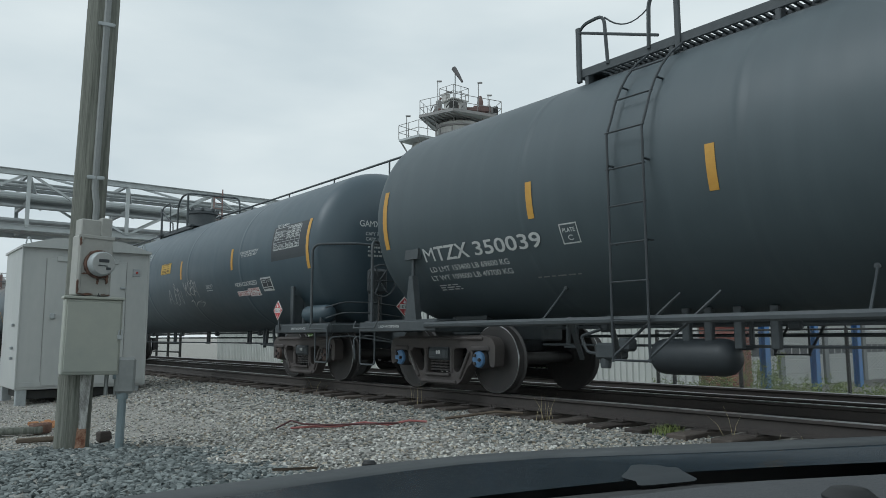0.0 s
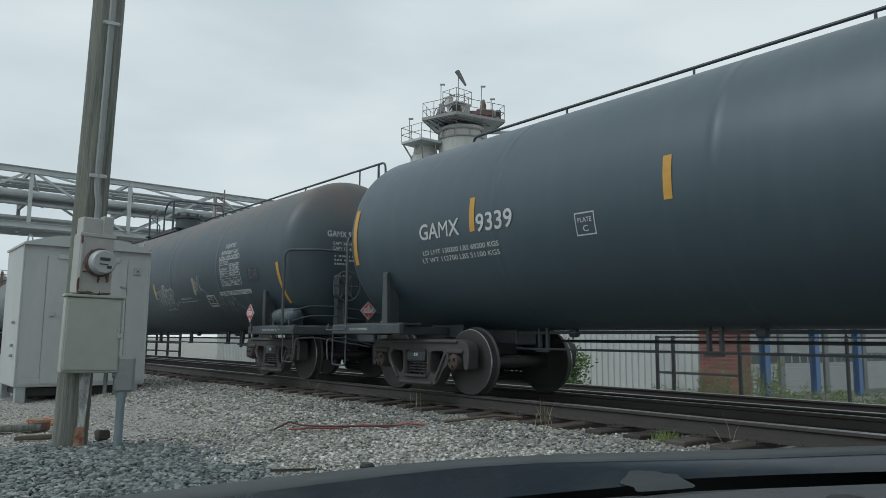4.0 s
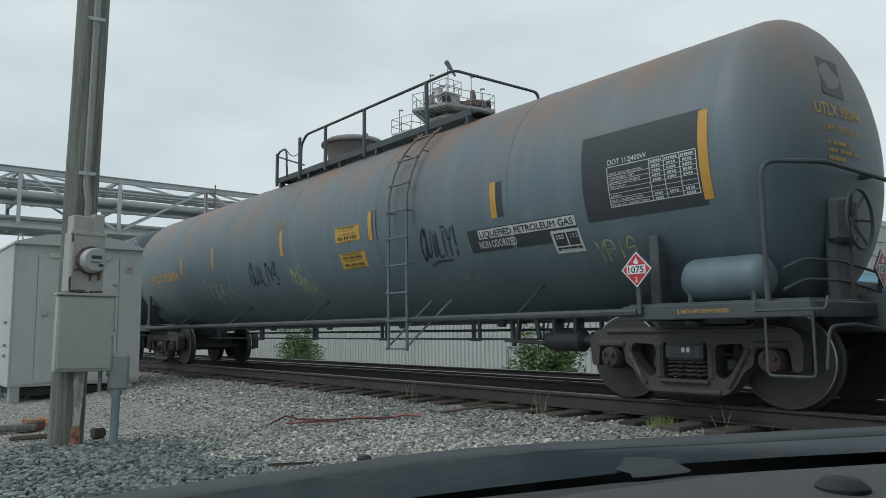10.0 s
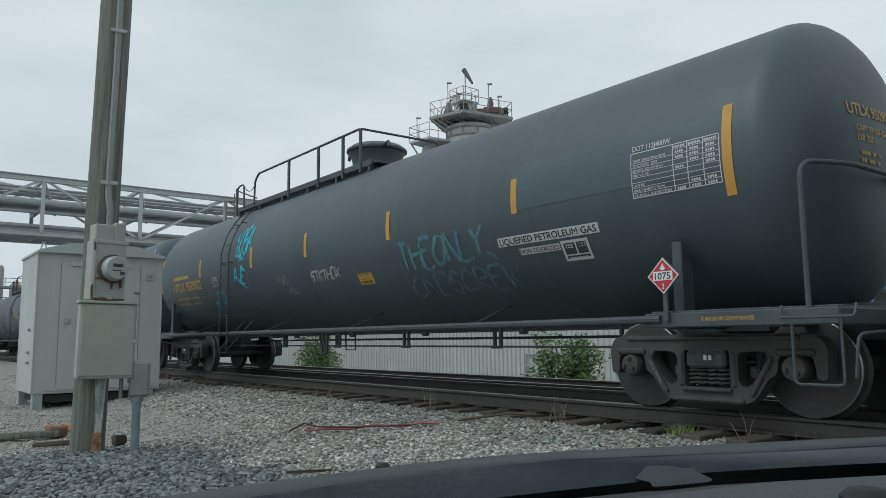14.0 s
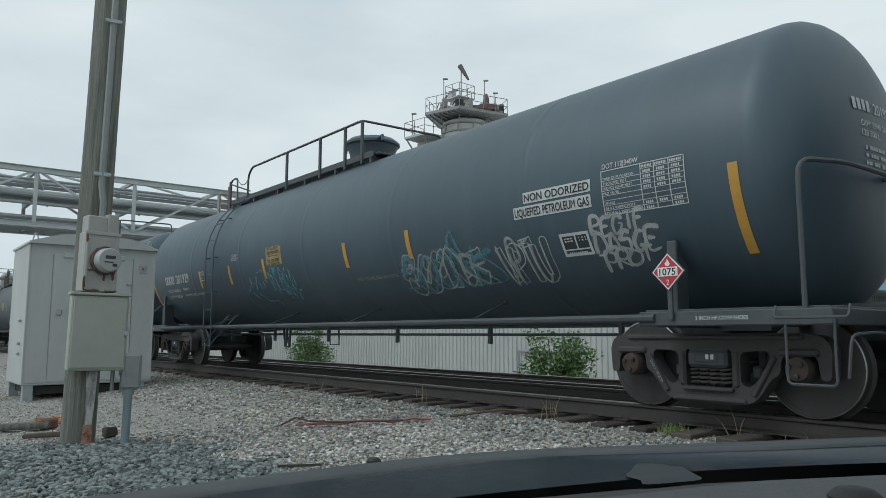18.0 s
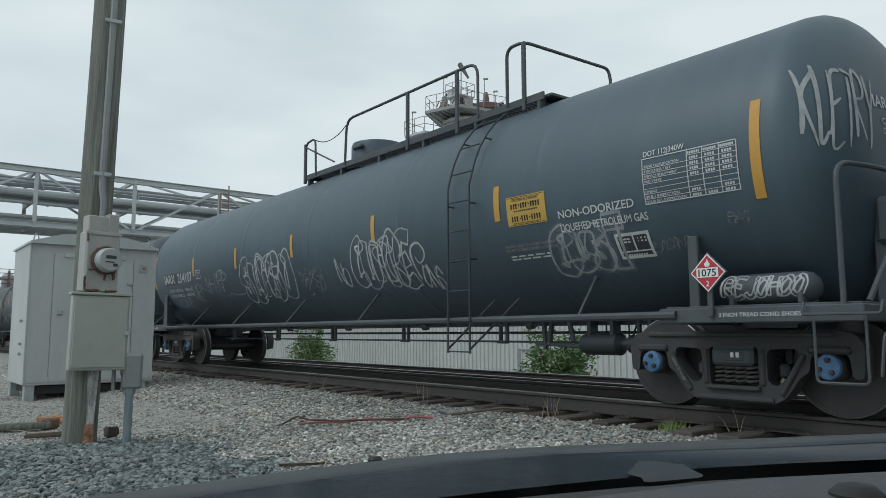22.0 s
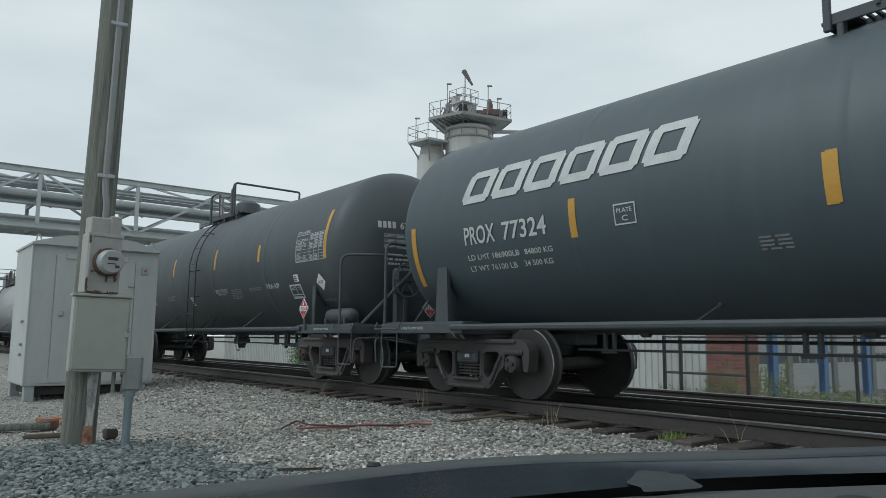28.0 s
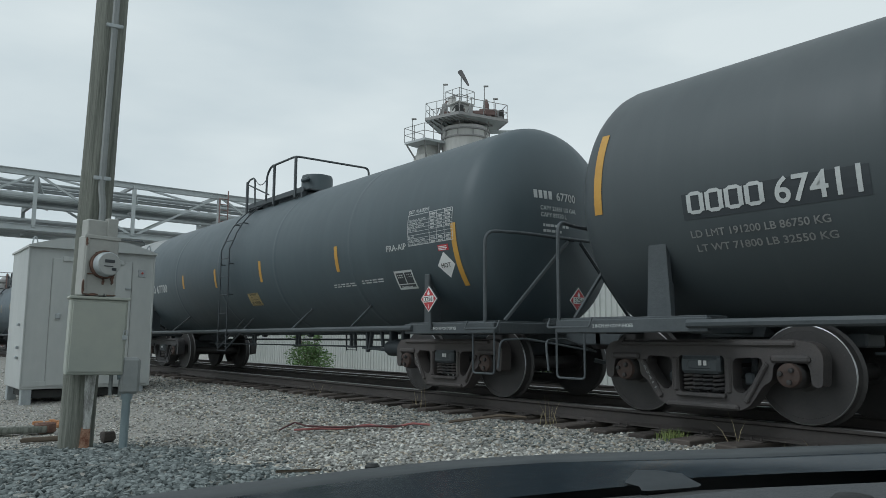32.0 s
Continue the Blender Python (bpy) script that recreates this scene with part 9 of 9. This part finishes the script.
# car F
car_skin("F")
frame_marks("201929", 7.76)
stripe(8.35, -5.3, -39.0)
stripe(3.22, -7.5, -23.5)
stripe(1.44, -7.9, -23.7)
stripe(-1.67, -8.4, -23.7)
stripe(-3.38, -8.8, -24.4)
stripe(-5.12, -9.3, -24.3)
stripe(-8.50, -7.0, -40.0)
panel(5.65, 6.69, -5.8, -0.8, "NON ODORIZED")
panel(5.47, 6.68, -12.3, -6.9, "LIQUEFIED PETROLEUM GAS")
table(6.84, 7.85, -17.0, 0.9, "DOT 112J340W")
outline_box(6.12, 6.55, -32.4, -21.7)
placard("1075", 7.69, 1.36)
label(-1.50, -0.84, -14.4, -0.7, "old_yellow", 2)
text("3 INCH CERAMIC FIBER INSULATION", 1.55, -33.4, 1.18, 0.062, "faded")
ring_blocks(4, -7.55, -6.90, -17.0, 0.208, "white", 0.0, 0.032)
text("201929", -6.76, -16.8, 0.90, 0.210, "white")
text("LD LMT 164000 LB", -7.54, -24.7, 0.90, 0.072, "white")
text("74400 KG", -6.43, -24.4, 0.44, 0.066, "white")
text("LT WT 99600 LB", -7.55, -30.7, 0.88, 0.075, "white")
text("44900 KG UTEC 12-2004", -6.44, -30.3, 1.23, 0.061, "white")
plate_box(-5.12, -4.85, -17.9, -9.7)
for i, words in enumerate(("OWNERSHIP SUBJECT TO A", "SECURITY AGREEMENT", "FILED WITH THE SURFACE", "TRANSPORTATION BOARD")):
    text(words, -3.20, -1.9 - 1.35 * i, (0.37, 0.29, 0.36, 0.33)[i], 0.028, "white")
tag("SOONK", (2.85, -44.0), (4.88, -42.7), (2.88, -23.5), "spray_teal", 0.062, 31, 0, 2.6, 0.08)
tag("SOONK", (2.92, -42.0), (4.70, -41.0), (2.95, -25.5), "chalk", 0.028, 32, 0.10, 2.2, 0.08)
curve([(4.05, -22.0), (4.20, -12.0), (4.30, -22.0), (4.45, -34.0)], "spray_teal", 0.05)
curve([(4.3, -30.0), (4.75, -28.0), (5.0, -41.0), (4.2, -43.0)], "spray_teal", 0.034)
tag("VPTU", (5.06, -44.5), (5.86, -43.2), (5.00, -23.4), "chalk", 0.036, 33, 0, 2.2, 0.07)
tag("VPTU", (5.10, -43.5), (5.90, -42.4), (5.04, -24.6), "spray_white", 0.014, 34, 0.05, 0, 0.07)
tag("REGIE", (6.60, -24.9), (7.34, -23.6), (6.60, -17.4), "spray_white", 0.040, 35, 0, 1.8)
tag("DASOE", (6.60, -33.4), (7.45, -31.8), (6.60, -25.2), "spray_white", 0.042, 36, 0, 1.8)
tag("PROT", (6.66, -41.2), (7.30, -38.5), (6.66, -33.2), "spray_white", 0.040, 37, 0, 1.8)
curve([(-2.41, -19.9), (-2.43, -24.8), (-2.56, -29.9), (-2.73, -31.7)], "spray_teal", 0.050)
curve([(-2.73, -31.7), (-2.56, -34.2), (-2.44, -37.3), (-2.38, -41.7)], "spray_teal_faint", 0.024)
curve([(-2.40, -25.9), (-2.33, -26.5), (-2.24, -26.1)], "spray_teal_faint", 0.024)
curve([(-2.10, -21.1), (-2.22, -26.6), (-2.24, -32.1), (-2.17, -37.5), (-2.03, -41.6), (-1.86, -43.2), (-1.69, -42.1)], "spray_teal", 0.030)
curve([(-2.06, -18.4), (-1.86, -16.7), (-1.72, -18.9), (-1.59, -22.8), (-1.52, -27.8)], "spray_teal_faint", 0.024)
curve([(-2.09, -25.3), (-1.99, -28.5), (-1.90, -31.2)], "spray_teal_faint", 0.024)
curve([(-2.00, -27.3), (-2.06, -30.5), (-2.08, -34.1)], "spray_teal_faint", 0.024)
curve([(-1.88, -29.8), (-1.85, -25.4), (-1.74, -24.1), (-1.65, -27.9)], "spray_teal", 0.030)
curve([(-2.31, -36.5), (-2.24, -36.2), (-2.19, -37.0)], "spray_teal_faint", 0.024)
curve([(-2.05, -42.0), (-2.06, -44.8), (-2.06, -47.3)], "spray_teal_faint", 0.024)
curve([(-1.86, -43.2), (-1.85, -45.6), (-1.84, -48.1)], "spray_teal_faint", 0.024)
curve([(-1.68, -42.6), (-1.63, -44.6), (-1.59, -48.5)], "spray_teal_faint", 0.024)
curve([(-1.56, -18.4), (-1.53, -24.2), (-1.48, -30.2), (-1.47, -34.8)], "spray_teal", 0.050)
curve([(-1.55, -19.2), (-1.49, -21.9), (-1.40, -16.6), (-1.37, -14.5)], "spray_teal", 0.050)
curve([(-1.49, -22.2), (-1.40, -21.4), (-1.41, -26.2), (-1.49, -28.7)], "spray_teal", 0.050)
curve([(-1.44, -26.8), (-1.40, -31.3), (-1.34, -37.3)], "spray_teal", 0.030)
curve([(-1.32, -14.5), (-1.30, -22.6), (-1.29, -30.4), (-1.27, -37.6)], "spray_teal", 0.050)
curve([(-1.31, -15.2), (-1.27, -20.8), (-1.19, -16.0), (-1.13, -14.7)], "spray_teal", 0.050)
curve([(-1.55, -33.6), (-1.31, -33.2), (-1.11, -34.2), (-0.99, -35.1)], "spray_teal", 0.030)
curve([(-1.07, -16.1), (-1.08, -23.9), (-1.07, -31.5), (-1.06, -38.6)], "spray_teal", 0.050)
curve([(-1.04, -16.0), (-0.97, -21.9), (-0.94, -26.7), (-0.89, -31.7), (-0.77, -41.5)], "spray_teal", 0.050)
curve([(-1.07, -25.0), (-0.97, -24.5), (-0.85, -20.0), (-0.78, -16.1)], "spray_teal", 0.050)
curve([(-1.16, -27.8), (-1.20, -29.4), (-1.14, -31.8), (-1.01, -35.8)], "spray_teal_faint", 0.024)
curve([(-0.94, -24.7), (-0.97, -31.3), (-0.95, -38.7), (-0.90, -42.4), (-0.86, -39.9), (-0.88, -34.2), (-0.94, -35.0), (-0.91, -38.1)], "spray_teal", 0.030)
curve([(-0.66, -18.8), (-0.68, -26.1), (-0.68, -33.8), (-0.60, -32.5), (-0.55, -25.6), (-0.63, -18.9)], "spray_teal", 0.030)
curve([(-0.80, -22.2), (-0.78, -29.5), (-0.71, -36.1), (-0.65, -44.0)], "spray_teal", 0.030)
curve([(-0.78, -33.0), (-0.71, -36.1), (-0.66, -40.8), (-0.64, -45.6)], "spray_teal", 0.030)
curve([(-0.46, -34.9), (-0.56, -36.2), (-0.63, -41.7), (-0.63, -44.9)], "spray_teal", 0.030)
head_text("white", -0.47, 0.42, "201929", "CAPY 33940 GAL US", "128 500 L")
sill_text("2 INCH HF COMP SHOES", "white", 0.52)

# car G
car_skin("G")
frame_marks("IARX 214107", 7.87)
stripe(-3.20, 5.2, -11.3)
stripe(8.42, 15.8, -19.0)
stripe(5.01, 5.8, -11.0)
stripe(2.16, 5.8, -10.0)
stripe(-0.60, 5.6, -10.6)
stripe(-5.72, 5.1, -11.5)
stripe(-8.61, 15.0, -19.0)
table(7.21, 8.24, -14.8, 2.8, "DOT 112J340W")
placard("1075", 7.96, 1.30)
text("NON-ODORIZED", 6.02, -14.5, 1.05, 0.089, "white")
text("LIQUEFIED PETROLEUM GAS", 6.02, -20.4, 1.19, 0.084, "white")
label(5.19, 5.84, -14.7, -1.0, "yellow", 2)
outline_box(6.72, 7.16, -36.1, -24.6)
bars(2, 5.08, 5.75, -29.5, "white")
dark_patch(-7.89, -6.83, -16.9, -6.0)
text("IARX", -7.83, -15.1, 0.77, 0.214, "white")
text("214107", -6.85, -15.5, 1.00, 0.228, "white")
text("LD LMT 164300 LB", -7.65, -24.0, 0.98, 0.072, "white")
text("74550 KG", -6.53, -24.0, 0.50, 0.066, "white")
text("LT WT 98700 LB", -7.65, -29.5, 0.94, 0.075, "white")
text("44750 KG", -6.55, -29.3, 0.52, 0.069, "white")
plate_box(-5.58, -5.29, -14.5, -6.6)
tag("SUMBO", (-3.06, -37.5), (-0.84, -39.0), (-2.96, -7.0), "spray_white", 0.028, 42, 0.13, 2.2, 0.06, 0.10, 0.10)
tangle(-0.52, 0.42, -41.0, -19.0, "chalk_faint", 45)
tag("NO", (0.87, -32.0), (1.20, -38.0), (0.88, -17.5), "spray_white", 0.022, 46)
tag("CUMRE", (1.46, -35.5), (3.04, -37.0), (1.50, -10.0), "spray_white", 0.028, 43, 0.105, 2.2, 0.06, 0.08, 0.06)
for x in (1.62, 1.95, 2.25, 2.55, 2.85):
    curve([(x, -33.0), (x + 0.05, -40.0), (x + 0.10, -46.0)], "chalk_faint", 0.022)
curve([(3.09, -36.0), (3.05, -22.0), (3.12, -16.0), (3.28, -14.8), (3.38, -19.0), (3.34, -23.5), (3.20, -26.0), (3.14, -22.0)], "spray_white", 0.030)
tag("ONS", (3.16, -39.5), (3.60, -44.5), (3.18, -26.5), "spray_white", 0.028, 44)
tag("WHARP", (-5.05, -29.5), (-3.85, -29.0), (-5.00, -12.5), "chalk", 0.022, 47, 0, 2.6, 0.09, 0.25, -0.25)
tag("UMAP", (-4.95, -28.5), (-3.95, -28.5), (-4.90, -15.5), "chalk_faint", 0.018, 65, 0, 2.0, 0.12, 0.2, -0.2)
curve([(-5.42, -22.0), (-5.2, -25.5), (-4.95, -26.5)], "chalk", 0.022)
tag("TAFEZ", (-4.85, -41.5), (-4.0, -43.0), (-4.80, -32.5), "chalk_faint", 0.020, 64, 0, 2.0, 0.1, 0.2, -0.15)
curve([(-3.9, -31.0), (-3.5, -33.5), (-3.1, -33.0)], "chalk", 0.026)
tag("KHART", (-6.20, -30.5), (-5.45, -33.5), (-6.12, -18.5), "chalk", 0.034, 48, 0, 2.4, 0.1, 0.3, -0.25)
curve([(-6.0, -33.0), (-5.5, -36.5), (-5.2, -40.0)], "chalk", 0.022)
tag("KCJILB", (-7.40, -41.5), (-6.45, -41.8), (-7.35, -32.5), "chalk", 0.032, 49, 0, 2.2, 0.1, 0.25, -0.12)
tag("CUST", (5.86, -40.0), (6.86, -38.2), (5.84, -22.0), "chalk", 0.034, 50, 0.09, 3.0)
tag("BAG", (8.06, -26.0), (8.27, -26.4), (8.07, -22.4), "chalk_faint", 0.012, 51)
tag("LAGANS", (7.17, -33.8), (7.60, -33.6), (7.19, -29.2), "chalk_faint", 0.014, 52)
head_tag("KUETRY", (-1.38, -0.02), (-0.62, 0.0), (-1.32, 0.62), 53, 0.030)
head_tag("OEF", (-0.35, -0.24), (0.41, -0.14), (-0.33, 0.04), 54)
reservoir_tag("REJOHOO", 0.14, "spray_white", 55)
text("OWNERSHIP SUBJECT TO A SECURITY AGREEMENT", 5.03, -24.6, 0.85, 0.036, "faded")
text("FILED WITH THE SURFACE TRANSPORTATION BOARD", 5.03, -26.6, 0.87, 0.036, "faded")
head_text("white", -0.59, 0.36, "IARX 214107", "CAPY 33660 US GAL", "CAPY 127 413 L")
sill_text("2 INCH TREAD COND SHOES", "white", 0.75)

# car H
car_skin("H")
frame_marks("PROX 77324", 6.75)
stripe(7.38, 1.0, -33.0)
stripe(4.28, 1.1, -16.0, "stripe_faded")
stripe(1.47, 1.0, -16.1, "stripe_faded")
stripe(-1.67, 0.5, -16.6)
stripe(-1.64, 1.0, -16.2)
stripe(-4.48, 1.0, -16.1)
stripe(-7.50, 0.6, -32.7)
ring_blocks(6, -6.46, -2.98, 8.2, 0.455, "white", 0.13, 0.105)
text("PROX", -6.37, -12.6, 0.59, 0.230, "white")
text("77324", -5.64, -12.5, 0.75, 0.219, "white")
text("LD LMT 186900LB", -6.36, -20.8, 0.96, 0.072, "white")
text("84800 KG", -5.31, -20.8, 0.46, 0.067, "white")
text("LT WT 76100 LB", -6.37, -26.7, 0.88, 0.074, "white")
text("34 500 KG", -5.36, -26.4, 0.47, 0.069, "white")
plate_box(-3.90, -3.62, -13.5, -4.8)
text("CAUTION", 0.33, 10.3, 0.32, 0.078, "white")
text("NITROGEN BLANKET", 0.13, 5.6, 0.70, 0.076, "white")
label(0.02, 0.16, -27.0, -24.3, "plain_white")
text("NO VACUUM RELIEF DEVICE", 0.19, -25.2, 0.73, 0.052, "white")
bars(4, -2.37, -2.07, -25.1, "faded")
label(2.73, 3.42, -9.8, 5.2, "yellow", 2)
table(5.98, 7.00, -12.4, 4.5, "DOT 111A100W1")
outline_box(5.22, 5.63, -30.2, -19.6)
placard("1114", 6.77, 1.37)
head_text("white", -0.55, 0.72, "PROX 77324", "CAPY 26023 GAL US", "98 508 L")
sill_text("2 INCH HF COMP SHOES", "white", 0.52)

# car I
car_skin("I")
frame_marks("67411", 6.13)
stripe(6.62, 27.0, -7.0)
stripe(3.91, 11.5, -1.8)
stripe(1.57, 15.8, -1.8)
stripe(-1.22, 15.7, -1.5)
stripe(-4.01, 15.1, -1.9)
stripe(-7.04, 27.8, -8.0)
table(5.53, 6.57, -7.2, 11.5, "DOT 111A100W1")
text("FRA-AIP", 4.15, -23.5, 0.55, 0.100, "white")
outline_box(5.10, 5.55, -33.2, -22.1)
label(5.35, 5.53, -20.5, -15.1, "plain_white")
hot_diamond(6.32, -22.4, 0.16)
text("2 INCH TREADGUARD", 6.15, -36.7, 0.45, 0.047, "faded")
placard("3256", 6.12, 1.27)
dark_patch(-6.02, -4.32, -15.3, -5.6)
ring_blocks(4, -5.97, -5.18, -13.4, 0.215, "white", 0.0, 0.036)
text("67411", -5.10, -13.8, 0.72, 0.230, "white")
text("LD LMT 191200 LB 86750 KG", -5.98, -22.1, 1.31, 0.071, "faded")
text("LT WT 71800 LB 32550 KG", -5.95, -27.6, 1.31, 0.071, "faded")
label(-3.64, -2.92, -28.0, -16.9, "yellow", 2)
label(-0.25, -0.08, -32.3, -23.0, "plain_white")
text("CONSULT OWNER BEFORE", -1.89, -22.2, 0.65, 0.049, "faded")
text("REPAIRING TANK", -1.88, -25.3, 0.49, 0.050, "faded")
text("OWNERSHIP SUBJECT TO A SECURITY", 1.46, -20.8, 0.68, 0.040, "white")
text("AGREEMENT FILED WITH THE SURFACE", 1.46, -22.7, 0.68, 0.040, "white")
text("TRANSPORTATION BOARD", 1.56, -24.6, 0.46, 0.040, "white")
bars(6, 2.34, 2.88, -21.5, "faded")
bars(2, 3.28, 3.86, -21.8, "faded")
head_text("white", -0.90, 0.33, "67411", "CAPY 23657 US GALS", "CAPY 19700 IMP GALS", "CAPY 89556 LITRES")
sill_text("2 INCH HF COMP SHOES", "white", 0.52)

# car J
car_skin("J")
frame_marks("67700", 6.15)
stripe(6.83, -1.0, -35.0)
stripe(3.72, -1.8, -18.3)
stripe(0.74, -1.9, -18.1)
stripe(-1.61, -1.8, -17.7)
stripe(-3.66, -1.9, -14.6)
ring_blocks(4, -6.50, -5.80, -15.0, 0.20, "white", 0.0, 0.034)
text("67700", -5.68, -15.1, 0.80, 0.20, "white")
table(5.79, 6.81, -9.6, 7.2, "DOT 111A100W1")
text("FRA-AIP", 5.22, -10.6, 0.51, 0.084, "white")
hot_diamond(6.56, -22.3, 0.19)
label(6.46, 6.69, -14.5, -11.3, "red")
outline_box(5.28, 5.74, -34.1, -22.4)
label(-0.13, 0.38, -37.1, -25.9, "old_yellow")
bars(2, 3.43, 4.13, -27.1, "white")
bars(2, 4.33, 5.01, -26.4, "white")
placard("3256", 6.44, 1.31)
head_text("white", -0.62, 0.33, "67700", "CAPY 23681 US GAL", "CAPY 89330 L")
sill_text("2 INCH HF COMP SHOES", "white", 0.52)

# the last cars
for key in "KLM":
    car_skin(key)
    for x in (-7.5, -4.6, -1.6, 1.6, 4.6, 7.5):
        stripe(x, 12.0 if abs(x) > 7 else 5.0, -18.0 if abs(x) > 7 else -11.0)
    bars(3, -6.9, -5.0, -14.0, "white")
    table(6.0, 7.0, -14.0, 3.0)


# ---- bricks, last of the setting ----
lay_bricks(PIER, PIER_SPAN)


# ---- what moves ----
def motions():
    def run(t):
        i = min(int(t), 31)
        return RUN[i] + (RUN[i + 1] - RUN[i]) * (t - i)
    for car, centre, _, _ in CARS.values():
        walk(car, [(t, pose(centre + RUN[t], TRACK_Y, RAIL_Z)) for t in range(33)])
    rows = [(4 * k / 30, math.degrees(run(4 * k / 30) / 0.457)) for k in range(241)]
    for wheel, dx in WHEELS:
        walk(wheel, [(t, pose(dx, 0, 0.457, 0, a, 0)) for t, a in rows])


motions()
